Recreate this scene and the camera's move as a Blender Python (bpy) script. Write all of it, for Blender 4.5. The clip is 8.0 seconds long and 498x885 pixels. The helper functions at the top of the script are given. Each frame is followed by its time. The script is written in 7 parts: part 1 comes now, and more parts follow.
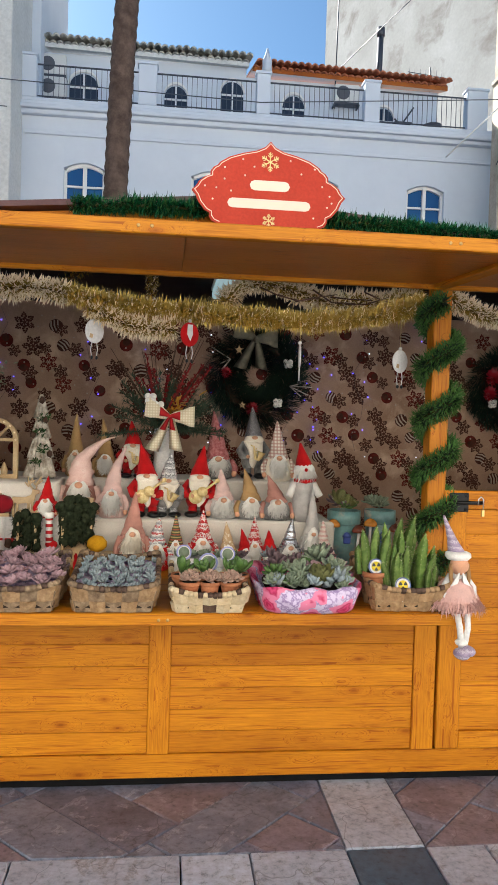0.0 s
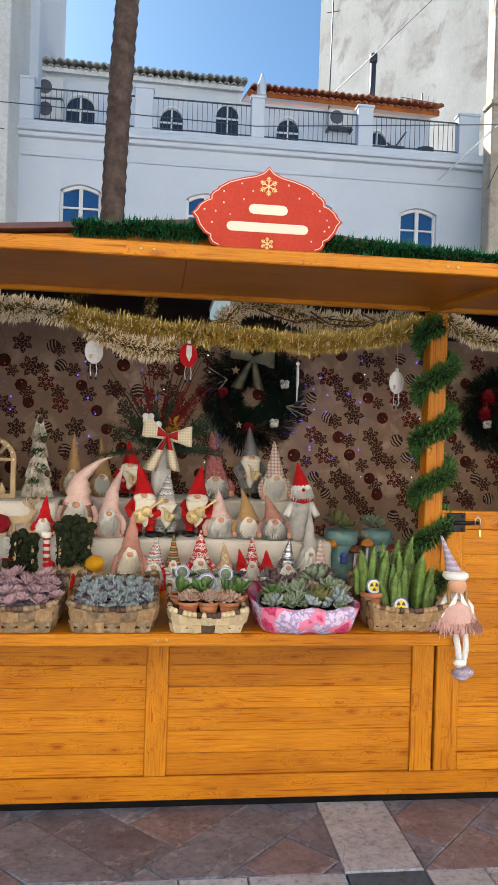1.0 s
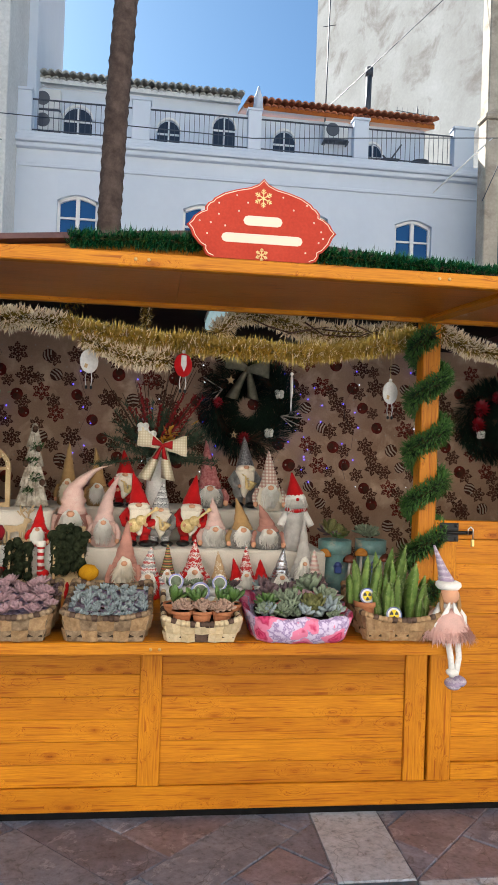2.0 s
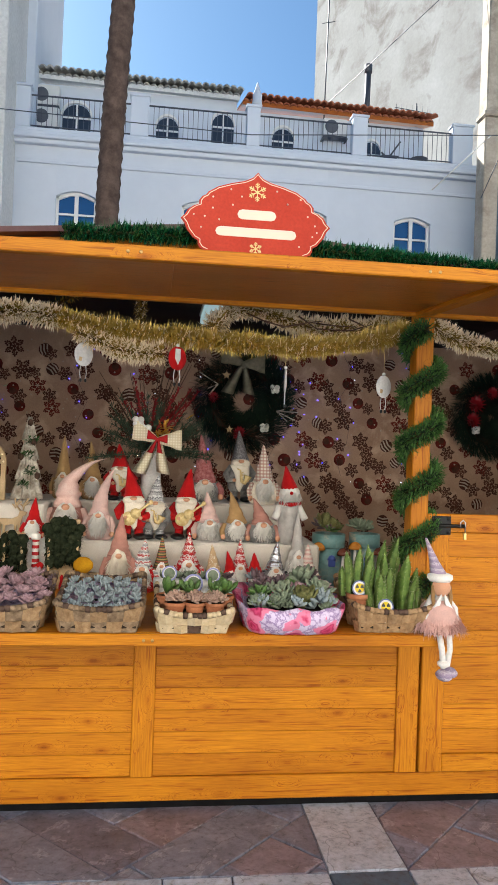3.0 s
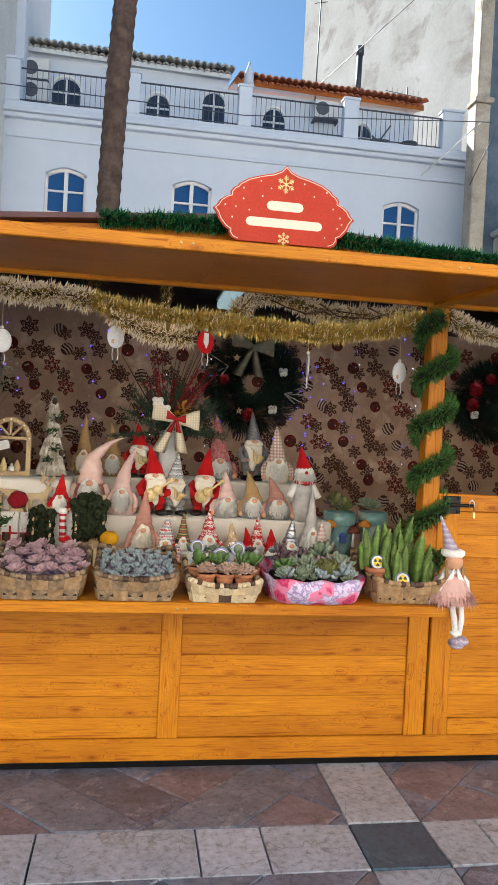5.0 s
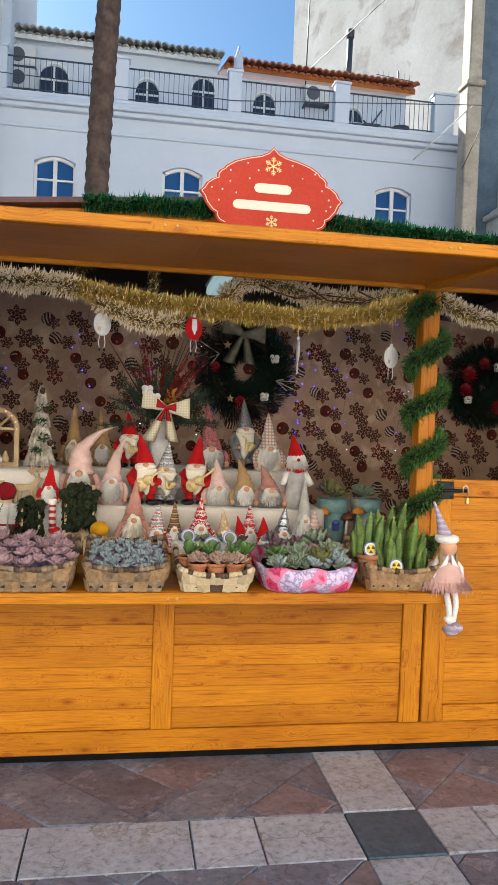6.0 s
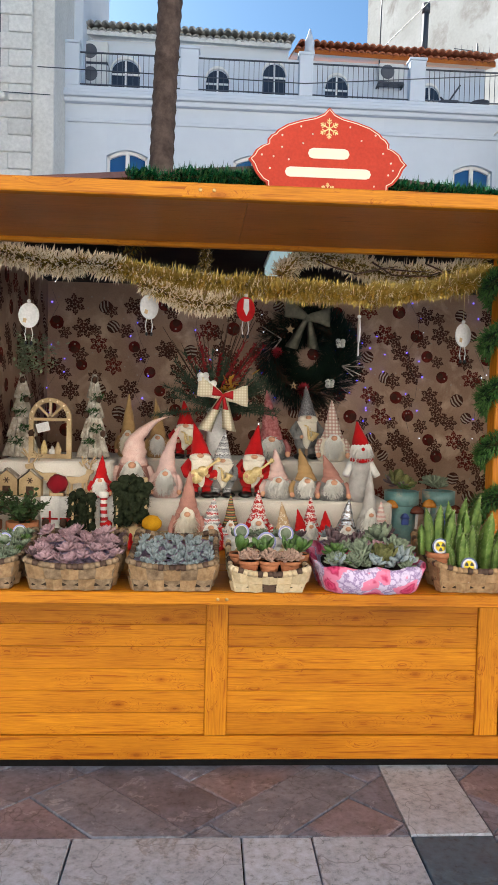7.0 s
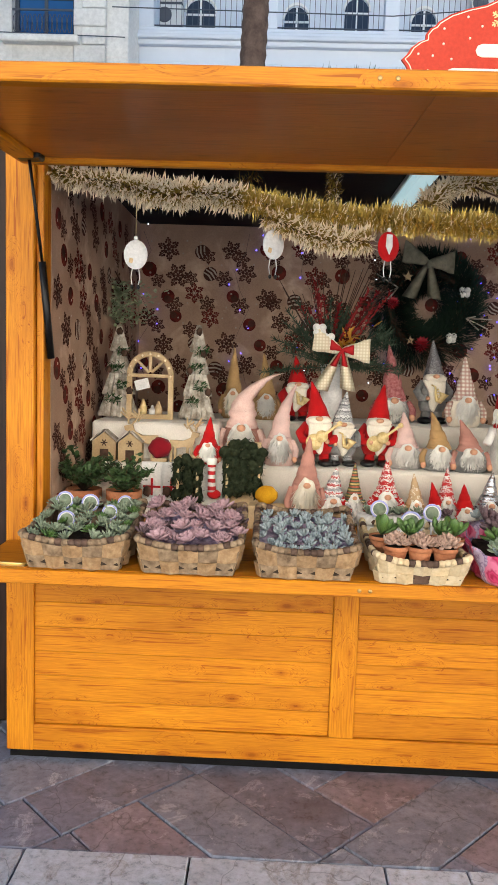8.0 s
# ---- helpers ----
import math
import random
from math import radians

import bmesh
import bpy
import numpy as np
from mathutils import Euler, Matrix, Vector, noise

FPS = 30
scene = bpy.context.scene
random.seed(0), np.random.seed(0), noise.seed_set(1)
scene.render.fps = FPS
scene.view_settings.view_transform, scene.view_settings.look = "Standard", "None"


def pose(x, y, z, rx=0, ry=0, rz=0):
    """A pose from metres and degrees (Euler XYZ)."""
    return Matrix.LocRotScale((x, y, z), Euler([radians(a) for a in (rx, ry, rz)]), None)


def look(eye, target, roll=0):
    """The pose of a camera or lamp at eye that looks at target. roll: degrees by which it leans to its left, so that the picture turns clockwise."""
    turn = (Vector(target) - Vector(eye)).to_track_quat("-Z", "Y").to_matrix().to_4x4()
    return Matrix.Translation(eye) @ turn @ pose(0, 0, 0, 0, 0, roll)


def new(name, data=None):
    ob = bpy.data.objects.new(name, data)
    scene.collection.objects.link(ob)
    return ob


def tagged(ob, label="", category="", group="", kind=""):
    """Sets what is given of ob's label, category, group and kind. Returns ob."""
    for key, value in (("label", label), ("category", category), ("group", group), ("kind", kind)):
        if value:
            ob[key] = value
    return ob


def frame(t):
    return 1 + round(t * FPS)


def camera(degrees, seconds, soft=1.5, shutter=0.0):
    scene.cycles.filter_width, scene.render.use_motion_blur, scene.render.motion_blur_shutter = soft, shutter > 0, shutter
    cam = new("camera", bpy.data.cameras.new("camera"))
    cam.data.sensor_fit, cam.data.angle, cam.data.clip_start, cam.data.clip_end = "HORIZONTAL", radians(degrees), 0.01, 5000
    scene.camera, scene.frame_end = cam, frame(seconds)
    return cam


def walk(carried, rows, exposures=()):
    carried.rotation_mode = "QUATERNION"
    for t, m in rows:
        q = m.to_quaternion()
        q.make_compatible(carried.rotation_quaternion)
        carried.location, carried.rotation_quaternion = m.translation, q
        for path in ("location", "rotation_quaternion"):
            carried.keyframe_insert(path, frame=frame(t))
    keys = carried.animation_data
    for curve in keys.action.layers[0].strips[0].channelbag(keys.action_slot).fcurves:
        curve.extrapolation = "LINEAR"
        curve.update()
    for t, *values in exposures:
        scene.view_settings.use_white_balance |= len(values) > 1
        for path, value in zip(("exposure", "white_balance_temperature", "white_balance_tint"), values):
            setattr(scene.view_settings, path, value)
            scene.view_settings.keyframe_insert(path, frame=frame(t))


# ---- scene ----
cam = camera(37.2, 8.0, 1.1)
PATH = [
    (0, (0.077, -3.383, 1.695), (0.297, -1.396, 1.635), 1.7),
    (0.5, (0.065, -3.394, 1.7), (0.294, -1.407, 1.669), 1.7),
    (1, (0.053, -3.399, 1.698), (0.289, -1.413, 1.691), 1.8),
    (2.5, (0.071, -3.425, 1.692), (0.319, -1.44, 1.716), 2.0),
    (3, (0.083, -3.435, 1.676), (0.332, -1.45, 1.69), 2.1),
    (3.5, (0.014, -3.474, 1.673), (0.272, -1.491, 1.672), 3.5),
    (4, (-0.088, -3.55, 1.67), (0.191, -1.569, 1.657), 3.4),
    (5.5, (-0.16, -3.583, 1.664), (0.16, -1.609, 1.615), 2.7),
    (6, (-0.126, -3.536, 1.66), (0.195, -1.563, 1.595), 2.2),
    (6.5, (-0.03, -3.433, 1.66), (0.216, -1.45, 1.581), 1.5),
    (7, (0.008, -3.302, 1.64), (0.12, -1.308, 1.546), 1.4),
    (7.5, (-0.124, -3.066, 1.631), (-0.133, -1.071, 1.488), 2.0),
    (8, (-0.257, -2.832, 1.626), (-0.312, -0.844, 1.413), 1.9),
]
walk(cam, [(t, look(eye, target, roll)) for t, eye, target, roll in PATH], exposures=[(0.0, 1.74, 6350, 10), (3.5, 1.77, 6350, 10), (5.5, 1.78, 6350, 10), (7.0, 1.84, 6350, 10), (7.5, 2.06, 6350, 10), (8.0, 2.16, 6350, 10)])

# ---- world, sun ----
world = bpy.data.worlds.new("world")
scene.world = world
world.use_nodes = True
_wn = world.node_tree.nodes
_sky = _wn.new("ShaderNodeTexSky")
_sky.sky_type = "NISHITA"
_sky.sun_disc = False
_sky.sun_elevation = radians(34)
_sky.sun_rotation = radians(-37)
_sky.air_density, _sky.dust_density, _sky.ozone_density = 1.0, 1.3, 0.7
_tint = _wn.new("ShaderNodeMix")
_tint.data_type, _tint.blend_type = "RGBA", "MULTIPLY"
_tint.inputs[0].default_value = 1.0
_tint.inputs[7].default_value = (0.65, 0.97, 1.2, 1)
world.node_tree.links.new(_sky.outputs[0], _tint.inputs[6])
world.node_tree.links.new(_tint.outputs[2], _wn["Background"].inputs[0])
_wn["Background"].inputs[1].default_value = 0.038
sun = new("sun", bpy.data.lights.new("sun", "SUN"))
sun.data.energy, sun.data.angle, sun.data.color = 5.0, radians(0.5), (1.0, 0.96, 0.89)
sun.matrix_world = look((-6.0, 8.0, 6.75), (0, 0, 0))


# ---- mesh helpers ----
class Shape:
    """Collects vertices and faces; k is the material slot of what is added next."""

    def __init__(self):
        self.v, self.f, self.m, self.s, self.k = [], [], [], [], 0

    def add(self, vs, fs, smooth=False, m=None):
        n = len(self.v)
        if m is not None:
            vs = [m @ Vector(p) for p in vs]
        self.v.extend([tuple(p) for p in vs])
        self.f.extend([tuple(i + n for i in f) for f in fs])
        self.m.extend([self.k] * len(fs))
        self.s.extend([smooth] * len(fs))
        return self

    def box(self, x0, x1, y0, y1, z0, z1, b=0.0, m=None):
        if b <= 0:
            vs = [(x, y, z) for z in (z0, z1) for y in (y0, y1) for x in (x0, x1)]
            fs = [(0, 2, 3, 1), (4, 5, 7, 6), (0, 1, 5, 4), (2, 6, 7, 3), (0, 4, 6, 2), (1, 3, 7, 5)]
            return self.add(vs, fs, False, m)
        bm = bmesh.new()
        bmesh.ops.create_cube(bm, size=1.0)
        for v in bm.verts:
            v.co = Vector(((x0 + x1) / 2 + v.co.x * (x1 - x0), (y0 + y1) / 2 + v.co.y * (y1 - y0), (z0 + z1) / 2 + v.co.z * (z1 - z0)))
        bmesh.ops.bevel(bm, geom=bm.edges[:], offset=b, segments=1, affect="EDGES")
        bm.verts.index_update()
        self.add([v.co.copy() for v in bm.verts], [[v.index for v in f.verts] for f in bm.faces], False, m)
        bm.free()
        return self

    def rings(self, rows, smooth=True, cap=True, m=None):
        """rows: lists of equally many points, joined into a tube."""
        n = len(rows[0])
        vs = [p for r in rows for p in r]
        fs = []
        for i in range(len(rows) - 1):
            for j in range(n):
                a, b = i * n + j, i * n + (j + 1) % n
                fs.append((a, b, b + n, a + n))
        if cap:
            fs.append(tuple(range(n - 1, -1, -1)))
            fs.append(tuple(range((len(rows) - 1) * n, len(rows) * n)))
        return self.add(vs, fs, smooth, m)

    def lathe(self, prof, n=14, at=(0, 0, 0), smooth=True, cap=True, lean=None, squash=1.0, m=None):
        """prof: (radius, height); lean(h) gives a sideways shift (dx, dy)."""
        rows = []
        for r, h in prof:
            dx, dy = lean(h) if lean else (0, 0)
            rows.append([(at[0] + dx + r * math.cos(6.2832 * j / n), at[1] + dy + squash * r * math.sin(6.2832 * j / n), at[2] + h) for j in range(n)])
        return self.rings(rows, smooth, cap, m)

    def tube(self, pts, rad, n=6, smooth=True, cap=True, m=None):
        pts = [Vector(p) for p in pts]
        rads = rad if isinstance(rad, (list, tuple)) else [rad] * len(pts)
        rows, up = [], None
        for i, p in enumerate(pts):
            d = (pts[min(i + 1, len(pts) - 1)] - pts[max(i - 1, 0)]).normalized()
            if up is None:
                up = d.orthogonal().normalized()
            up = (up - d * up.dot(d)).normalized()
            side = d.cross(up)
            rows.append([tuple(p + rads[i] * (up * math.cos(6.2832 * j / n) + side * math.sin(6.2832 * j / n))) for j in range(n)])
        return self.rings(rows, smooth, cap, m)

    def ball(self, c, rx, ry=None, rz=None, n=12, r=8, rough=0.0, seed=0, m=None):
        ry, rz = ry or rx, rz or rx
        rows = []
        for i in range(r + 1):
            a = math.pi * i / r
            row = []
            for j in range(n):
                b = 6.2832 * j / n
                d = Vector((max(math.sin(a), 0.02) * math.cos(b), max(math.sin(a), 0.02) * math.sin(b), -math.cos(a)))
                k = 1 + rough * noise.noise(d * 2.3 + Vector((seed, 0, 0)))
                row.append((c[0] + rx * k * d.x, c[1] + ry * k * d.y, c[2] + rz * k * d.z))
            rows.append(row)
        return self.rings(rows, True, True, m)

    def blade(self, p, d, length, w, bend=0.0, m=None):
        """A thin pointed leaf or needle from p along d."""
        p, d = Vector(p), Vector(d).normalized()
        s = d.cross(Vector((0.3, 0.2, 1))).normalized() * w
        q = p + d * length * 0.55 + Vector((0, 0, bend * length * 0.3))
        e = p + d * length + Vector((0, 0, -bend * length * 0.5))
        u = d.cross(s).normalized() * w * 0.5
        return self.add([p - s * 0.6, p + s * 0.6, q + s, q - s, e, q + u], [(0, 1, 5), (1, 2, 5), (2, 4, 5), (4, 3, 5), (3, 0, 5)], False, m)

    def plate(self, outline, y0, y1, m=None):
        """A flat outline of (x, z), given a thickness from y0 to y1."""
        n = len(outline)
        vs = [(x, y0, z) for x, z in outline] + [(x, y1, z) for x, z in outline]
        fs = [tuple(range(n)), tuple(range(2 * n - 1, n - 1, -1))] + [(j, n + j, n + (j + 1) % n, (j + 1) % n) for j in range(n)]
        return self.add(vs, fs, False, m)

    def mesh(self, name, mats):
        me = bpy.data.meshes.new(name)
        me.from_pydata(self.v, [], self.f)
        me.polygons.foreach_set("material_index", self.m)
        me.polygons.foreach_set("use_smooth", self.s)
        for mt in mats if isinstance(mats, (list, tuple)) else [mats]:
            me.materials.append(mt)
        me.update()
        return me


def part(name, shape, mats, parent=None, label="", at=None):
    ob = new(name, shape.mesh(name, mats))
    if parent is not None:
        ob.parent = parent
    if at is not None:
        ob.location = at
    return tagged(ob, label) if label else ob


def thing(name, at, label, category, group="", kind="", rz=0.0):
    ob = new(name)
    ob.empty_display_size = 0.05
    ob.location = at
    ob.rotation_euler = (0, 0, radians(rz))
    return tagged(ob, label, category, group, kind)


# ---- materials ----
def _base(name, rough, metal=0.0):
    mt = bpy.data.materials.new(name)
    mt.use_nodes = True
    nt = mt.node_tree
    bs = nt.nodes["Principled BSDF"]
    bs.inputs["Roughness"].default_value = rough
    bs.inputs["Metallic"].default_value = metal
    return mt, nt, bs


def _coords(nt, scale=(1, 1, 1), spread=7.0, source="Object"):
    tc = nt.nodes.new("ShaderNodeTexCoord")
    mp = nt.nodes.new("ShaderNodeMapping")
    mp.inputs["Scale"].default_value = scale
    inf = nt.nodes.new("ShaderNodeObjectInfo")
    mul = nt.nodes.new("ShaderNodeMath")
    mul.operation = "MULTIPLY"
    mul.inputs[1].default_value = spread
    nt.links.new(inf.outputs["Random"], mul.inputs[0])
    nt.links.new(tc.outputs[source], mp.inputs["Vector"])
    nt.links.new(mul.outputs[0], mp.inputs["Location"])
    return mp.outputs[0], inf.outputs["Random"]


def _noise(nt, vec, scale, detail=4.0, rough=0.55, dist=0.0):
    n = nt.nodes.new("ShaderNodeTexNoise")
    n.inputs["Scale"].default_value = scale
    n.inputs["Detail"].default_value = detail
    n.inputs["Roughness"].default_value = rough
    n.inputs["Distortion"].default_value = dist
    nt.links.new(vec, n.inputs["Vector"])
    return n.outputs["Fac"]


def _ramp(nt, fac, stops):
    r = nt.nodes.new("ShaderNodeValToRGB")
    while len(r.color_ramp.elements) < len(stops):
        r.color_ramp.elements.new(0.5)
    for e, (p, c) in zip(r.color_ramp.elements, stops):
        e.position, e.color = p, (*c, 1)
    nt.links.new(fac, r.inputs[0])
    return r.outputs[0]


def _mix(nt, kind, fac, a, b):
    n = nt.nodes.new("ShaderNodeMix")
    n.data_type, n.blend_type = "RGBA", kind
    for sock, val in ((n.inputs[0], fac), (n.inputs[6], a), (n.inputs[7], b)):
        if isinstance(val, bpy.types.NodeSocket):
            nt.links.new(val, sock)
        else:
            sock.default_value = val if isinstance(val, float) else (*val, 1)
    return n.outputs[2]


def _bump(nt, bs, fac, strength, dist=0.01):
    b = nt.nodes.new("ShaderNodeBump")
    b.inputs["Strength"].default_value = strength
    b.inputs["Distance"].default_value = dist
    nt.links.new(fac, b.inputs["Height"])
    nt.links.new(b.outputs[0], bs.inputs["Normal"])


def surface(name, dark, light, scale=8.0, fine=90.0, rough=0.7, bump=0.3, metal=0.0, vary=0.15, sheen=0.0, stain=None, stain_scale=1.3, speck=0.62):
    """A mottled surface: broad patches and fine grain between two colours, each object a little different."""
    mt, nt, bs = _base(name, rough, metal)
    vec, rnd = _coords(nt)
    a = _noise(nt, vec, scale, 5.0)
    b = _noise(nt, vec, fine, 3.0)
    mid = tuple((p + q) / 2 for p, q in zip(dark, light))
    col = _ramp(nt, a, [(0.3, dark), (0.52, mid), (0.72, light)])
    grain = _ramp(nt, b, [(0.25, (speck, speck, speck)), (0.7, (1, 1, 1))])
    col = _mix(nt, "MULTIPLY", 0.55, col, grain)
    tone = _ramp(nt, rnd, [(0.0, (1 - vary,) * 3), (1.0, (1 + vary * 0.4,) * 3)])
    col = _mix(nt, "MULTIPLY", 1.0, col, tone)
    if stain:
        st = _ramp(nt, _noise(nt, vec, stain_scale, 8.0, 0.65, 0.4), [(0.52, (0, 0, 0)), (0.68, (1, 1, 1))])
        col = _mix(nt, "MIX", st, col, stain)
    nt.links.new(col, bs.inputs["Base Color"])
    if rough >= 0.5:
        bs.inputs["Specular IOR Level"].default_value = 0.15 if rough >= 0.8 else 0.25
    if sheen:
        bs.inputs["Sheen Weight"].default_value = sheen
    if bump:
        _bump(nt, bs, b, bump, 0.004)
    return mt


def timber(name, dark, light, axis, rough=0.5, knots=True, coat=0.05):
    """Stained pine: long grain lines along one axis, knots, darker late wood."""
    mt, nt, bs = _base(name, rough)
    sc = {"x": (0.5, 15.0, 15.0), "y": (15.0, 0.5, 15.0), "z": (15.0, 15.0, 0.5)}[axis]
    vec, rnd = _coords(nt, sc, 23.0)
    vec2, _ = _coords(nt, {"x": (0.9, 2.3, 2.3), "y": (2.3, 0.9, 2.3), "z": (2.3, 2.3, 0.9)}[axis], 71.0)
    kn = nt.nodes.new("ShaderNodeTexVoronoi")
    kn.inputs["Scale"].default_value = 4.2
    nt.links.new(vec2, kn.inputs["Vector"])
    warp = nt.nodes.new("ShaderNodeVectorMath")
    warp.operation = "MULTIPLY_ADD"
    kd = nt.nodes.new("ShaderNodeMapRange")
    kd.inputs[1].default_value, kd.inputs[2].default_value = 0.0, 0.42
    kd.inputs[3].default_value, kd.inputs[4].default_value = 2.6, 0.0
    nt.links.new(kn.outputs["Distance"], kd.inputs[0])
    comb = nt.nodes.new("ShaderNodeCombineXYZ")
    for i in range(3):
        nt.links.new(kd.outputs[0], comb.inputs[i])
    warp.inputs[1].default_value = (0.6, 0.6, 0.6)
    nt.links.new(comb.outputs[0], warp.inputs[0])
    nt.links.new(vec, warp.inputs[2])
    lines = _noise(nt, warp.outputs[0], 6.5, 4.0, 0.62, 0.3)
    fine = _noise(nt, vec, 16.0, 3.0, 0.6)
    broad = _noise(nt, vec2, 1.7, 3.0)
    mid = tuple(0.3 * p + 0.7 * q for p, q in zip(dark, light))
    col = _ramp(nt, lines, [(0.35, dark), (0.43, mid), (0.49, light), (0.55, mid), (0.6, light)])
    col = _mix(nt, "MULTIPLY", 0.75, col, _ramp(nt, fine, [(0.3, (0.72, 0.64, 0.56)), (0.62, (1.06, 1.06, 1.06))]))
    col = _mix(nt, "MULTIPLY", 0.9, col, _ramp(nt, broad, [(0.3, (0.76, 0.68, 0.6)), (0.48, (0.97, 0.95, 0.93)), (0.68, (1.12, 1.16, 1.25))]))
    if knots:
        k = _ramp(nt, kn.outputs["Distance"], [(0.04, (0.45, 0.28, 0.18)), (0.08, (0.68, 0.52, 0.42)), (0.13, (0.88, 0.8, 0.72)), (0.22, (1, 1, 1))])
        col = _mix(nt, "MULTIPLY", 0.8, col, k)
    col = _mix(nt, "MULTIPLY", 1.0, col, _ramp(nt, rnd, [(0.0, (0.86, 0.82, 0.8)), (1.0, (1.04, 1.04, 1.04))]))
    nt.links.new(col, bs.inputs["Base Color"])
    bs.inputs["Coat Weight"].default_value = coat
    bs.inputs["Specular IOR Level"].default_value = 0.22
    bs.inputs["Coat Roughness"].default_value = 0.3
    _bump(nt, bs, lines, 0.25, 0.003)
    return mt


def plain(name, col, rough=0.5, metal=0.0, emit=0.0):
    mt, nt, bs = _base(name, rough, metal)
    bs.inputs["Base Color"].default_value = (*col, 1)
    if emit:
        bs.inputs["Emission Color"].default_value = (*col, 1)
        bs.inputs["Emission Strength"].default_value = emit
    return mt


PINE_D, PINE_L = (0.35, 0.095, 0.003), (0.60, 0.232, 0.008)
wood_x = timber("stained_pine_x", PINE_D, PINE_L, "x")
wood_z = timber("stained_pine_z", PINE_D, PINE_L, "z")
wood_y = timber("stained_pine_y", PINE_D, PINE_L, "y")
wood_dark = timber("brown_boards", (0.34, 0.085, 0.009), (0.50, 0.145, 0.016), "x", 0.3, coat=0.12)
black_base = surface("black_skirt", (0.004, 0.004, 0.005), (0.01, 0.01, 0.011), 6, 60, 0.95)
roof_sheet = surface("plum_roof_sheet", (0.09, 0.045, 0.05), (0.15, 0.08, 0.085), 4, 60, 0.6)
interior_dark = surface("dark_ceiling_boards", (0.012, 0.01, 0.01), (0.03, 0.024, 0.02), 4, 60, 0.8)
cloth_wall = surface("printed_cloth", (0.39, 0.232, 0.155), (0.58, 0.385, 0.27), 3.0, 160, 0.6, 0.2, stain=(0.62, 0.44, 0.32), stain_scale=4.0)
print_red = surface("print_red", (0.09, 0.012, 0.009), (0.25, 0.04, 0.027), 20, 150, 0.85)
print_brown = surface("print_brown", (0.06, 0.022, 0.015), (0.14, 0.052, 0.034), 20, 150, 0.85)
print_pale = surface("print_pale", (0.46, 0.36, 0.28), (0.62, 0.51, 0.42), 20, 150, 0.85)
white_cloth = surface("white_cloth", (0.74, 0.68, 0.60), (0.88, 0.82, 0.74), 6, 220, 0.9, 0.4, sheen=0.3)
metal_black = plain("black_metal", (0.015, 0.015, 0.016), 0.4, 0.6)
screw_metal = plain("dark_screw", (0.5, 0.32, 0.12), 0.45, 0.7)
brass = plain("brass", (0.75, 0.55, 0.22), 0.3, 1.0)
steel = plain("steel", (0.6, 0.6, 0.6), 0.3, 1.0)
def stone(name, dark, light, vein, crack=0.06, rough=0.45):
    """Worn marble: cloudy patches, pale veins, dark pits and hairline cracks."""
    mt, nt, bs = _base(name, rough)
    vec, rnd = _coords(nt, spread=31.0)
    a = _noise(nt, vec, 4.5, 7.0, 0.68, 0.8)
    b = _noise(nt, vec, 34.0, 5.0, 0.7)
    c = _noise(nt, vec, 7.0, 8.0, 0.7, 0.6)
    col = _ramp(nt, a, [(0.3, dark), (0.5, tuple((p + q) / 2 for p, q in zip(dark, light))), (0.68, light)])
    col = _mix(nt, "MIX", _ramp(nt, c, [(0.57, (0, 0, 0)), (0.615, (0.75, 0.75, 0.75)), (0.64, (0.1, 0.1, 0.1)), (0.7, (0.6, 0.6, 0.6))]), col, vein)
    col = _mix(nt, "MULTIPLY", 0.75, col, _ramp(nt, b, [(0.3, (0.24, 0.24, 0.24)), (0.45, (0.88, 0.88, 0.88)), (0.72, (1.32, 1.32, 1.32))]))
    vo = nt.nodes.new("ShaderNodeTexVoronoi")
    vo.feature = "DISTANCE_TO_EDGE"
    vo.inputs["Scale"].default_value = 2.4
    wv = nt.nodes.new("ShaderNodeVectorMath")
    wv.operation = "MULTIPLY_ADD"
    wn = nt.nodes.new("ShaderNodeTexNoise")
    wn.inputs["Scale"].default_value = 6.0
    nt.links.new(vec, wn.inputs["Vector"])
    nt.links.new(wn.outputs["Color"], wv.inputs[0])
    wv.inputs[1].default_value = (0.25, 0.25, 0.25)
    nt.links.new(vec, wv.inputs[2])
    nt.links.new(wv.outputs[0], vo.inputs["Vector"])
    ck = _ramp(nt, vo.outputs["Distance"], [(0.0, (0.45, 0.42, 0.4)), (crack * 0.12, (1, 1, 1))])
    col = _mix(nt, "MULTIPLY", 0.8, col, ck)
    col = _mix(nt, "MULTIPLY", 1.0, col, _ramp(nt, rnd, [(0.0, (0.78, 0.78, 0.78)), (1.0, (1.12, 1.12, 1.12))]))
    nt.links.new(col, bs.inputs["Base Color"])
    _bump(nt, bs, b, 0.35, 0.004)
    return mt


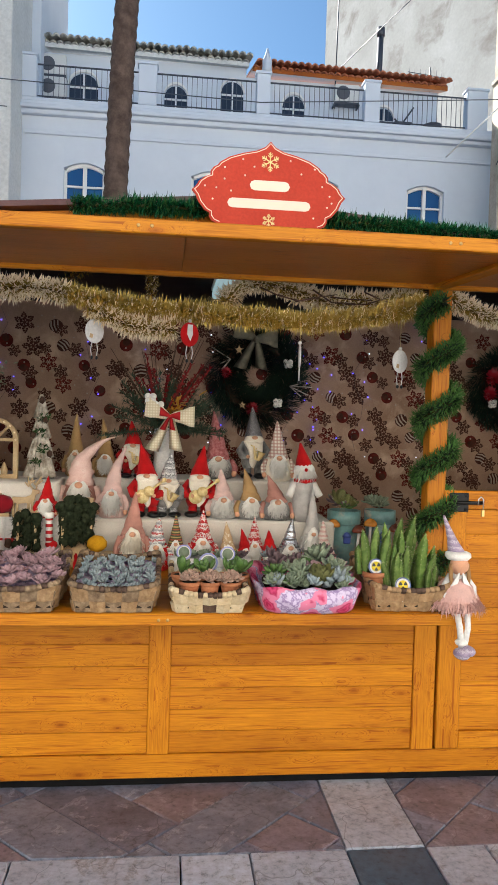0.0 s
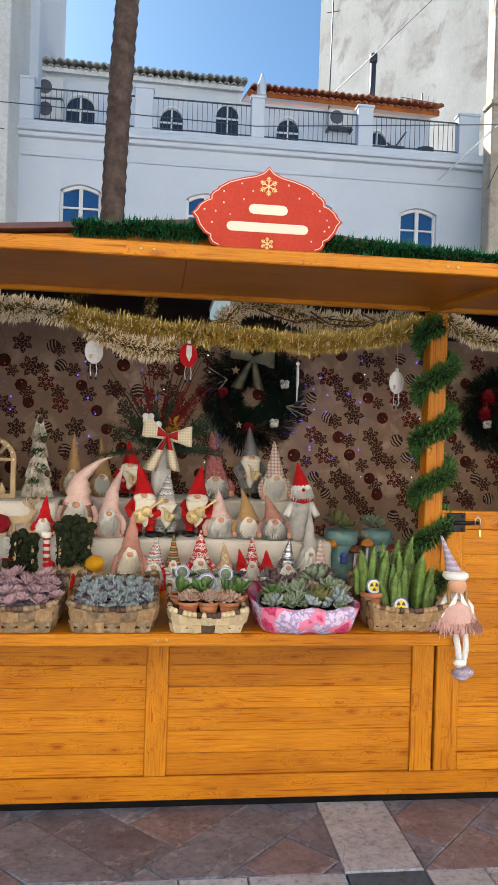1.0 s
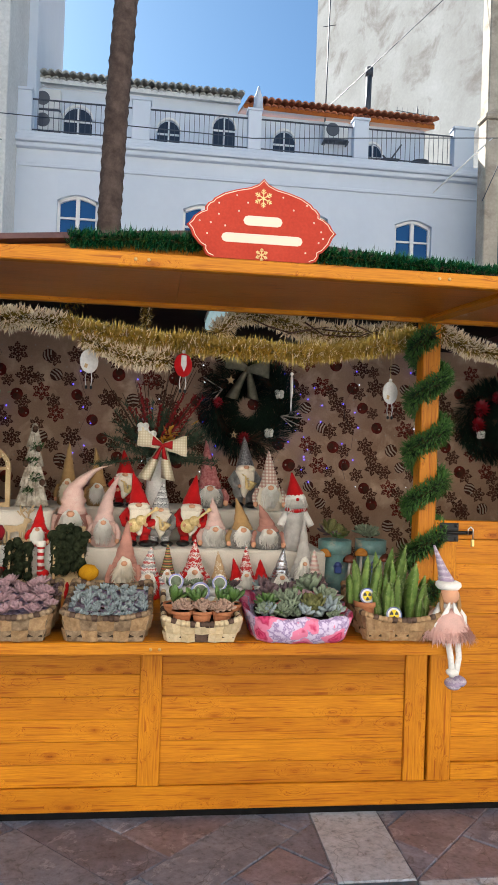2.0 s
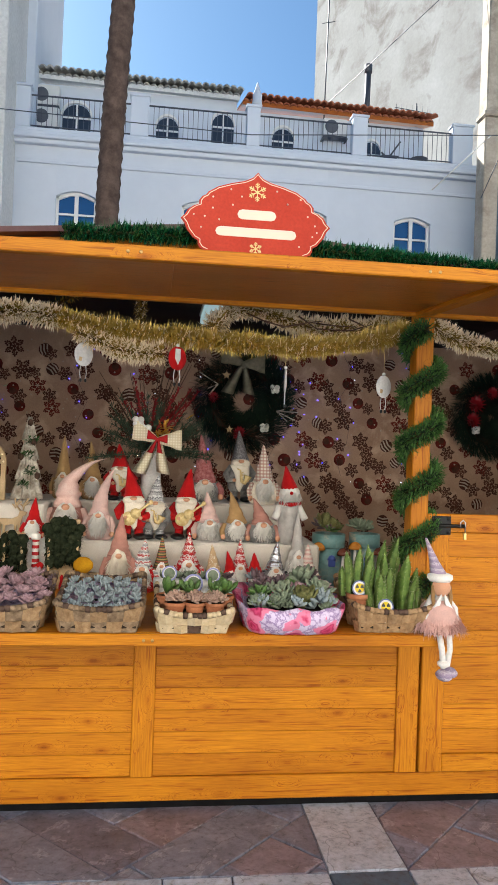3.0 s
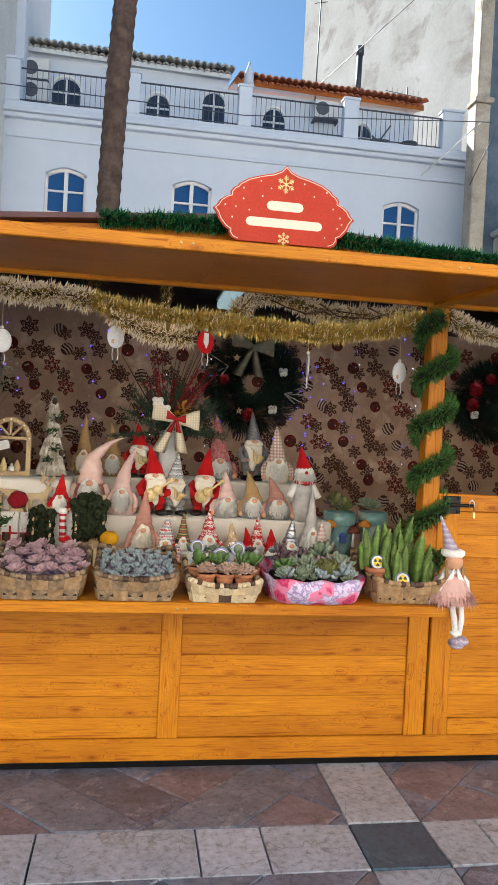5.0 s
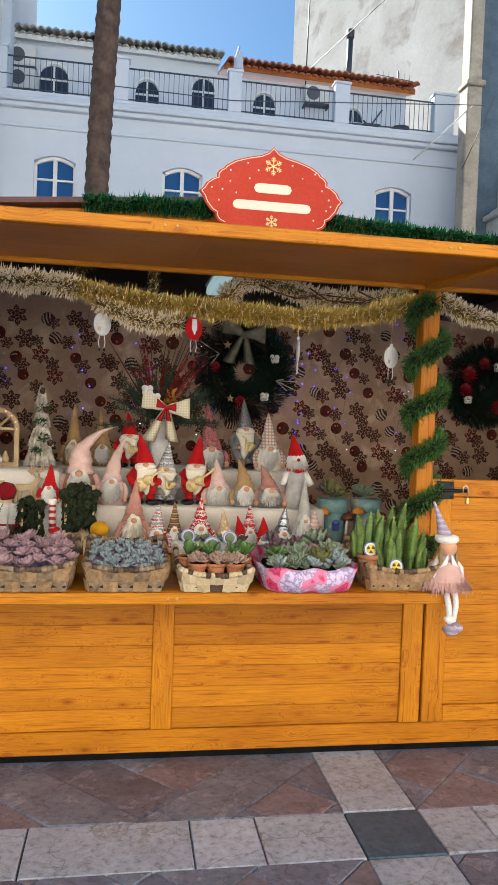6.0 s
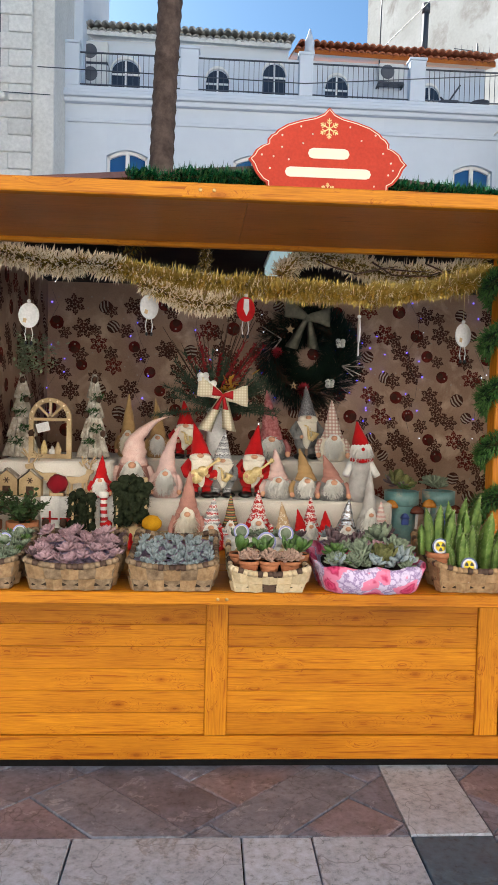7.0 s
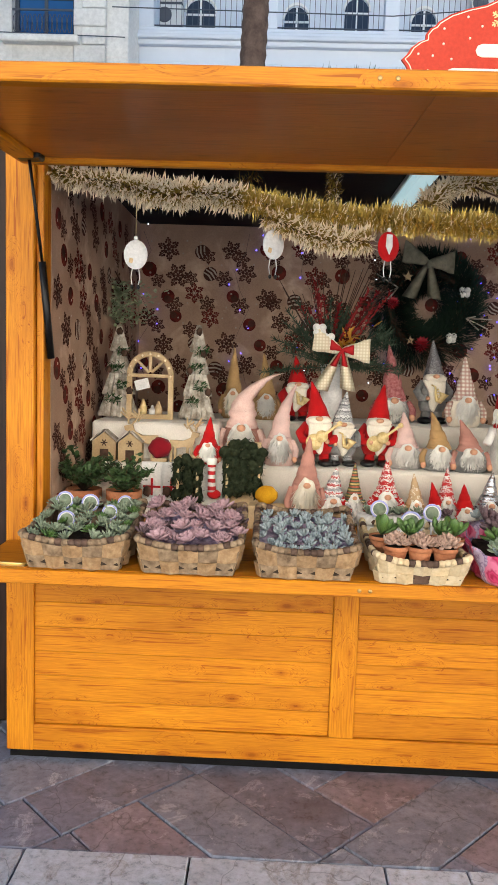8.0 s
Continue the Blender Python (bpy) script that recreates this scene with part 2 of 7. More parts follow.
slab_mats = [
    stone("slab_mauve", (0.084, 0.09, 0.132), (0.205, 0.222, 0.30), (0.34, 0.36, 0.44)),
    stone("slab_rose", (0.108, 0.088, 0.11), (0.23, 0.2, 0.243), (0.31, 0.285, 0.33)),
    stone("slab_grey", (0.096, 0.11, 0.155), (0.235, 0.265, 0.345), (0.38, 0.41, 0.48)),
]
slab_white = stone("slab_white", (0.35, 0.385, 0.46), (0.49, 0.545, 0.64), (0.27, 0.265, 0.265))
slab_black = stone("slab_black", (0.028, 0.068, 0.11), (0.048, 0.105, 0.16), (0.075, 0.14, 0.19), 0.0)
joint_grout = surface("joint_grout", (0.025, 0.021, 0.02), (0.06, 0.05, 0.047), 8, 120, 0.95, 0.5)
wall_white = surface("limewash_white", (0.61, 0.665, 0.75), (0.68, 0.73, 0.80), 0.5, 5, 0.9, 0.1, vary=0.01, speck=0.95)
wall_cream = surface("cream_stone", (0.64, 0.635, 0.61), (0.79, 0.785, 0.76), 0.8, 12, 0.85, 0.3)
wall_warm = surface("warm_white_render", (0.76, 0.71, 0.62), (0.85, 0.8, 0.71), 0.5, 5, 0.9, 0.1, vary=0.03, speck=0.95)
wall_old = surface("weathered_white_render", (0.42, 0.405, 0.375), (0.53, 0.52, 0.495), 0.5, 7, 0.95, 0.9, stain=(0.25, 0.225, 0.2), stain_scale=0.55, speck=0.8)
wall_tan = surface("tan_stone", (0.44, 0.38, 0.30), (0.63, 0.56, 0.46), 1.2, 14, 0.9, 0.5, stain=(0.25, 0.21, 0.17))
wall_slate = surface("grey_blue_brickwork", (0.11, 0.16, 0.21), (0.17, 0.23, 0.29), 2, 18, 0.9, 0.5)
tile_grey = surface("mossy_roof_tile", (0.36, 0.345, 0.31), (0.6, 0.58, 0.53), 3, 20, 0.9, 0.5)
tile_red = surface("red_roof_tile", (0.4, 0.12, 0.065), (0.58, 0.22, 0.12), 3, 20, 0.85, 0.4)
iron = plain("dark_iron", (0.06, 0.068, 0.085), 0.5, 0.2)
bark = surface("palm_bark", (0.06, 0.042, 0.036), (0.15, 0.11, 0.095), 9, 50, 0.95, 0.9)
glass_blue = plain("window_glass", (0.02, 0.09, 0.25), 0.06)
glass_dark = plain("dark_window_glass", (0.03, 0.04, 0.06), 0.08)
frame_white = plain("white_window_frame", (0.78, 0.78, 0.76), 0.5)
ac_white = plain("air_conditioner_casing", (0.7, 0.7, 0.68), 0.5)
ac_black = plain("air_conditioner_grille", (0.09, 0.095, 0.11), 0.5)

# ---- ground ----
g = Shape()
g.add([(-400, -400, -0.03), (400, -400, -0.03), (400, 400, -0.03), (-400, 400, -0.03)], [(0, 1, 2, 3)])
tagged(part("ground", g, joint_grout), "dark mortar bed of a paved square", "ground", kind="structure")


# ---- the market stall: one timber booth ----
X0, X1, YB = -1.28, 3.0, 2.05
stall = thing("market_stall", (0, 0, 0), "orange stained pine market stall with raised front flap", "market stall", kind="structure")
sb = Shape().box(X0 + 0.01, X1 - 0.01, 0.012, YB + 0.05, 0.0, 0.032)
part("base_skirt", sb, black_base, stall, "black base strip")
part("bottom_rail", Shape().box(X0, X1, 0.0, 0.05, 0.034, 0.143, 0.004), wood_x, stall)


def boards(x0, x1, z0, z1, y, n, name="board"):
    h = (z1 - z0) / n
    for i in range(n):
        b = Shape().box(x0, x1, y, y + 0.02, z0 + i * h + 0.0005, z0 + (i + 1) * h - 0.0005, 0.002)
        part(name, b, wood_x, stall)


part("front_stile", Shape().box(0.02, 0.12, 0.0, 0.05, 0.145, 0.856, 0.003), wood_z, stall)
part("front_stile", Shape().box(1.273, 1.38, 0.0, 0.05, 0.145, 0.856, 0.003), wood_z, stall)
part("corner_post", Shape().box(-1.28, -1.17, -0.004, 0.11, 0.034, 2.6, 0.004), wood_z, stall)
part("jamb", Shape().box(-1.168, -1.14, 0.02, 0.11, 0.907, 2.6, 0.003), wood_z, stall)
boards(-1.17, 0.02, 0.145, 0.856, 0.012, 7)
boards(0.12, 1.273, 0.145, 0.856, 0.012, 7)
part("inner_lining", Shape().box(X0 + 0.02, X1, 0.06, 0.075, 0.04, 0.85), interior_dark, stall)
# the half door beside the counter
part("door_stile", Shape().box(1.392, 1.505, -0.006, 0.04, 0.146, 1.39, 0.004), wood_z, stall)
boards(1.507, 2.4, 0.23, 1.30, 0.012, 9, "door_board")
part("door_rail", Shape().box(1.507, 2.4, -0.002, 0.04, 0.146, 0.228, 0.003), wood_x, stall)
part("door_rail", Shape().box(1.507, 2.4, -0.002, 0.04, 1.302, 1.39, 0.003), wood_x, stall)
part("door_stile", Shape().box(2.402, 2.51, -0.006, 0.04, 0.146, 1.39, 0.004), wood_z, stall)
boards(2.512, X1, 0.145, 1.39, 0.012, 10)
part("upright_post", Shape().box(1.31, 1.397, 0.0, 0.09, 0.907, 2.4, 0.004), wood_z, stall)
part("upright_post", Shape().box(X1 - 0.1, X1, 0.0, 0.1, 0.907, 2.6, 0.004), wood_z, stall)
# head beam, gable and roof
part("head_beam", Shape().box(-1.139, 2.89, 0.02, 0.10, 2.36, 2.5, 0.004), wood_x, stall)
gb = Shape().plate([(X0, 2.4), (X1, 2.4), (X1, 2.44), (0.35, 2.66), (X0, 2.53)], 0.0, 0.018)
part("gable_board", gb, wood_x, stall)
for xa, xb, za, zb in ((X0 - 0.12, 0.35, 2.525, 2.672), (0.35, X1 + 0.12, 2.672, 2.42)):
    r = Shape()
    r.add([(xa, -0.06, za), (xb, -0.06, zb), (xb, YB + 0.15, zb), (xa, YB + 0.15, za), (xa, -0.06, za + 0.025), (xb, -0.06, zb + 0.025), (xb, YB + 0.15, zb + 0.025), (xa, YB + 0.15, za + 0.025)],
          [(0, 3, 2, 1), (4, 5, 6, 7), (0, 1, 5, 4), (1, 2, 6, 5), (2, 3, 7, 6), (3, 0, 4, 7)])
    part("roof_sheet", r, roof_sheet, stall)
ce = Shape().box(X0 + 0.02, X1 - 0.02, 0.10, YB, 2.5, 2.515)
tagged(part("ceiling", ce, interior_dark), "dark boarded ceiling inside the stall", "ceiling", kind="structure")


# walls covered with printed cloth
def motif(s, kind, c, r, flat, turn):
    """A printed ornament lying on the plane; flat maps (u, v, lift) to the world."""
    def pt(u, v, h=0.0):
        a, b = u * math.cos(turn) - v * math.sin(turn), u * math.sin(turn) + v * math.cos(turn)
        return flat(c[0] + a, c[1] + b, 0.0015 + h)

    def disc(u, v, q, n=12, h=0.0):
        s.add([pt(u + q * math.cos(6.2832 * i / n), v + q * math.sin(6.2832 * i / n), h) for i in range(n)], [tuple(range(n))])

    if kind == 4:
        s.k = 2
        disc(0, 0, r, 8)
    elif kind == 0:
        s.k = 0
        disc(0, 0, r)
        s.k = 2
        disc(-r * 0.3, r * 0.35, r * 0.14, 8, 0.0006)
        s.k = 1
        disc(r * 0.25, -r * 0.3, r * 0.55, 10, 0.0004)
    elif kind == 1:
        s.k = 1
        disc(0, 0, r)
        s.k = 2
        for i in range(3):
            v = (-0.55 + 0.5 * i) * r
            w = math.sqrt(max(r * r - v * v, 0)) * 0.93
            s.add([pt(-w, v - 0.10 * r, 0.0006), pt(0, v - 0.26 * r, 0.0006), pt(w, v - 0.02 * r, 0.0006), pt(w * 0.95, v + 0.16 * r, 0.0006), pt(0, v - 0.02 * r, 0.0006), pt(-w * 0.95, v + 0.1 * r, 0.0006)], [(0, 1, 4, 5), (1, 2, 3, 4)])
    else:
        s.k = 1 if kind == 2 else 0
        for i in range(6):
            a = 6.2832 * i / 6 + 0.2
            ux, uy = math.cos(a), math.sin(a)
            L = r * 1.55
            s.add([pt(-uy * r * 0.1, ux * r * 0.1, 0.0003), pt(uy * r * 0.1, -ux * r * 0.1, 0.0003), pt(ux * L + uy * r * 0.05, uy * L - ux * r * 0.05, 0.0003), pt(ux * L - uy * r * 0.05, uy * L + ux * r * 0.05, 0.0003)], [(0, 1, 2, 3)])
            for f, e in ((0.35, 0.2), (0.4, -0.24), (0.6, -0.3), (0.64, 0.32), (0.8, -0.16), (0.82, 0.17), (0.97, 0.0)):
                disc((ux - uy * e) * L * f, (uy + ux * e) * L * f, r * 0.2 * (1.2 - 0.4 * f), 5, 0.0005 + 0.0002 * i)
        if kind == 3:
            s.k = 2
            disc(0, 0, r * 0.22, 8, 0.002)


def cloth_print(u0, u1, v0, v1, flat, seed):
    rg = random.Random(seed)
    s = Shape()
    row, v = 0, v0
    while v < v1:
        u = u0 + (0.11 if row % 2 else 0.0)
        col = row
        while u < u1:
            k = (0, 2, 1, 2, 0, 3)[(col + row // 2) % 6]
            motif(s, k, (u + rg.uniform(-0.03, 0.03), v + rg.uniform(-0.025, 0.025)), rg.uniform(0.04, 0.05), flat, rg.uniform(0, 6.28))
            if rg.random() < 0.7:
                motif(s, 2, (u + 0.07, v - 0.05 + rg.uniform(-0.02, 0.02)), rg.uniform(0.03, 0.038), flat, rg.uniform(0, 6.28))
            for _ in range(3):
                motif(s, 4, (u + rg.uniform(-0.1, 0.1), v + rg.uniform(-0.07, 0.07)), rg.uniform(0.003, 0.007), flat, 0.0)
            u += 0.215
            col += 1
        v += 0.15
        row += 1
    return s


XL = -1.139
bw = part("wall_back", Shape().box(X0 + 0.02, X1 - 0.02, YB, YB + 0.03, 0.04, 2.5), cloth_wall)
tagged(bw, "back wall hung with grey-brown printed festive cloth", "wall", kind="structure")
tagged(part("printed_ornaments", cloth_print(XL + 0.05, X1 - 0.1, 1.0, 2.48, lambda u, v, h: (u, YB - h, v), 3), [print_red, print_brown, print_pale], bw, "printed baubles and snowflakes"), kind="stuff")
lw = part("wall_left", Shape().box(X0 + 0.03, XL, 0.112, YB - 0.002, 0.04, 2.498), cloth_wall)
tagged(lw, "side wall hung with printed festive cloth", "wall", kind="structure")
tagged(part("printed_ornaments", cloth_print(0.2, YB - 0.05, 1.0, 2.48, lambda u, v, h: (XL + h, u, v), 5), [print_red, print_brown, print_pale], lw, "printed baubles and snowflakes"), kind="stuff")
tagged(part("wall_right", Shape().box(X1 - 0.018, X1, 0.112, YB - 0.002, 0.04, 2.498), cloth_wall), "side wall hung with printed cloth", "wall", kind="structure")
tagged(part("floor", Shape().box(X0 + 0.03, X1 - 0.03, 0.08, YB, 0.04, 0.06), wood_dark), "dark board floor inside the stall", "floor", kind="structure")

# counter shelf
CT = 0.907
counter = thing("counter_shelf", (0, 0, CT), "orange stained pine fold-down counter shelf with visible screws", "counter")
part("top_board", Shape().box(-1.27, 1.345, -0.385, -0.01, -0.03, 0.0, 0.004), wood_x, counter)
part("front_lip", Shape().box(-1.275, 1.35, -0.412, -0.386, -0.05, 0.0, 0.004), wood_x, counter)
part("inner_board", Shape().box(-1.138, 1.308, 0.0, 0.6, -0.03, -0.002, 0.003), wood_x, counter)
for x in (0.062, 0.098):
    part("screw", Shape().lathe([(0.007, 0), (0.007, 0.002), (0.003, 0.003)], 10, m=pose(x, -0.4115, -0.026, 90)), screw_metal, counter)
# display steps
riser = thing("display_steps", (0, 0, 0), "stepped display riser draped in white cloth", "display riser")
part("lower_step", Shape().box(-1.1, 1.0, 0.575, 1.35, 0.907, 1.15, 0.012), white_cloth, riser)
part("upper_step", Shape().box(-1.1, 0.95, 0.95, 1.40, 1.152, 1.335, 0.012), white_cloth, riser)
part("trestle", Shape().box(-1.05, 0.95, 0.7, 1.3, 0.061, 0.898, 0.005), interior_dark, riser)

# raised flap
FR = (2.272, 2.318)
flap = thing("awning_flap", (0, 0, 0), "raised timber front flap of the stall, brown underside", "awning")


def slope(shape):
    """Lifts the flap towards its hinge."""
    shape.v = [(x, y, z + 0.055 * (y + 1.02) / 0.97) for x, y, z in shape.v]
    return shape


part("front_rail", slope(Shape().box(-1.2, X1, -1.02, -0.97, FR[0], FR[1], 0.004)), wood_x, flap)
part("rear_rail", slope(Shape().box(-1.15, X1, -0.09, -0.05, FR[0] - 0.004, FR[1], 0.004)), wood_x, flap)
part("end_rail", slope(Shape().box(-1.2, -1.12, -0.969, -0.05, FR[0] - 0.001, FR[1], 0.004)), wood_y, flap)
part("end_rail", slope(Shape().box(1.27, 1.34, -0.969, -0.091, FR[0] - 0.001, FR[1] - 0.02, 0.004)), wood_y, flap)
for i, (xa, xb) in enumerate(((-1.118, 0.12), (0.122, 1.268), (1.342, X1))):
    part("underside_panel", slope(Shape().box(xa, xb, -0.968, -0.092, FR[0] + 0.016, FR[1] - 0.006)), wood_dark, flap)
for x in (-0.03, 0.012, 0.985, 1.02):
    part("screw", Shape().lathe([(0.006, 0), (0.006, 0.002), (0.003, 0.003)], 10, m=pose(x, -1.0195, 2.296, 90)), screw_metal, flap)
strut = thing("gas_strut", (-1.13, 0.03, 1.62), "black gas strut holding up the flap", "gas strut")
part("cylinder", Shape().tube([(0.01, 0.02, 0.0), (-0.005, -0.05, 0.36)], 0.014, 10), metal_black, strut)
part("rod", Shape().tube([(-0.005, -0.05, 0.36), (-0.02, -0.16, 0.72)], 0.006, 8), metal_black, strut)
part("bracket", Shape().box(-0.06, 0.03, -0.20, -0.13, 0.70, 0.755, 0.006), metal_black, strut)


# ---- the white town house behind ----
def arch(x0, x1, z0, z1, rise, n=8):
    """Outline of an opening with a shallow arched head, going round from the lower corner."""
    pts = [(x0, z0), (x1, z0)]
    for i in range(n + 1):
        u = i / n
        pts.append(((x0 + x1) / 2 + (x1 - x0) / 2 * math.cos(math.pi * u), z1 - rise + rise * math.sin(math.pi * u)))
    return pts


HY = 16.5
house = thing("white_town_house", (0, HY, 0), "white rendered town house with roof terrace and iron railings", "house")
WIN = [-2.25, 1.06, 3.98, 6.95]
hw = Shape()
xs = [-4.15]
for c in WIN:
    xs += [c - 0.53, c + 0.53]
xs.append(9.05)
for i in range(0, len(xs), 2):
    part("wall", Shape().box(xs[i], xs[i + 1], 0.0, 0.35, 0.0, 9.45), wall_white, house)
for c in WIN:
    part("wall", Shape().box(c - 0.53, c + 0.53, 0.0, 0.35, 0.0, 6.4), wall_white, house)
    o = [(c + 0.53, 9.45), (c - 0.53, 9.45)] + [(c - 0.53 + 1.06 * i / 8, 8.12 + 0.16 * math.sin(math.pi * i / 8)) for i in range(9)]
    part("wall", Shape().plate(o, 0.0, 0.35), wall_white, house)
hw.box(-4.15, 9.05, 0.351, 3.9, 0.0, 9.6)
part("wall", hw, wall_white, house)
part("cornice", Shape().box(-4.3, 9.06, -0.28, 0.3, 9.52, 9.62, 0.02), wall_white, house)
part("cornice", Shape().box(-4.25, 9.06, -0.18, 0.3, 9.4, 9.518, 0.02), wall_white, house)
part("cornice", Shape().box(-4.2, 9.06, -0.22, 0.3, 9.622, 9.72, 0.02), wall_white, house)
part("string_course", Shape().box(-3.8, 8.9, -0.07, 0.0, 8.93, 9.02, 0.015), wall_white, house)
part("parapet", Shape().box(-4.15, 9.05, -0.1, 0.2, 9.722, 9.84, 0.01), wall_white, house)
for xa, xb in ((-4.15, -3.5), (-0.91, -0.43), (2.2, 2.56), (5.14, 5.56), (8.02, 8.6)):
    part("pedestal", Shape().box(xa, xb, -0.1, 0.22, 9.842, 10.9, 0.015).box(xa - 0.03, xb + 0.03, -0.13, 0.25, 10.9, 10.97, 0.01), wall_white, house)
for xa, xb in ((-3.5, -0.91), (-0.43, 2.2), (2.56, 5.14), (5.56, 8.02)):
    rl = Shape().box(xa, xb, 0.03, 0.07, 10.72, 10.75).box(xa, xb, 0.035, 0.065, 9.92, 9.945)
    n = int((xb - xa) / 0.13)
    rail = part("railing", rl, iron, house, "dark iron balcony railing")
    for i in range(1, n):
        part("baluster", Shape().box(-0.0065, 0.0065, 0.04, 0.053, 9.85, 10.72), iron, rail, "", (xa + (xb - xa) * i / n, 0, 0))
for c in WIN:
    w = part("window", Shape().plate(arch(c - 0.50, c + 0.50, 6.45, 8.24, 0.14), 0.2, 0.21), glass_blue, house, "window with blue-tinted panes")
    fr = Shape().box(c - 0.53, c - 0.46, 0.12, 0.2, 6.4, 8.17).box(c + 0.46, c + 0.53, 0.12, 0.2, 6.4, 8.17).box(c - 0.05, c + 0.05, 0.11, 0.19, 6.4, 8.26)
    for z in (7.1, 7.66):
        fr.box(c - 0.46, c + 0.46, 0.13, 0.19, z, z + 0.05)
    fr.plate([(c - 0.53 + 1.06 * i / 8, 8.12 + 0.16 * math.sin(math.pi * i / 8)) for i in range(9)] + [(c + 0.46 - 0.92 * i / 8, 8.06 + 0.14 * math.sin(math.pi * i / 8)) for i in range(9)], 0.12, 0.2)
    part("frame", fr, frame_white, w)
# terrace storey, set back
TY = 2.0
part("terrace_wall", Shape().box(-3.9, 2.1, TY, TY + 0.3, 9.6, 11.98), wall_white, house)
part("terrace_wall", Shape().box(2.1, 7.9, TY, TY + 0.3, 9.6, 11.72), wall_white, house)
for cx, zt, hw2, dark in ((-2.55, 11.44, 0.40, 0), (0.07, 11.3, 0.33, 1), (1.7, 11.55, 0.33, 0), (3.52, 11.28, 0.33, 1), (6.25, 11.12, 0.3, 1)):
    w = part("terrace_window", Shape().plate(arch(cx - hw2, cx + hw2, 9.9, zt, 0.36), TY - 0.02, TY - 0.01), glass_dark, house)
    fr = Shape().plate([(cx - hw2 * 1.12 * math.cos(math.pi * i / 10), zt - 0.32 + 0.43 * math.sin(math.pi * i / 10)) for i in range(11)] + [(cx + hw2 * math.cos(math.pi * i / 10), zt - 0.32 + 0.36 * math.sin(math.pi * i / 10)) for i in range(11)], TY - 0.06, TY)
    fr.box(cx - 0.025, cx + 0.025, TY - 0.05, TY - 0.021, 9.9, zt - 0.02).box(cx - hw2, cx + hw2, TY - 0.05, TY - 0.021, zt - 0.42, zt - 0.37)
    part("frame", fr, frame_white, w)


def tiled_roof(x0, x1, z0, z1, mt, name):
    """Rows of barrel tiles seen at their ends along the eave."""
    r = Shape()
    r.add([(x0, TY - 0.3, z0 - 0.12), (x1, TY - 0.3, z1 - 0.12), (x1, TY + 2.6, z1 + 0.87), (x0, TY + 2.6, z0 + 0.87), (x0, TY - 0.3, z0 + 0.01), (x1, TY - 0.3, z1 + 0.01), (x1, TY + 2.6, z1 + 0.91), (x0, TY + 2.6, z0 + 0.91)],
          [(0, 3, 2, 1), (4, 5, 6, 7), (0, 1, 5, 4), (1, 2, 6, 5), (2, 3, 7, 6), (3, 0, 4, 7)])
    roof = part(name, r, wall_cream if mt is tile_grey else wood_dark, house, "tiled roof over plastered eaves")
    n = int((x1 - x0) / 0.2)
    t = Shape()
    rows = []
    for y, dz in ((TY - 0.42, 0.0), (TY + 2.6, 0.9)):
        rows.append([(0.105 * math.cos(math.pi * k / 6), y, dz + 0.11 * math.sin(math.pi * k / 6)) for k in range(7)] + [(-0.085, y, dz - 0.012), (0, y, dz + 0.06), (0.085, y, dz - 0.012)])
    t.rings(rows, True, True)
    me = t.mesh("roof_tile", mt)
    for i in range(n):
        c = x0 + (i + 0.5) * (x1 - x0) / n
        zz = z0 + (z1 - z0) * i / n + 0.04 * noise.noise(Vector((c * 2, 0, 0)))
        for loc in ((c, 0.12, zz - 0.02), (c + 0.1, 0.0, zz + 0.12)):
            ob = new("roof_tile", me)
            ob.parent = roof
            ob.location = loc


tiled_roof(-3.9, 2.15, 12.12, 12.02, tile_grey, "roof")
tiled_roof(2.25, 8.1, 11.9, 11.78, tile_red, "roof")
sp = Shape().lathe([(0.16, 0), (0.13, 0.15), (0.14, 0.3), (0.08, 0.45), (0.02, 0.66)], 10)
part("finial", sp, wall_white, house, "", (2.62, TY - 0.7, 11.6))


def aircon(x, y, z, w=0.8, h=0.62):
    a = thing("air_conditioner", (x, y, z), "white outdoor air conditioner unit with dark round fan grille", "air conditioner", "air conditioners")
    part("casing", Shape().box(-w / 2, w / 2, 0, 0.3, 0, h, 0.02), ac_white, a)
    f = Shape()
    f.lathe([(0.2, 0), (0.2, 0.012), (0.17, 0.016)], 20, m=pose(-0.12, -0.001, h / 2, 90))
    part("fan_grille", f, ac_black, a)
    part("bracket", Shape().box(-w / 2, w / 2, 0.02, 0.28, -0.06, -0.005).box(-w / 2 - 0.02, -w / 2 + 0.02, 0.0, 0.5, -0.1, -0.06).box(w / 2 - 0.02, w / 2 + 0.02, 0.0, 0.5, -0.1, -0.06), iron, a)


aircon(-3.4, HY + TY - 0.35, 11.24, 0.75, 0.55)
aircon(-3.38, HY + TY - 0.35, 10.62, 0.75, 0.55)
aircon(5.05, HY + TY - 0.35, 11.1, 0.72, 0.5)
fl = thing("flue_pipe", (6.15, HY + TY + 0.3, 11.8), "dark metal flue pipe rising from the tiled roof", "flue")
part("pipe", Shape().tube([(0, 0, 0), (0.02, 0, 1.6)], 0.09, 12).tube([(0.02, 0, 1.6), (0.02, 0, 1.85)], 0.12, 12), iron, fl)
an = thing("roof_aerial", (4.75, HY + TY, 11.0), "thin metal television aerial mast", "aerial")
part("mast", Shape().tube([(0, 0, 0), (0.05, 0, 4.6)], 0.02, 6), iron, an)
part("crossbar", Shape().tube([(-0.15, 0, 3.6), (0.25, 0, 3.7)], 0.012, 5), iron, an)
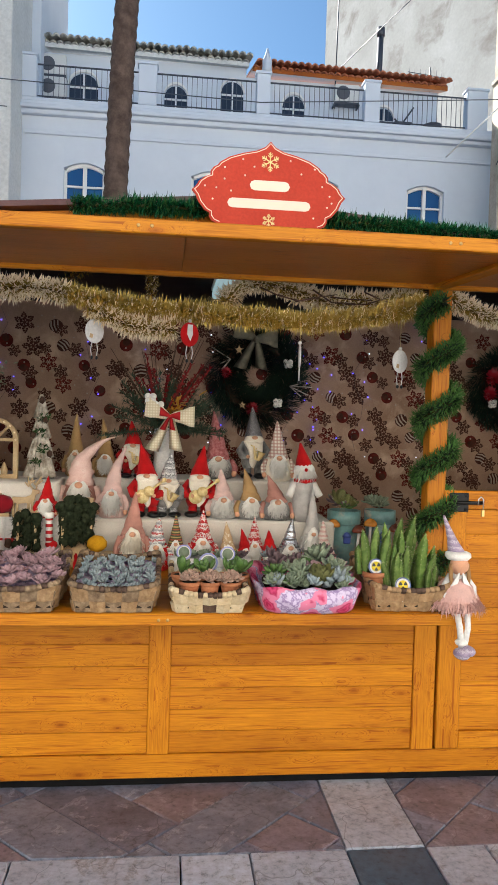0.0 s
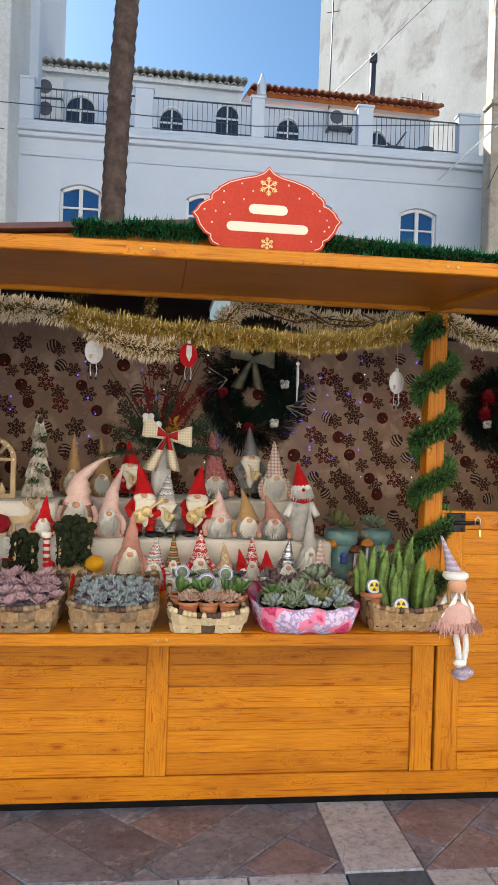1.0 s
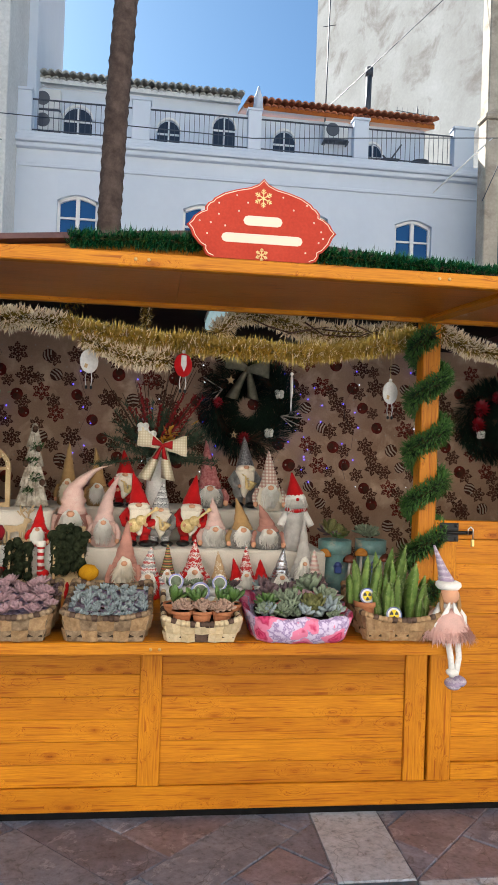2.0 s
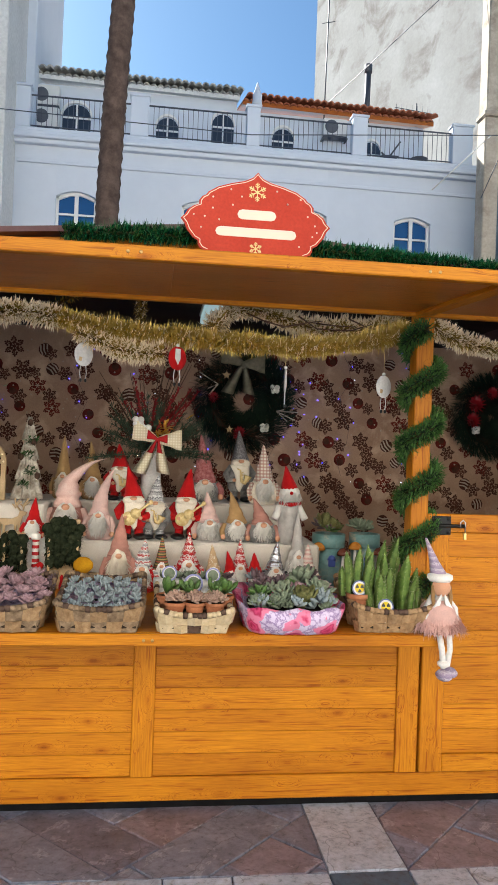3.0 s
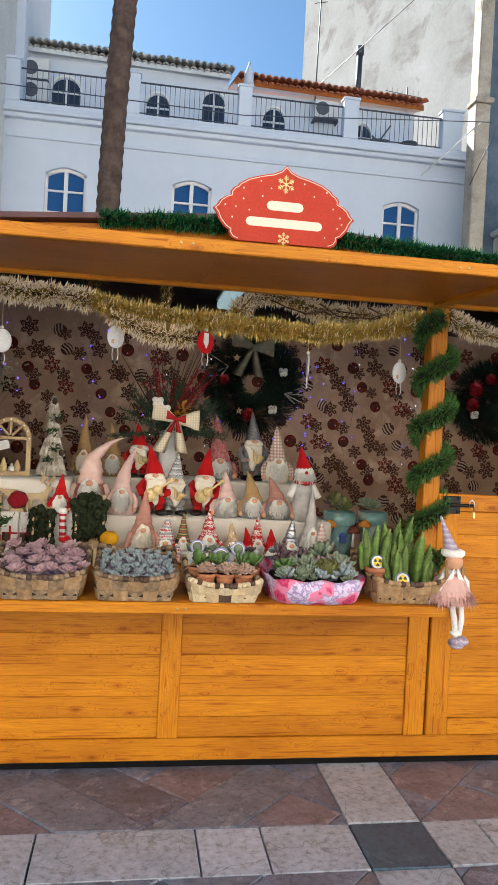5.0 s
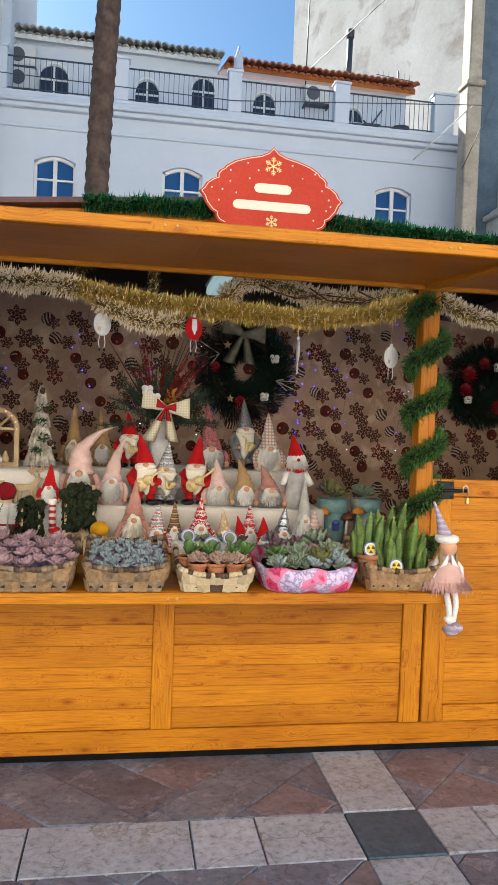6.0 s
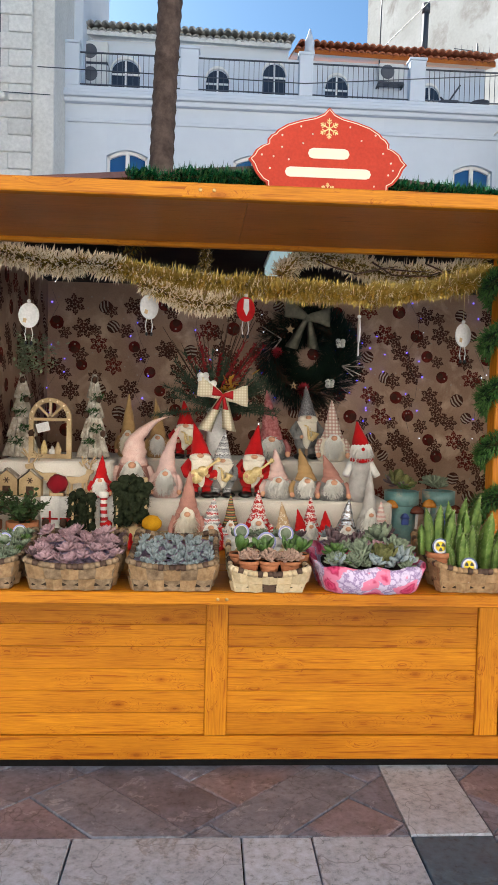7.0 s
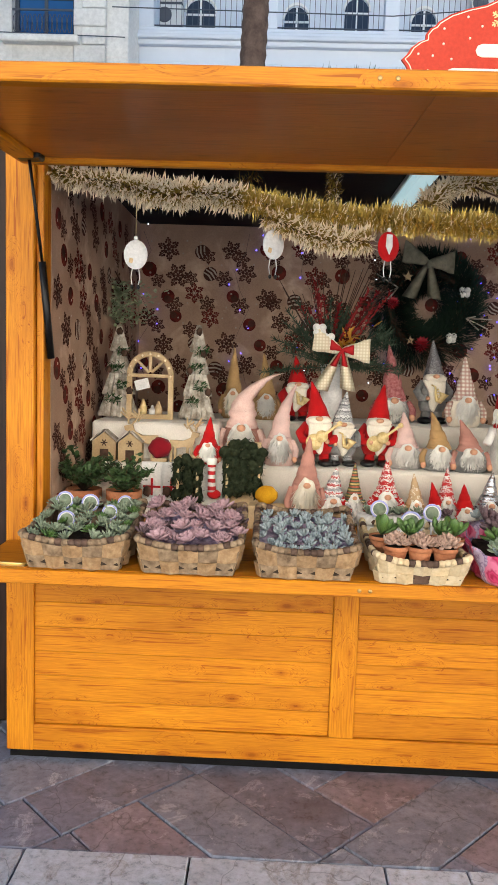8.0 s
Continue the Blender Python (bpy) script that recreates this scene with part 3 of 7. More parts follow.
an2 = thing("roof_aerial", (7.75, HY + TY + 0.3, 11.6), "small toothed television aerial", "aerial")
part("mast", Shape().tube([(0, 0, 0), (0, 0, 1.0)], 0.02, 6), iron, an2)
yb = Shape().tube([(-0.7, 0, 0.82), (0.5, 0, 0.72)], 0.012, 5)
for i in range(7):
    yb.tube([(-0.65 + 0.17 * i, 0, 0.7), (-0.65 + 0.17 * i, 0, 0.93)], 0.007, 4)
part("antenna", yb, iron, an2)
# terrace clutter
tc = thing("folding_chair", (6.5, HY + 0.9, 9.84), "dark folded garden chair on the terrace", "chair")
part("frame", Shape().tube([(-0.3, 0, 0), (0.35, 0.1, 0.95)], 0.025, 6).tube([(0.3, 0, 0), (-0.2, 0.1, 0.6)], 0.025, 6), iron, tc)
part("seat", Shape().box(-0.25, 0.25, -0.1, 0.3, 0.42, 0.46, 0.01), iron, tc)
tp = thing("planter", (7.35, HY + 0.8, 9.84), "dark plant pots on the roof terrace", "planter")
part("pot", Shape().lathe([(0.2, 0), (0.27, 0.4), (0.25, 0.4)], 12), iron, tp)

# ---- neighbours ----
tower = thing("white_tower_building", (8.7, 40.0, 0), "tall weathered white rendered building in sunlight", "building")
tw = Shape()
foot = [(0, 0), (7.9, -17.8), (16.0, -14.0), (10.0, 4.0)]
tw.rings([[(x, y, z) for x, y in foot] for z in (0, 31.0)], False)
part("wall", tw, wall_old, tower)
part("parapet", Shape().rings([[(x * 1.02 - 0.1, y * 1.02, z) for x, y in foot] for z in (31.002, 31.4)], False), wall_old, tower)
cream = thing("cream_corner_house", (0, 15.0, 0), "cream stone town house with quoins and a balconied window", "house")
# the unseen top and leftward run are added to keep sun off the stall
for a in ((-26.0, -6.55, 0, 6, 0, 17.0), (-6.55, -5.1, 0, 6, 0, 8.95), (-6.55, -5.1, 0.5, 6, 8.95, 17.0), (-5.1, -4.42, 0, 6, 0, 17.0)):
    part("wall", Shape().box(*a), wall_cream, cream)
part("pier", Shape().box(-4.42, -3.86, 0.12, 6, 0, 17.0, 0.02), wall_cream, cream)
for i in range(34):
    w = 0.74 if i % 2 else 0.55
    part("quoin", Shape().box(-4.36 - w, -4.36, -0.06, 0.1, 0.4 * i + 0.01, 0.4 * i + 0.39, 0.02), wall_cream, cream)
part("sill", Shape().box(-6.75, -4.95, -0.25, 0.1, 8.78, 8.94, 0.03), wall_cream, cream)
w = part("window", Shape().box(-6.5, -5.15, 0.3, 0.32, 8.96, 11.4), glass_blue, cream, "tall window with blue reflections")
part("frame", Shape().box(-5.86, -5.79, 0.24, 0.299, 8.96, 11.4).box(-6.55, -6.46, 0.24, 0.299, 8.96, 11.4).box(-5.19, -5.1, 0.24, 0.299, 8.96, 11.4).box(-6.46, -5.19, 0.25, 0.299, 9.9, 9.97), iron, w)
gr = Shape().box(-6.52, -5.13, -0.05, -0.02, 9.52, 9.56).box(-6.52, -5.13, -0.05, -0.02, 8.98, 9.01)
for i in range(12):
    x = -6.46 + i * 0.115
    gr.tube([(x + 0.05 * math.cos(a * 0.63), -0.035, 9.25 + 0.2 * math.sin(a * 0.63)) for a in range(11)], 0.01, 4)
part("railing", gr, iron, cream, "scrolled black iron window railing")
bk = thing("pale_side_wing", (0, 17.6, 0), "pale rendered wing of a house behind the terrace", "building")
part("wall", Shape().box(-7.0, -3.62, 0, 5, 0, 17.0, 0.02), wall_white, bk)
church = thing("stone_church_corner", (0.15, 14.6, 0), "weathered tan stone pier with grey wall beside it", "building")
part("pier", Shape().box(8.0, 8.4, 0, 0.5, 0, 10.4, 0.03).box(7.95, 8.46, -0.08, 0.5, 10.4, 10.55, 0.03).box(8.03, 8.38, 0.02, 0.5, 10.55, 17.0, 0.03), wall_tan, church)
part("wall", Shape().box(8.5, 14.0, 0.502, 0.75, 0, 17.0, 0.03), wall_slate, church)
part("ledge", Shape().box(8.9, 10.5, -0.4, 0.5, 6.2, 7.1, 0.05).box(8.8, 10.6, -0.5, 0.5, 7.1, 7.25, 0.03), wall_cream, church)
bal = part("balcony", Shape().box(9.0, 10.5, -0.35, -0.2, 8.0, 8.12, 0.02).box(9.0, 10.5, -0.38, 0.5, 7.25, 7.4, 0.02), wall_cream, church, "pale stone balustraded balcony")
for i in range(7):
    part("baluster", Shape().lathe([(0.05, 0), (0.075, 0.16), (0.04, 0.36), (0.06, 0.5), (0.05, 0.6)], 10, at=(9.1 + 0.2 * i, -0.27, 7.4)), wall_cream, bal)
wn_ = part("window", Shape().plate(arch(9.35, 10.3, 8.1, 10.2, 0.45), 0.47, 0.49), glass_dark, church, "dark round-headed window")
part("surround", Shape().plate(arch(9.2, 9.349, 7.4, 10.0, 0.05), 0.42, 0.5), wall_cream, wn_)
# unseen buildings, added to close the square and bounce sunlight onto the stall
for nm, a in (("unseen_square_house", (-30, -24, -12, 14, 10.0)), ("unseen_square_house", (24, 30, -12, 9, 10.0)), ("unseen_square_house", (-24, 24, -20, -13, 13.0))):
    q = thing(nm, ((a[0] + a[1]) / 2, (a[2] + a[3]) / 2, 0), "unseen white rendered house added to close the square and bounce light", "house", "houses round the square")
    ww, dd = (a[1] - a[0]) / 2, (a[3] - a[2]) / 2
    part("wall", Shape().box(-ww, ww, -dd, dd, 0, a[4], 0.05), wall_warm, q)
    part("roof", Shape().box(-ww - 0.3, ww + 0.3, -dd - 0.3, dd + 0.3, a[4] + 0.002, a[4] + 0.3, 0.05), tile_red, q)

# ---- palm ----
palm = thing("palm_tree", (-0.8, 5.4, 0), "tall palm with a slender ringed brown trunk", "tree")
ring, pts = [], []
for i in range(150):
    z = i * 0.075
    x = 0.07 + 0.035 * z + 0.02 * math.sin(z * 0.9)
    rr = 0.135 + 0.05 * max(0, 1 - z / 1.2) + (0.008 if i % 2 else -0.004)
    ring.append([(x + rr * (1 + 0.035 * noise.noise(Vector((math.cos(a * 0.524) * 2, math.sin(a * 0.524) * 2, z * 7)))) * math.cos(a * 0.524), rr * math.sin(a * 0.524), z) for a in range(12)])
part("trunk", Shape().rings(ring), bark, palm)
leaf_palm = surface("palm_leaf", (0.04, 0.07, 0.02), (0.09, 0.13, 0.04), 10, 80, 0.6)
cr = Shape()
rg = random.Random(4)
for i in range(26):
    a, up = i * 2.4, 0.9 - 0.055 * i
    d = Vector((math.cos(a), math.sin(a), up)).normalized()
    p0 = Vector((0.46, 0, 11.1))
    spine = [p0 + d * (2.3 * k / 8) + Vector((0, 0, -0.9 * (k / 8) ** 2)) for k in range(9)]
    cr.tube(spine, [0.03 - 0.003 * k for k in range(9)], 4)
    side = d.cross(Vector((0, 0, 1))).normalized()
    for k in range(2, 33):
        u = k / 33
        j = min(int(u * 8), 7)
        q = spine[j].lerp(spine[j + 1], u * 8 - j)
        for sg in (-1, 1):
            cr.blade(q, side * sg + d * 0.5 + Vector((0, 0, -0.25)), 0.55 * (1 - 0.55 * u), 0.014)
part("crown", cr, leaf_palm, palm)

# ---- overhead wires ----
for pts in ([(-4.0, 14.0, 9.2), (2.0, 13.5, 8.9), (8.4, 14.2, 9.75)], [(8.0, 14.4, 8.2), (8.6, 14.0, 9.9)], [(-12, 14.6, 9.0), (-3.9, 14.9, 8.95)], [(4.8, 18.0, 12.0), (7.8, 15.5, 14.5), (9.5, 14.4, 15.9)]):
    cb = thing("overhead_cable", (0, 0, 0), "thin dark cable strung between houses", "cable", "overhead cables")
    part("cable", Shape().tube(pts, 0.012, 5), iron, cb)
wl = thing("light_cord", (0, 0, 0), "white cord stretched to the stone pier", "cord")
part("cord", Shape().tube([(7.0, 15.2, 8.6), (7.6, 14.9, 9.2), (8.3, 14.58, 9.9)], 0.02, 5), frame_white, wl)

# neighbouring stall, dark timber
nb = thing("neighbour_stall", (0, 0, 0), "dark brown timber side of the next stall", "market stall")
part("side_wall", Shape().box(-3.6, -1.36, 0.25, 2.1, 0.02, 2.5, 0.01), timber("dark_boards", (0.015, 0.006, 0.004), (0.03, 0.012, 0.007), "z"), nb)


# ---- materials of the goods ----
def felt(name, col, k=0.7, fine=260.0):
    return surface(name, tuple(c * k for c in col), col, 14, fine, 0.95, 0.5, vary=0.08, sheen=0.08)


def banded(name, cols, scale, direction="Z", rough=0.9, dist=0.6):
    """Knitted or printed bands of colour."""
    mt, nt, bs = _base(name, rough)
    vec, _ = _coords(nt, spread=0.0)
    wv = nt.nodes.new("ShaderNodeTexWave")
    wv.bands_direction, wv.wave_profile = direction, "SAW"
    wv.inputs["Scale"].default_value = scale
    wv.inputs["Distortion"].default_value = dist
    wv.inputs["Detail Scale"].default_value = 14.0
    nt.links.new(vec, wv.inputs["Vector"])
    col = _ramp(nt, wv.outputs["Fac"], [(i / len(cols), c) for i, c in enumerate(cols)])
    nt.nodes[-1].color_ramp.interpolation = "CONSTANT"
    grain = _noise(nt, vec, 220.0, 2.0)
    col = _mix(nt, "MULTIPLY", 0.6, col, _ramp(nt, grain, [(0.3, (0.6, 0.6, 0.6)), (0.7, (1, 1, 1))]))
    nt.links.new(col, bs.inputs["Base Color"])
    _bump(nt, bs, grain, 0.5, 0.004)
    return mt


def plaid(name, base, line, scale):
    mt, nt, bs = _base(name, 0.95)
    vec, _ = _coords(nt, spread=0.0)
    col = base
    for d in ("X", "Z"):
        wv = nt.nodes.new("ShaderNodeTexWave")
        wv.bands_direction = d
        wv.inputs["Scale"].default_value = scale
        nt.links.new(vec, wv.inputs["Vector"])
        f = _ramp(nt, wv.outputs["Fac"], [(0.45, (0, 0, 0)), (0.6, (0.65, 0.65, 0.65))])
        col = _mix(nt, "MIX", f, col, line)
    nt.links.new(col, bs.inputs["Base Color"])
    return mt


def spotted(name, base, spots, scale, size=0.35, rough=0.85):
    """Cloth printed with blooms or flecks; spots: colours from the centre outwards."""
    mt, nt, bs = _base(name, rough)
    vec, _ = _coords(nt, spread=0.0)
    wob = nt.nodes.new("ShaderNodeTexNoise")
    wob.inputs["Scale"].default_value = scale * 2.2
    nt.links.new(vec, wob.inputs["Vector"])
    add = nt.nodes.new("ShaderNodeVectorMath")
    add.operation = "MULTIPLY_ADD"
    add.inputs[1].default_value = (0.06, 0.06, 0.06)
    nt.links.new(wob.outputs["Color"], add.inputs[0])
    nt.links.new(vec, add.inputs[2])
    vo = nt.nodes.new("ShaderNodeTexVoronoi")
    vo.inputs["Scale"].default_value = scale
    vo.inputs["Randomness"].default_value = 0.75
    nt.links.new(add.outputs[0], vo.inputs["Vector"])
    leafy = _ramp(nt, _noise(nt, vec, scale * 3.3, 3.0), [(0.42, base[0]), (0.52, base[1]), (0.6, base[0])])
    n = len(spots)
    bloom = _ramp(nt, vo.outputs["Distance"], [(size * i / n, c) for i, c in enumerate(spots)])
    mask = _ramp(nt, vo.outputs["Distance"], [(size, (0, 0, 0)), (size + 0.03, (1, 1, 1))])
    nt.links.new(_mix(nt, "MIX", mask, bloom, leafy), bs.inputs["Base Color"])
    return mt


felt_red = felt("red_felt", (0.62, 0.012, 0.014))
felt_pink = felt("blush_plush", (0.9, 0.62, 0.56))
felt_peach = felt("peach_felt", (0.62, 0.3, 0.24))
felt_rose = surface("rose_knit", (0.28, 0.06, 0.065), (0.6, 0.26, 0.25), 60, 200, 0.95, 0.9)
felt_tan = felt("tan_felt", (0.52, 0.32, 0.14))
fur_white = surface("white_plush", (0.92, 0.88, 0.82), (0.97, 0.95, 0.91), 30, 260, 0.95, 0.35, sheen=0.6)
fur_cream = surface("cream_plush", (0.84, 0.74, 0.6), (0.93, 0.86, 0.74), 30, 260, 0.95, 0.4, sheen=0.5)
fur_grey = surface("grey_plush", (0.12, 0.117, 0.114), (0.42, 0.41, 0.4), 18, 260, 0.95, 0.9, sheen=0.3)
fur_silver = surface("pale_grey_plush", (0.46, 0.43, 0.41), (0.72, 0.69, 0.66), 18, 260, 0.95, 0.9, sheen=0.3)
skin = felt("skin_felt", (0.80, 0.42, 0.26), 0.85)
boot_black = plain("black_boot", (0.012, 0.012, 0.012), 0.35)
gold_card = surface("gilded_wood", (0.66, 0.46, 0.17), (0.95, 0.78, 0.42), 70, 160, 0.42, 0.6, 0.25, speck=0.75)
knit_nordic = banded("nordic_knit", [(0.42, 0.4, 0.4), (0.8, 0.78, 0.75), (0.5, 0.08, 0.08), (0.75, 0.72, 0.7), (0.3, 0.3, 0.32)], 9.0, dist=3.0)
knit_grey = banded("grey_nordic_knit", [(0.5, 0.5, 0.5), (0.2, 0.2, 0.21), (0.75, 0.75, 0.74), (0.35, 0.35, 0.36)], 10.0, dist=3.5)
knit_red = banded("red_nordic_knit", [(0.5, 0.02, 0.02), (0.8, 0.76, 0.72), (0.5, 0.02, 0.02), (0.5, 0.02, 0.02), (0.78, 0.74, 0.7)], 7.0, dist=4.0)
knit_olive = banded("olive_striped_knit", [(0.12, 0.1, 0.04), (0.5, 0.4, 0.15), (0.08, 0.1, 0.06), (0.4, 0.1, 0.06)], 12.0)
knit_pink = banded("pink_striped_knit", [(0.72, 0.45, 0.4), (0.8, 0.68, 0.62)], 14.0)
stripe_red = banded("red_white_stripes", [(0.5, 0.015, 0.02), (0.8, 0.76, 0.72)], 9.0)
lilac_knit = banded("lilac_marled_knit", [(0.42, 0.33, 0.46), (0.62, 0.54, 0.62), (0.36, 0.28, 0.4)], 13.0, dist=4.0)
plaid_cream = plaid("cream_plaid", (0.75, 0.68, 0.58), (0.42, 0.2, 0.17), 16.0)
burlap = plaid("checked_burlap", (0.88, 0.8, 0.62), (0.7, 0.58, 0.38), 20.0)
glitter_dark = surface("dark_glitter", (0.03, 0.03, 0.035), (0.5, 0.48, 0.5), 160, 300, 0.35, 0.9, 0.5)
glitter_silver = surface("silver_lame", (0.3, 0.31, 0.36), (0.8, 0.8, 0.85), 30, 120, 0.25, 0.6, 0.85)
beige_dot = spotted("beige_spotted_felt", ((0.52, 0.36, 0.2), (0.48, 0.32, 0.18)), [(0.8, 0.72, 0.6), (0.75, 0.66, 0.52)], 42.0, 0.3)
floral = spotted("floral_cotton", ((0.66, 0.56, 0.74), (0.3, 0.2, 0.42)), [(0.06, 0.01, 0.03), (0.5, 0.015, 0.09), (0.72, 0.07, 0.2), (0.5, 0.02, 0.1), (0.78, 0.22, 0.36)], 10.5, 0.5)
wicker = surface("wicker", (0.26, 0.15, 0.07), (0.5, 0.33, 0.18), 40, 90, 0.7, 0.6)
wicker_grey = surface("weathered_wicker", (0.14, 0.09, 0.052), (0.40, 0.285, 0.18), 40, 90, 0.7, 0.6)
wicker_pale = surface("pale_chip_wicker", (0.56, 0.42, 0.24), (0.75, 0.62, 0.42), 20, 90, 0.7, 0.6)
wicker_brown = surface("brown_wicker_wrap", (0.06, 0.035, 0.025), (0.14, 0.085, 0.06), 20, 90, 0.6, 0.6)
foil_lilac = surface("crumpled_lilac_foil", (0.14, 0.085, 0.18), (0.66, 0.55, 0.70), 40, 120, 0.3, 0.3, 0.3)
soil = surface("dark_compost", (0.02, 0.014, 0.01), (0.06, 0.042, 0.03), 30, 160, 0.95, 0.9)
terracotta = surface("terracotta", (0.4, 0.14, 0.065), (0.56, 0.24, 0.12), 12, 120, 0.85, 0.3)
teal_glaze = surface("teal_glaze", (0.12, 0.27, 0.27), (0.26, 0.44, 0.43), 9, 60, 0.3, 0.2, stain=(0.42, 0.38, 0.3), stain_scale=11.0)
ply = surface("pale_plywood", (0.55, 0.38, 0.2), (0.72, 0.54, 0.32), 9, 120, 0.7, 0.3)
whitewash = surface("whitewashed_driftwood", (0.24, 0.19, 0.14), (0.82, 0.76, 0.66), 26, 90, 0.9, 0.9)
moss = surface("dark_moss", (0.008, 0.014, 0.007), (0.05, 0.06, 0.03), 60, 160, 0.95, 0.9)
needle_dark = surface("dark_fir_needles", (0.008, 0.022, 0.014), (0.03, 0.06, 0.035), 20, 60, 0.7, 0)
needle_green = surface("green_fir_needles", (0.014, 0.055, 0.014), (0.06, 0.16, 0.04), 60, 60, 0.6, 0)
needle_tip = surface("fresh_fir_tips", (0.03, 0.10, 0.02), (0.12, 0.25, 0.06), 60, 60, 0.6, 0)
tinsel_green = surface("green_tinsel", (0.003, 0.06, 0.025), (0.015, 0.24, 0.09), 60, 140, 0.2, 0, 0.6)
tinsel_gold = surface("gold_tinsel", (0.62, 0.4, 0.05), (1.0, 0.78, 0.24), 60, 140, 0.22, 0, 0.6, speck=0.6)
tinsel_pale = surface("frosted_tinsel", (0.82, 0.66, 0.44), (0.96, 0.86, 0.68), 30, 90, 0.45, 0, 0.0, speck=0.85)
tinsel_core = surface("tinsel_wire_core", (0.05, 0.03, 0.01), (0.12, 0.07, 0.02), 30, 90, 0.6, 0)
fir_mixed = surface("greyed_fir_sprigs", (0.02, 0.04, 0.022), (0.09, 0.13, 0.08), 30, 60, 0.7, 0)
berry = plain("red_berry", (0.3, 0.01, 0.02), 0.3)
twig = surface("bare_twig", (0.06, 0.035, 0.025), (0.14, 0.08, 0.055), 20, 80, 0.9, 0.3)
twig_red = surface("dried_red_sprig", (0.2, 0.014, 0.018), (0.42, 0.05, 0.045), 20, 80, 0.9, 0.2)
cotton = fur_white
gold_leaf = plain("gold_leaf", (0.7, 0.36, 0.05), 0.35, 0.6)
ribbon_red = surface("red_satin", (0.4, 0.006, 0.01), (0.6, 0.015, 0.018), 12, 90, 0.6, 0.1)
card_white = surface("white_card", (0.8, 0.78, 0.76), (0.9, 0.89, 0.87), 9, 90, 0.7, 0.1)
LEAF = {
    "lilac": surface("lilac_pink_leaf", (0.27, 0.15, 0.19), (0.66, 0.45, 0.48), 40, 120, 0.55, 0.2, vary=0.2),
    "blue": surface("blue_grey_leaf", (0.19, 0.26, 0.28), (0.52, 0.58, 0.61), 40, 120, 0.6, 0.2, vary=0.25),
    "green": surface("jade_leaf", (0.04, 0.1, 0.02), (0.14, 0.25, 0.06), 24, 120, 0.4, 0.2, vary=0.2),
    "dusky": surface("dusky_rose_leaf", (0.34, 0.2, 0.15), (0.68, 0.48, 0.38), 24, 120, 0.6, 0.2, vary=0.2),
    "sage": surface("sage_leaf", (0.14, 0.19, 0.12), (0.38, 0.44, 0.32), 24, 120, 0.6, 0.2, vary=0.25),
    "olive": surface("olive_leaf", (0.07, 0.08, 0.02), (0.24, 0.23, 0.09), 24, 120, 0.55, 0.2, vary=0.2),
    "plum": surface("plum_leaf", (0.08, 0.05, 0.055), (0.24, 0.16, 0.18), 24, 120, 0.55, 0.2, vary=0.2),
    "cactus": surface("cactus_skin", (0.07, 0.15, 0.025), (0.28, 0.40, 0.10), 30, 160, 0.55, 0.4, vary=0.3),
    "spine": plain("cactus_spine", (0.62, 0.6, 0.42), 0.7),
}


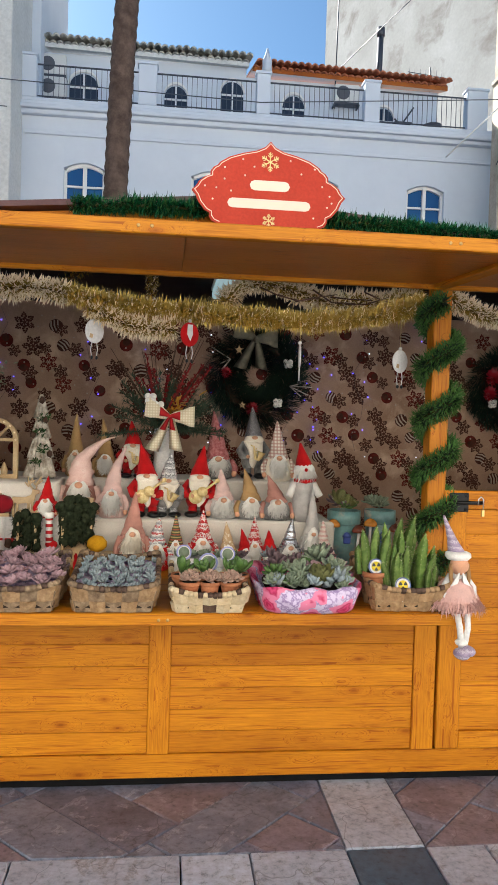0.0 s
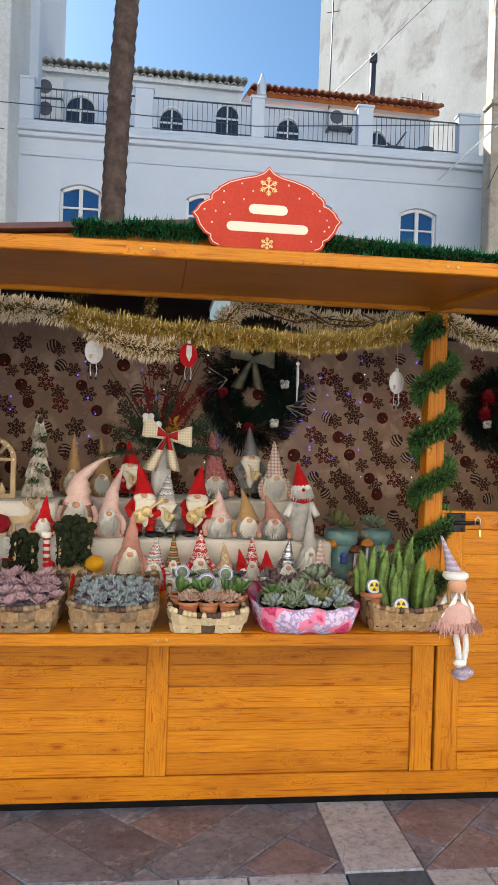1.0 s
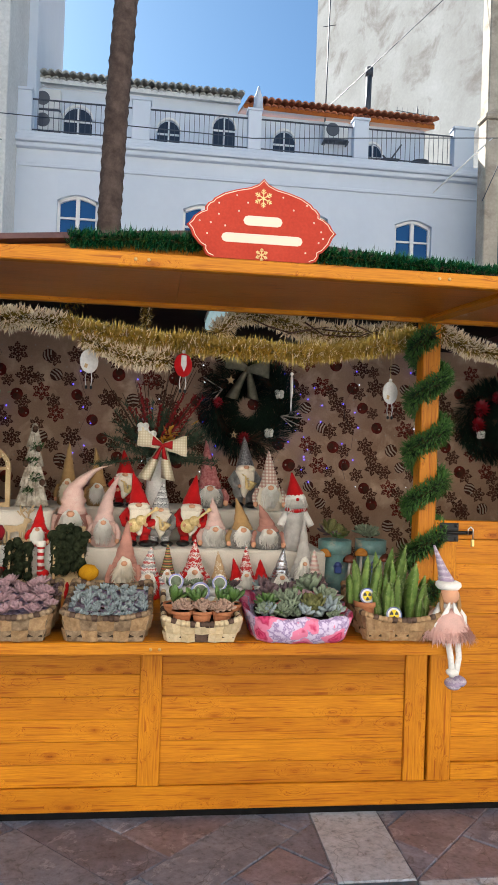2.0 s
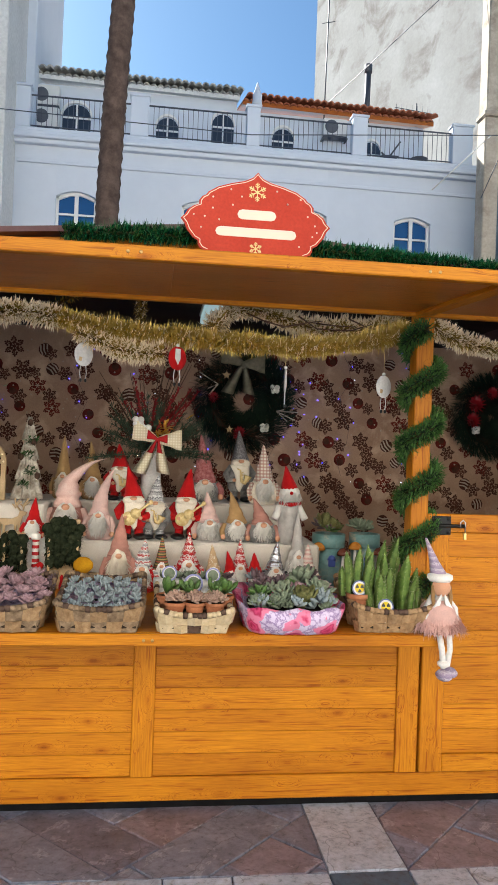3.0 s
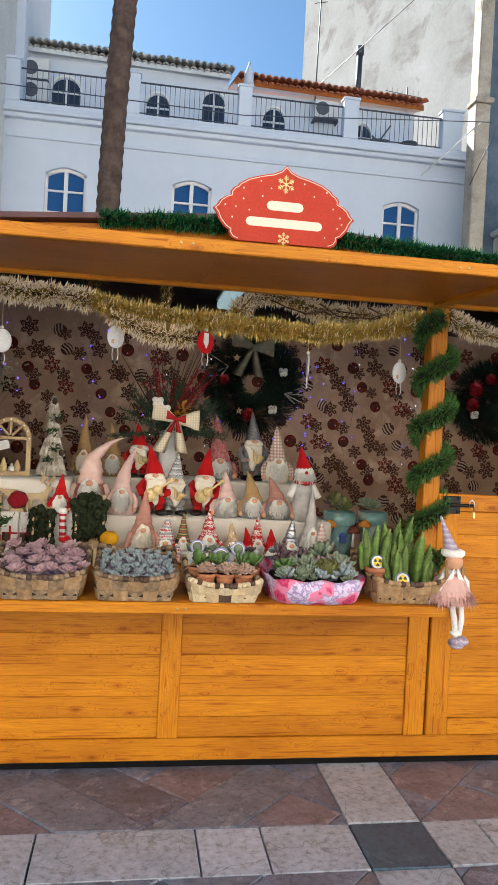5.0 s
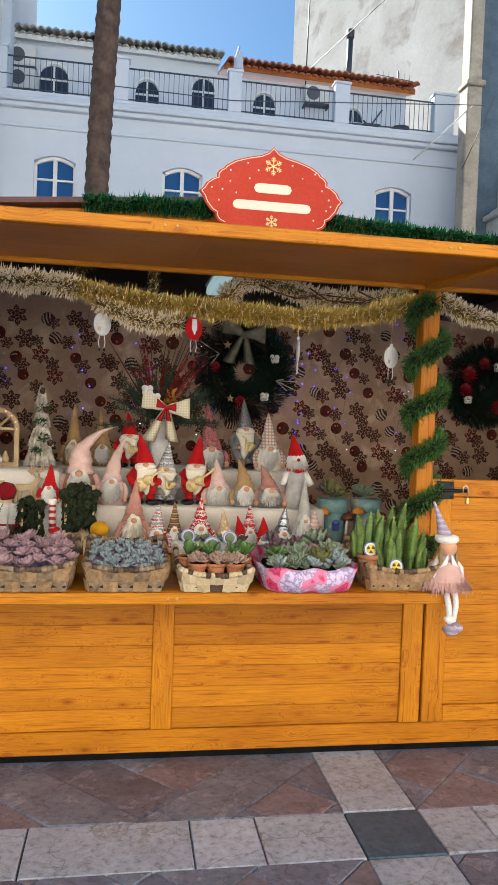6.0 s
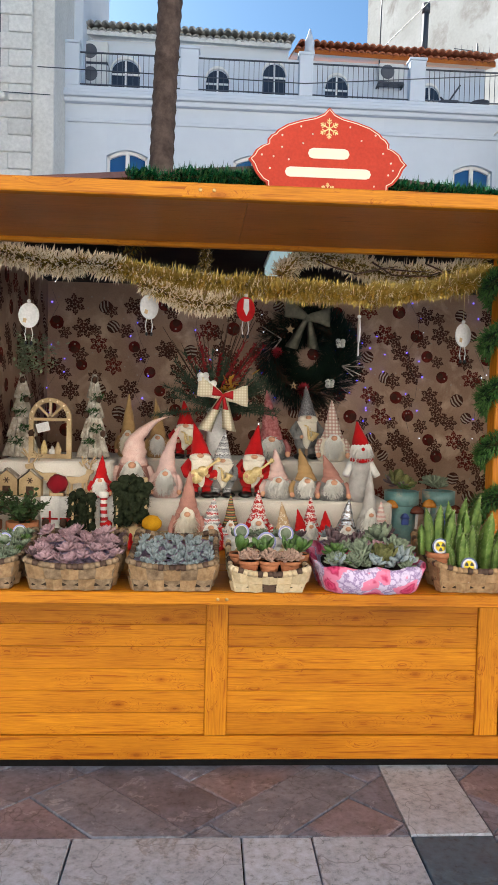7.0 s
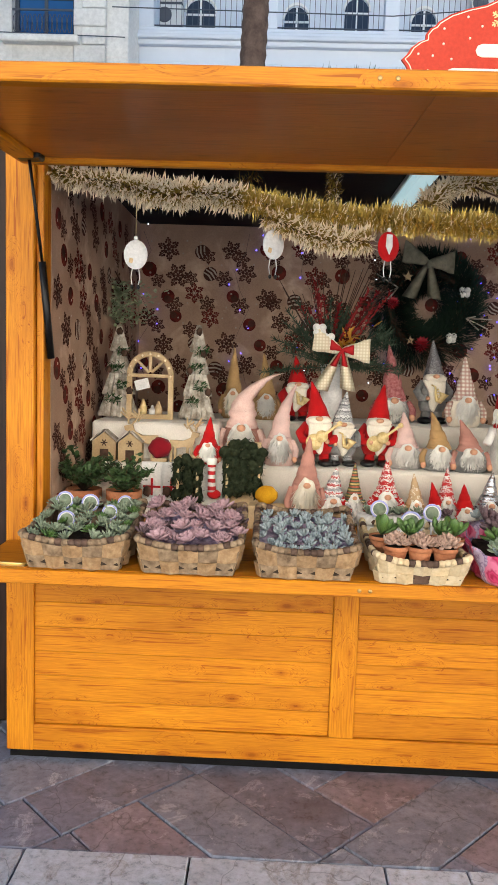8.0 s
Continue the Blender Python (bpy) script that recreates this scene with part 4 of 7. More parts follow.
# ---- baskets ----
def basket(label, x0, x1, yf, yb, h, strip, wrap, lift=0.05, cells=5, foil=False):
    b = thing("basket", ((x0 + x1) / 2, (yf + yb) / 2, CT), label, "basket", "baskets on the counter")
    w, d = (x1 - x0) / 2, (yb - yf) / 2
    fl = 1.16

    def corner(sx, sy, v):
        k = 1 + (fl - 1) * v
        return Vector((sx * w * k, sy * d * k, 0.004 + v * (h + (lift if sy > 0 else 0.0))))

    def side_at(a, c, u, v):
        p = corner(*a, v).lerp(corner(*c, v), u)
        p.z += 0.026 * v * v * abs(2 * u - 1) ** 2.2
        return p

    part("bottom", Shape().box(-w, w, -d, d, 0.002, 0.012, 0.002), strip, b)
    for (ax, ay), (cx, cy), n in (((-1, -1), (1, -1), cells), ((1, -1), (1, 1), cells + 1), ((1, 1), (-1, 1), cells), ((-1, 1), (-1, -1), cells + 1)):
        nrm = Vector((ax if ax == cx else 0, ay if ay == cy else 0, 0))
        back = Shape()
        q = [corner(ax, ay, 0) , corner(cx, cy, 0), corner(cx, cy, 0.93), corner(ax, ay, 0.93)]
        back.add([p - nrm * 0.006 for p in q] + [p - nrm * 0.002 for p in q], [(0, 1, 2, 3), (7, 6, 5, 4), (0, 4, 5, 1), (1, 5, 6, 2), (2, 6, 7, 3), (3, 7, 4, 0)])
        side = part("woven_side", back, strip, b)
        for r in range(2):
            for c in range(n):
                off = 0.012 if (r + c) % 2 else 0.0
                q = []
                for u, v in ((c / n, r / 2), ((c + 0.5) / n, r / 2), ((c + 1) / n, r / 2), ((c + 1) / n, (r + 1) / 2), ((c + 0.5) / n, (r + 1) / 2), (c / n, (r + 1) / 2)):
                    q.append(side_at((ax, ay), (cx, cy), u, v * 0.93))
                mid = nrm * (off + 0.005)
                o = [q[0] + nrm * off * 0.2, q[1] + mid, q[2] + nrm * off * 0.2, q[3] + nrm * off * 0.2, q[4] + mid, q[5] + nrm * off * 0.2]
                i_ = [p - nrm * 0.001 for p in q]
                s = Shape().add(o + i_, [(0, 1, 4, 5), (1, 2, 3, 4), (0, 6, 7, 1), (1, 7, 8, 2), (5, 4, 10, 11), (4, 3, 9, 10), (0, 5, 11, 6), (2, 8, 9, 3)])
                part("strip", s, wrap if (r == 0 and c % 5 == 2 and strip is wicker_pale) else (wicker if (r + c) % 2 and strip is wicker_grey else strip), side)
    loop = []
    for (ax, ay), (cx, cy) in (((-1, -1), (1, -1)), ((1, -1), (1, 1)), ((1, 1), (-1, 1)), ((-1, 1), (-1, -1))):
        for i in range(16):
            loop.append(side_at((ax, ay), (cx, cy), 0.03 + 0.94 * i / 15, 1.0))
    rim = Shape()
    for i in range(len(loop)):
        rim.k = 1 if i % 16 in (7, 8, 9) or i % 4 == 1 else 0
        a, c = loop[i], loop[(i + 1) % len(loop)]
        r = 0.0135 if rim.k else 0.0125
        rim.tube([a, a.lerp(c, 0.5) + Vector((0, 0, 0.0015)), c], [r * 0.92, r, r * 0.92], 7)
    part("rim", rim, [strip, wrap], b)
    part("compost", Shape().box(-w * 1.05, w * 1.05, -d * 1.05, d * 1.05, 0.014, h * 0.8, 0.01), soil, b)
    if foil:
        n, vs, fs = 22, [], []
        for i in range(n + 1):
            for j in range(n + 1):
                a, c = 2 * i / n - 1, 2 * j / n - 1
                e = max(abs(a), abs(c)) ** 5
                vs.append((a * w * 1.08, c * d * 1.08, h * (0.84 + 0.3 * e) + (lift * 0.6 if c > 0 else 0) * c * e + 0.014 * noise.noise(Vector((i * 0.8, j * 0.8, x0 * 9)))))
        for i in range(n):
            for j in range(n):
                k = i * (n + 1) + j
                fs.append((k, k + n + 1, k + n + 2, k + 1))
        part("foil_wrap", Shape().add(vs, fs), foil_lilac, b, "crumpled lilac foil")
    return b


basket("greyed woven chip basket full of small green succulents", -1.06, -0.755, -0.39, -0.03, 0.096, wicker_grey, wicker_brown)
basket("greyed woven chip basket full of lilac pink succulents", -0.665, -0.365, -0.40, -0.03, 0.096, wicker_grey, wicker_brown, foil=True)
basket("greyed woven chip basket of blue-grey succulents with side handles", -0.268, 0.03, -0.40, -0.03, 0.096, wicker_grey, wicker_brown, foil=True)
basket("pale woven chip basket holding terracotta pots of succulents", 0.132, 0.398, -0.405, -0.03, 0.075, wicker_pale, wicker_brown, 0.03)
basket("brown woven chip basket holding spiny columnar cacti", 0.972, 1.258, -0.375, -0.02, 0.09, wicker, wicker_brown, 0.06)
# basket lined with printed cotton
cb = thing("cloth_lined_basket", (0.683, -0.215, CT), "basket draped with pink and lilac floral cotton cloth", "basket", "baskets on the counter")
rows = []
for v in range(9):
    t = v / 8
    ring = []
    for j in range(48):
        a = 6.2832 * j / 48
        ca, sa = math.cos(a), math.sin(a)
        k = (abs(ca) ** 4 + abs(sa) ** 4) ** -0.25
        g = 1 + 0.17 * t + 0.02 * math.sin(9 * a + 2 * t) * t
        zz = 0.002 + t * 0.112 + (0.035 * t if sa > 0 else 0) * sa + 0.008 * math.sin(11 * a) * t
        sag = 0.03 * max(0.0, -sa) * t * (1 - t) * 4
        ring.append((0.195 * k * ca * g * (1 + 0.03 * math.sin(17 * a + 5 * t)), 0.205 * k * sa * g * (1 + 0.03 * math.sin(13 * a + 4 * t)) - sag, zz))
    rows.append(ring)
inner = [[(x * 0.9, y * 0.9, z - 0.02) for x, y, z in rows[-1]], [(x * 0.8, y * 0.8, 0.05) for x, y, z in rows[-1]]]
part("cloth_lining", Shape().rings(rows + inner), floral, cb)
part("compost", Shape().box(-0.16, 0.16, -0.17, 0.19, 0.045, 0.082, 0.01), soil, cb)


# ---- succulents ----
def leaf(s, base, az, el, L, W, T, tip=0.5):
    """A fleshy leaf: four sections and a point."""
    m = Matrix.Translation(base) @ Matrix.Rotation(az, 4, "Z") @ Matrix.Rotation(-el, 4, "Y")
    rows = []
    for u, k in ((0.0, 0.35), (0.35, 0.85), (0.68, 1.0), (0.88, 0.7), (1.0, 0.08)):
        up = 0.12 * L * u * u
        rows.append([(L * u, W * k * math.cos(b), up + T * k * math.sin(b) * (0.7 if math.sin(b) > 0 else 1.2)) for b in (0, 1.0472, 2.0944, 3.1416, 4.1888, 5.236)])
    s.rings(rows, True, True, m)


def rosette(name, R, n, e0, e1, wide, mt, thick=0.14, seed=1, split=False):
    """A plant of fleshy leaves: one mesh, or, where the leaves are large, one leaf mesh and a pose for each."""
    s = Shape()
    rg = random.Random(seed)
    poses = []
    for i in range(n):
        u = i / (n - 1)
        L = R * (1 - 0.62 * u)
        el = radians(e0 + (e1 - e0) * u + rg.uniform(-5, 5))
        az = i * 2.39996 + rg.uniform(-0.12, 0.12)
        L2_ = L * rg.uniform(0.92, 1.05)
        at = Vector((0, 0, 0.004 + 0.012 * u))
        poses.append(Matrix.Translation(at) @ Matrix.Rotation(az, 4, "Z") @ Matrix.Rotation(-el, 4, "Y") @ Matrix.Diagonal((L2_, L, L, 1)))
        if not split:
            leaf(s, at, az, el, L2_, L * wide, L * thick)
    if not split:
        return s.mesh(name, mt)
    leaf(s, Vector((0, 0, 0)), 0, 0, 1.0, wide, thick)
    return s.mesh("leaf", mt), poses


ROS = {
    "lilac": rosette("lilac_rosette", 0.05, 34, 12, 82, 0.27, LEAF["lilac"], 0.10, 2, True),
    "blue": rosette("blue_rosette", 0.038, 20, 30, 82, 0.2, LEAF["blue"], 0.16, 3, True),
    "green": rosette("green_rosette", 0.05, 26, 10, 75, 0.22, LEAF["green"], 0.12, 4, True),
    "jade": rosette("jade_plant", 0.075, 12, 40, 80, 0.25, LEAF["green"], 0.14, 5, True),
    "dusky": rosette("dusky_rosette", 0.026, 20, 10, 78, 0.27, LEAF["dusky"], 0.16, 6, True),
    "sage": rosette("sage_rosette", 0.056, 26, 25, 80, 0.24, LEAF["sage"], 0.11, 7, True),
    "olive": rosette("olive_rosette", 0.075, 30, 42, 84, 0.27, LEAF["olive"], 0.10, 8, True),
    "plum": rosette("plum_rosette", 0.05, 24, 12, 70, 0.2, LEAF["plum"], 0.12, 9, True),
    "fine": rosette("fine_leaved_plant", 0.045, 40, 15, 85, 0.14, LEAF["green"], 0.10, 12, True),
    "spiky": rosette("spiky_rosette", 0.05, 30, 20, 82, 0.11, LEAF["sage"], 0.10, 10, True),
}
SAY = {"lilac": "lilac pink echeveria rosette", "blue": "blue-grey succulent with plump upright leaves", "green": "bright green star-shaped succulent", "jade": "glossy green jade plant with upright leaves",
       "dusky": "dusky pink succulent cluster", "sage": "pale sage-green succulent rosette", "olive": "olive-green pointed succulent rosette", "plum": "dark plum-coloured succulent rosette", "spiky": "pale spiky succulent rosette", "fine": "fine-leaved dark green succulent"}
rp = random.Random(21)


def plant(kind, x, y, z, sc=1.0, where="in a basket"):
    plants = ROS[kind]
    if isinstance(plants, tuple):
        ob = new("succulent")
        ob.empty_display_size = 0.03
        for m in plants[1]:
            lf = new("leaf", plants[0])
            lf.parent = ob
            lf.matrix_basis = m
    else:
        ob = new("succulent", plants)
    ob.matrix_world = pose(x, y, z, rp.uniform(8, 38), rp.uniform(-14, 14), rp.uniform(0, 360)) @ Matrix.Scale(sc, 4)
    tagged(ob, SAY[kind] + " " + where, "succulent", "succulents on the counter")


ZS = CT + 0.095
for i, x in enumerate((-1.05, -0.99, -0.925, -0.86, -0.80, -0.75)):
    for j, y in enumerate((-0.375, -0.31, -0.245, -0.18, -0.11, -0.05)):
        plant(("spiky", "sage", "spiky", "fine")[(i * 3 + j * 2) % 4], x + rp.uniform(-0.015, 0.015), y, ZS + 0.006 + 0.01 * j, rp.uniform(0.7, 0.95))
for j, (y, row) in enumerate(((-0.37, (-0.625, -0.515, -0.41)), (-0.29, (-0.655, -0.54, -0.43)), (-0.20, (-0.62, -0.50, -0.39)), (-0.10, (-0.66, -0.55, -0.42)))):
    for x in row:
        plant("lilac", x + rp.uniform(-0.01, 0.01), y, ZS + 0.012 + 0.022 * j, rp.uniform(0.92, 1.1))
for i in range(8):
    plant("lilac", -0.66 + 0.31 * ((i * 0.618 + 0.2) % 1), -0.36 + 0.33 * ((i * 0.382 + 0.1) % 1), ZS + 0.01 + 0.06 * ((i * 0.382 + 0.1) % 1), 0.72)
for i in range(11):
    plant("lilac", -0.64 + 0.27 * ((i * 0.618) % 1), -0.37 + 0.3 * ((i * 0.755 + 0.3) % 1), ZS + 0.018 + 0.06 * ((i * 0.755 + 0.3) % 1), 0.85)
for i in range(9):
    plant("lilac" if i % 2 else "plum", (-0.68, -0.35, -0.60, -0.47, -0.35, -0.68, -0.35, -0.46, -0.57)[i], (-0.33, -0.30, -0.24, -0.15, -0.16, -0.14, -0.05, -0.04, -0.04)[i], ZS + 0.02 + 0.012 * (i // 3), 0.9)
for i in range(7):
    for j in range(6):
        plant("blue", -0.262 + 0.047 * i + 0.014 * (j % 2) + rp.uniform(-0.007, 0.007), -0.385 + 0.062 * j, ZS - 0.004 + 0.01 * j + rp.uniform(-0.006, 0.006), rp.uniform(0.78, 1.05))


def pot(label, x, y, z, r, h, mt, soil_in=True, group="terracotta pots"):
    p = thing("plant_pot", (x, y, z), label, "plant pot", group)
    part("body", Shape().lathe([(r * 0.7, 0), (r * 0.94, h * 0.75), (r * 0.9, h * 0.75), (r * 0.86, h * 0.9)], 20), mt, p)
    part("rim", Shape().lathe([(r * 0.95, h * 0.74), (r * 1.03, h * 0.76), (r * 1.03, h), (r * 0.92, h), (r * 0.88, h * 0.86)], 20, cap=False), mt, p)
    part("compost", Shape().lathe([(r * 0.87, h * 0.84), (r * 0.86, h * 0.9), (r * 0.2, h * 0.93)], 14), soil, p)
    return p


for x in (0.185, 0.268, 0.352):
    pot("small terracotta pot in a chip basket", x, -0.35, CT + 0.06, 0.043, 0.06, terracotta)
    for k in range(7):
        plant("dusky", x + 0.028 * math.cos(k * 1.05) * (k > 0), -0.362 + 0.026 * math.sin(k * 1.05) * (k > 0), CT + 0.124 + (0.016 if k == 0 else 0.002), 1.3, "in a terracotta pot")
for x in (0.15, 0.25, 0.355, 0.40):
    pot("small terracotta pot behind others in a basket", x, -0.25, CT + 0.075, 0.042, 0.055, terracotta)
    plant("jade", x, -0.25, CT + 0.13, rp.uniform(1.0, 1.2), "in a terracotta pot")
for k, x, y, z, sc in (("green", 0.545, -0.30, 0.05, 1.1), ("green", 0.56, -0.36, 0.03, 0.8), ("sage", 0.65, -0.30, 0.05, 1.15), ("spiky", 0.64, -0.37, 0.035, 0.95), ("spiky", 0.60, -0.375, 0.03, 0.9), ("olive", 0.735, -0.36, 0.03, 0.95), ("blue", 0.80, -0.36, 0.035, 1.5), ("sage", 0.80, -0.28, 0.06, 1.2), ("lilac", 0.72, -0.27, 0.05, 1.2),
                       ("sage", 0.77, -0.14, 0.085, 1.45), ("plum", 0.57, -0.2, 0.07, 1.2), ("plum", 0.66, -0.16, 0.075, 1.1), ("green", 0.70, -0.2, 0.065, 1.0), ("plum", 0.55, -0.12, 0.09, 1.2), ("blue", 0.545, -0.385, 0.02, 1.2), ("sage", 0.60, -0.26, 0.055, 0.9), ("lilac", 0.84, -0.21, 0.07, 0.9), ("plum", 0.80, -0.06, 0.10, 1.1), ("blue", 0.69, -0.385, 0.025, 1.1)):
    plant(k, x, y, ZS + z * 0.8 - 0.004, sc * 1.3)
for i in range(16):
    plant(("sage", "plum", "green", "blue", "spiky")[i % 5], 0.53 + 0.32 * ((i * 0.382) % 1), -0.38 + 0.36 * ((i * 0.618) % 1), ZS + 0.02 + 0.05 * ((i * 0.618) % 1), 1.05)

for i, (k, sc) in enumerate((("blue", 1.2), ("spiky", 1.0), ("spiky", 1.1), ("sage", 0.9), ("olive", 0.8), ("blue", 1.3), ("sage", 0.9))):
    plant(k, 0.525 + 0.05 * i, -0.375 + 0.012 * (i % 2), ZS + 0.002, sc)

# ---- cacti ----
def cactus(x, y, z, stems, label):
    c = thing("cactus_plant", (x, y, z), label, "cactus", "cacti in the basket")
    more = [(sx + rp.uniform(-0.03, 0.03), sy + rp.uniform(0.0, 0.03), h * rp.uniform(0.55, 0.95), r * 0.9, lean + rp.uniform(-0.1, 0.1)) for sx, sy, h, r, lean in stems[:4]]
    for sx, sy, h, r, lean in stems + more:
        s = Shape()
        rows = []
        n = 10
        ph = rp.uniform(0, 6)
        for i in range(25):
            u = i / 24
            k = r * 0.95 * min(1.0, 0.75 + u) * (1 if u < 0.7 else max(0.1, 1 - ((u - 0.7) / 0.3) ** 1.6))
            k *= 1 + 0.04 * math.sin(u * 19 + ph) + (0.07 if i % 2 else -0.05)
            rows.append([(sx + lean * u * u * h + k * (1.0 if j % 2 else 0.5) * math.cos(6.2832 * j / n + ph), sy + k * (1.0 if j % 2 else 0.5) * math.sin(6.2832 * j / n + ph), u * h) for j in range(n)])
        s.rings(rows)
        s.k = 1
        for i in range(1, 24, 2):
            for j in range(1, n, 2):
                p = Vector(rows[i][j])
                o = Vector((math.cos(6.2832 * j / n + ph), math.sin(6.2832 * j / n + ph), 0.2))
                for e in (-1, 0, 1):
                    s.blade(p, o + Vector((e * 0.5, 0, 0.6 * e)), 0.006, 0.0007)
        part("stem", s, [LEAF["cactus"], LEAF["spine"]], c)


cactus(0.98, -0.26, CT + 0.13, [(-0.03, 0.0, 0.20, 0.022, -0.1), (0.005, 0.01, 0.215, 0.022, 0.05), (0.04, -0.005, 0.20, 0.021, 0.15), (0.02, 0.04, 0.18, 0.02, 0.0)], "green columnar cactus in a terracotta pot")
pot("terracotta pot holding a cactus in a basket", 0.985, -0.27, CT + 0.065, 0.05, 0.085, terracotta)
cactus(1.12, -0.2, CT + 0.07, [(-0.05, 0.03, 0.28, 0.024, -0.06), (-0.01, 0.05, 0.30, 0.024, 0.1), (0.03, 0.04, 0.31, 0.026, 0.16), (0.0, -0.01, 0.25, 0.024, 0.0), (-0.045, -0.05, 0.20, 0.021, 0.03), (0.075, 0.02, 0.22, 0.022, 0.2), (0.06, 0.07, 0.27, 0.024, 0.1)], "cluster of tall green spiny columnar cacti")
cactus(1.19, -0.27, CT + 0.07, [(0.0, 0.0, 0.25, 0.025, 0.08), (0.035, 0.0, 0.16, 0.02, 0.2), (0.055, -0.02, 0.11, 0.017, 0.1), (0.02, -0.04, 0.10, 0.016, 0.1), (0.05, 0.03, 0.19, 0.02, 0.12)], "young green columnar cacti with short stems")
cactus(1.07, -0.30, CT + 0.07, [(0.0, 0.0, 0.17, 0.02, 0.05), (-0.035, 0.0, 0.13, 0.019, -0.2), (0.05, 0.01, 0.20, 0.021, 0.02)], "young green columnar cacti beside a label")


def label_disc(x, y, z, r, kind):
    d = thing("plant_label", (x, y, z), "round plant label with yellow warning sign" if kind else "round plant label with blue and green print", "label", "plant labels")
    m = pose(0, 0, 0, 78)
    part("disc", Shape().lathe([(r, 0), (r, 0.003)], 24, m=m), card_white, d)
    if kind:
        part("rim", Shape().lathe([(r * 1.0, 0.0032), (r * 1.0, 0.0042), (r * 0.86, 0.0042), (r * 0.86, 0.0032)], 24, cap=False, m=m), plain("label_blue_rim", (0.1, 0.14, 0.35), 0.5), d)
        part("sign", Shape().lathe([(r * 0.62, 0.0032), (r * 0.62, 0.004)], 20, m=m), plain("label_yellow", (0.8, 0.6, 0.03), 0.5), d)
        for a0 in (0.52, 2.62, 4.71):
            f = Shape()
            pts = [(r * 0.14 * math.cos(a0 - 0.5), r * 0.14 * math.sin(a0 - 0.5), 0.0046)] + [(r * 0.55 * math.cos(a0 + t), r * 0.55 * math.sin(a0 + t), 0.0046) for t in (-0.5, -0.25, 0, 0.25, 0.5)] + [(r * 0.14 * math.cos(a0 + 0.5), r * 0.14 * math.sin(a0 + 0.5), 0.0046)]
            f.add(pts, [tuple(range(7))], m=m)
            part("blade_mark", f, boot_black, d)
    else:
        part("picture", Shape().lathe([(r * 0.7, 0.0032), (r * 0.7, 0.004)], 20, m=m), LEAF["sage"], d)
        part("rim", Shape().lathe([(r, 0.0032), (r, 0.0045), (r * 0.82, 0.0045), (r * 0.82, 0.0032)], 24, cap=False, m=m), plain("label_blue", (0.34, 0.36, 0.66), 0.5), d)
    part("stick", Shape().box(-0.003, 0.003, 0.0, 0.004, -r - 0.05, -r * 0.6), card_white, d)


label_disc(0.985, -0.295, CT + 0.175, 0.034, True)
label_disc(1.075, -0.39, CT + 0.115, 0.034, True)
for x, y, z, r in ((-1.03, -0.06, 0.145, 0.034), (-0.93, -0.07, 0.14, 0.034), (-0.80, -0.05, 0.14, 0.03), (-0.98, -0.22, 0.105, 0.033), (-0.84, -0.14, 0.12, 0.03), (0.27, -0.16, 0.13, 0.042), (0.165, -0.08, 0.16, 0.034), (0.36, -0.09, 0.155, 0.034)):
    label_disc(x, y, CT + z + 0.03, r, False)
for x, k in ((0.13, "spiky"), (0.2, "sage"), (0.26, "sage"), (0.33, "spiky"), (0.40, "green"), (0.44, "plum")):
    plant(k, x, 0.02, CT + 0.15, 0.85, "in a small pot behind the baskets")
    pot("small pale blue patterned pot behind the baskets", x, 0.02, CT, 0.036, 0.15, card_white, group="patterned pots")


# ---- gnome dolls: each one plain mesh ----
def hair(s, n, c, rx, ry, rz, L, seed, down=1.0, w=0.006):
    rg = random.Random(seed)
    for _ in range(n):
        a, b = rg.uniform(-1.5, 1.5), rg.uniform(-0.7, 1.0)
        d = Vector((math.sin(a) * math.cos(b), -math.cos(a) * math.cos(b), math.sin(b)))
        p = Vector((c[0] + rx * d.x * 0.96, c[1] + ry * d.y * 0.96, c[2] + rz * d.z * 0.96))
        s.blade(p, Vector((d.x * 0.4 + rg.uniform(-0.15, 0.15), d.y * 0.35, -down)), L * rg.uniform(0.6, 1.2), w)


def fluff(s, n, c, rx, ry, rz, L, seed, w=0.004, front=2.2, low=-0.9, high=1.0):
    """Short soft tufts standing off a rounded body."""
    rg = random.Random(seed)
    for _ in range(n):
        a, b = rg.uniform(-front, front), rg.uniform(low, high)
        d = Vector((math.sin(a) * math.cos(b), -math.cos(a) * math.cos(b), math.sin(b)))
        p = Vector((c[0] + rx * d.x, c[1] + ry * d.y, c[2] + rz * d.z))
        s.blade(p, d * 0.35 + Vector((rg.uniform(-0.35, 0.35), rg.uniform(-0.2, 0.1), rg.uniform(-1.3, -0.5))), L * rg.uniform(0.5, 1.2), w * rg.uniform(0.6, 1.2))


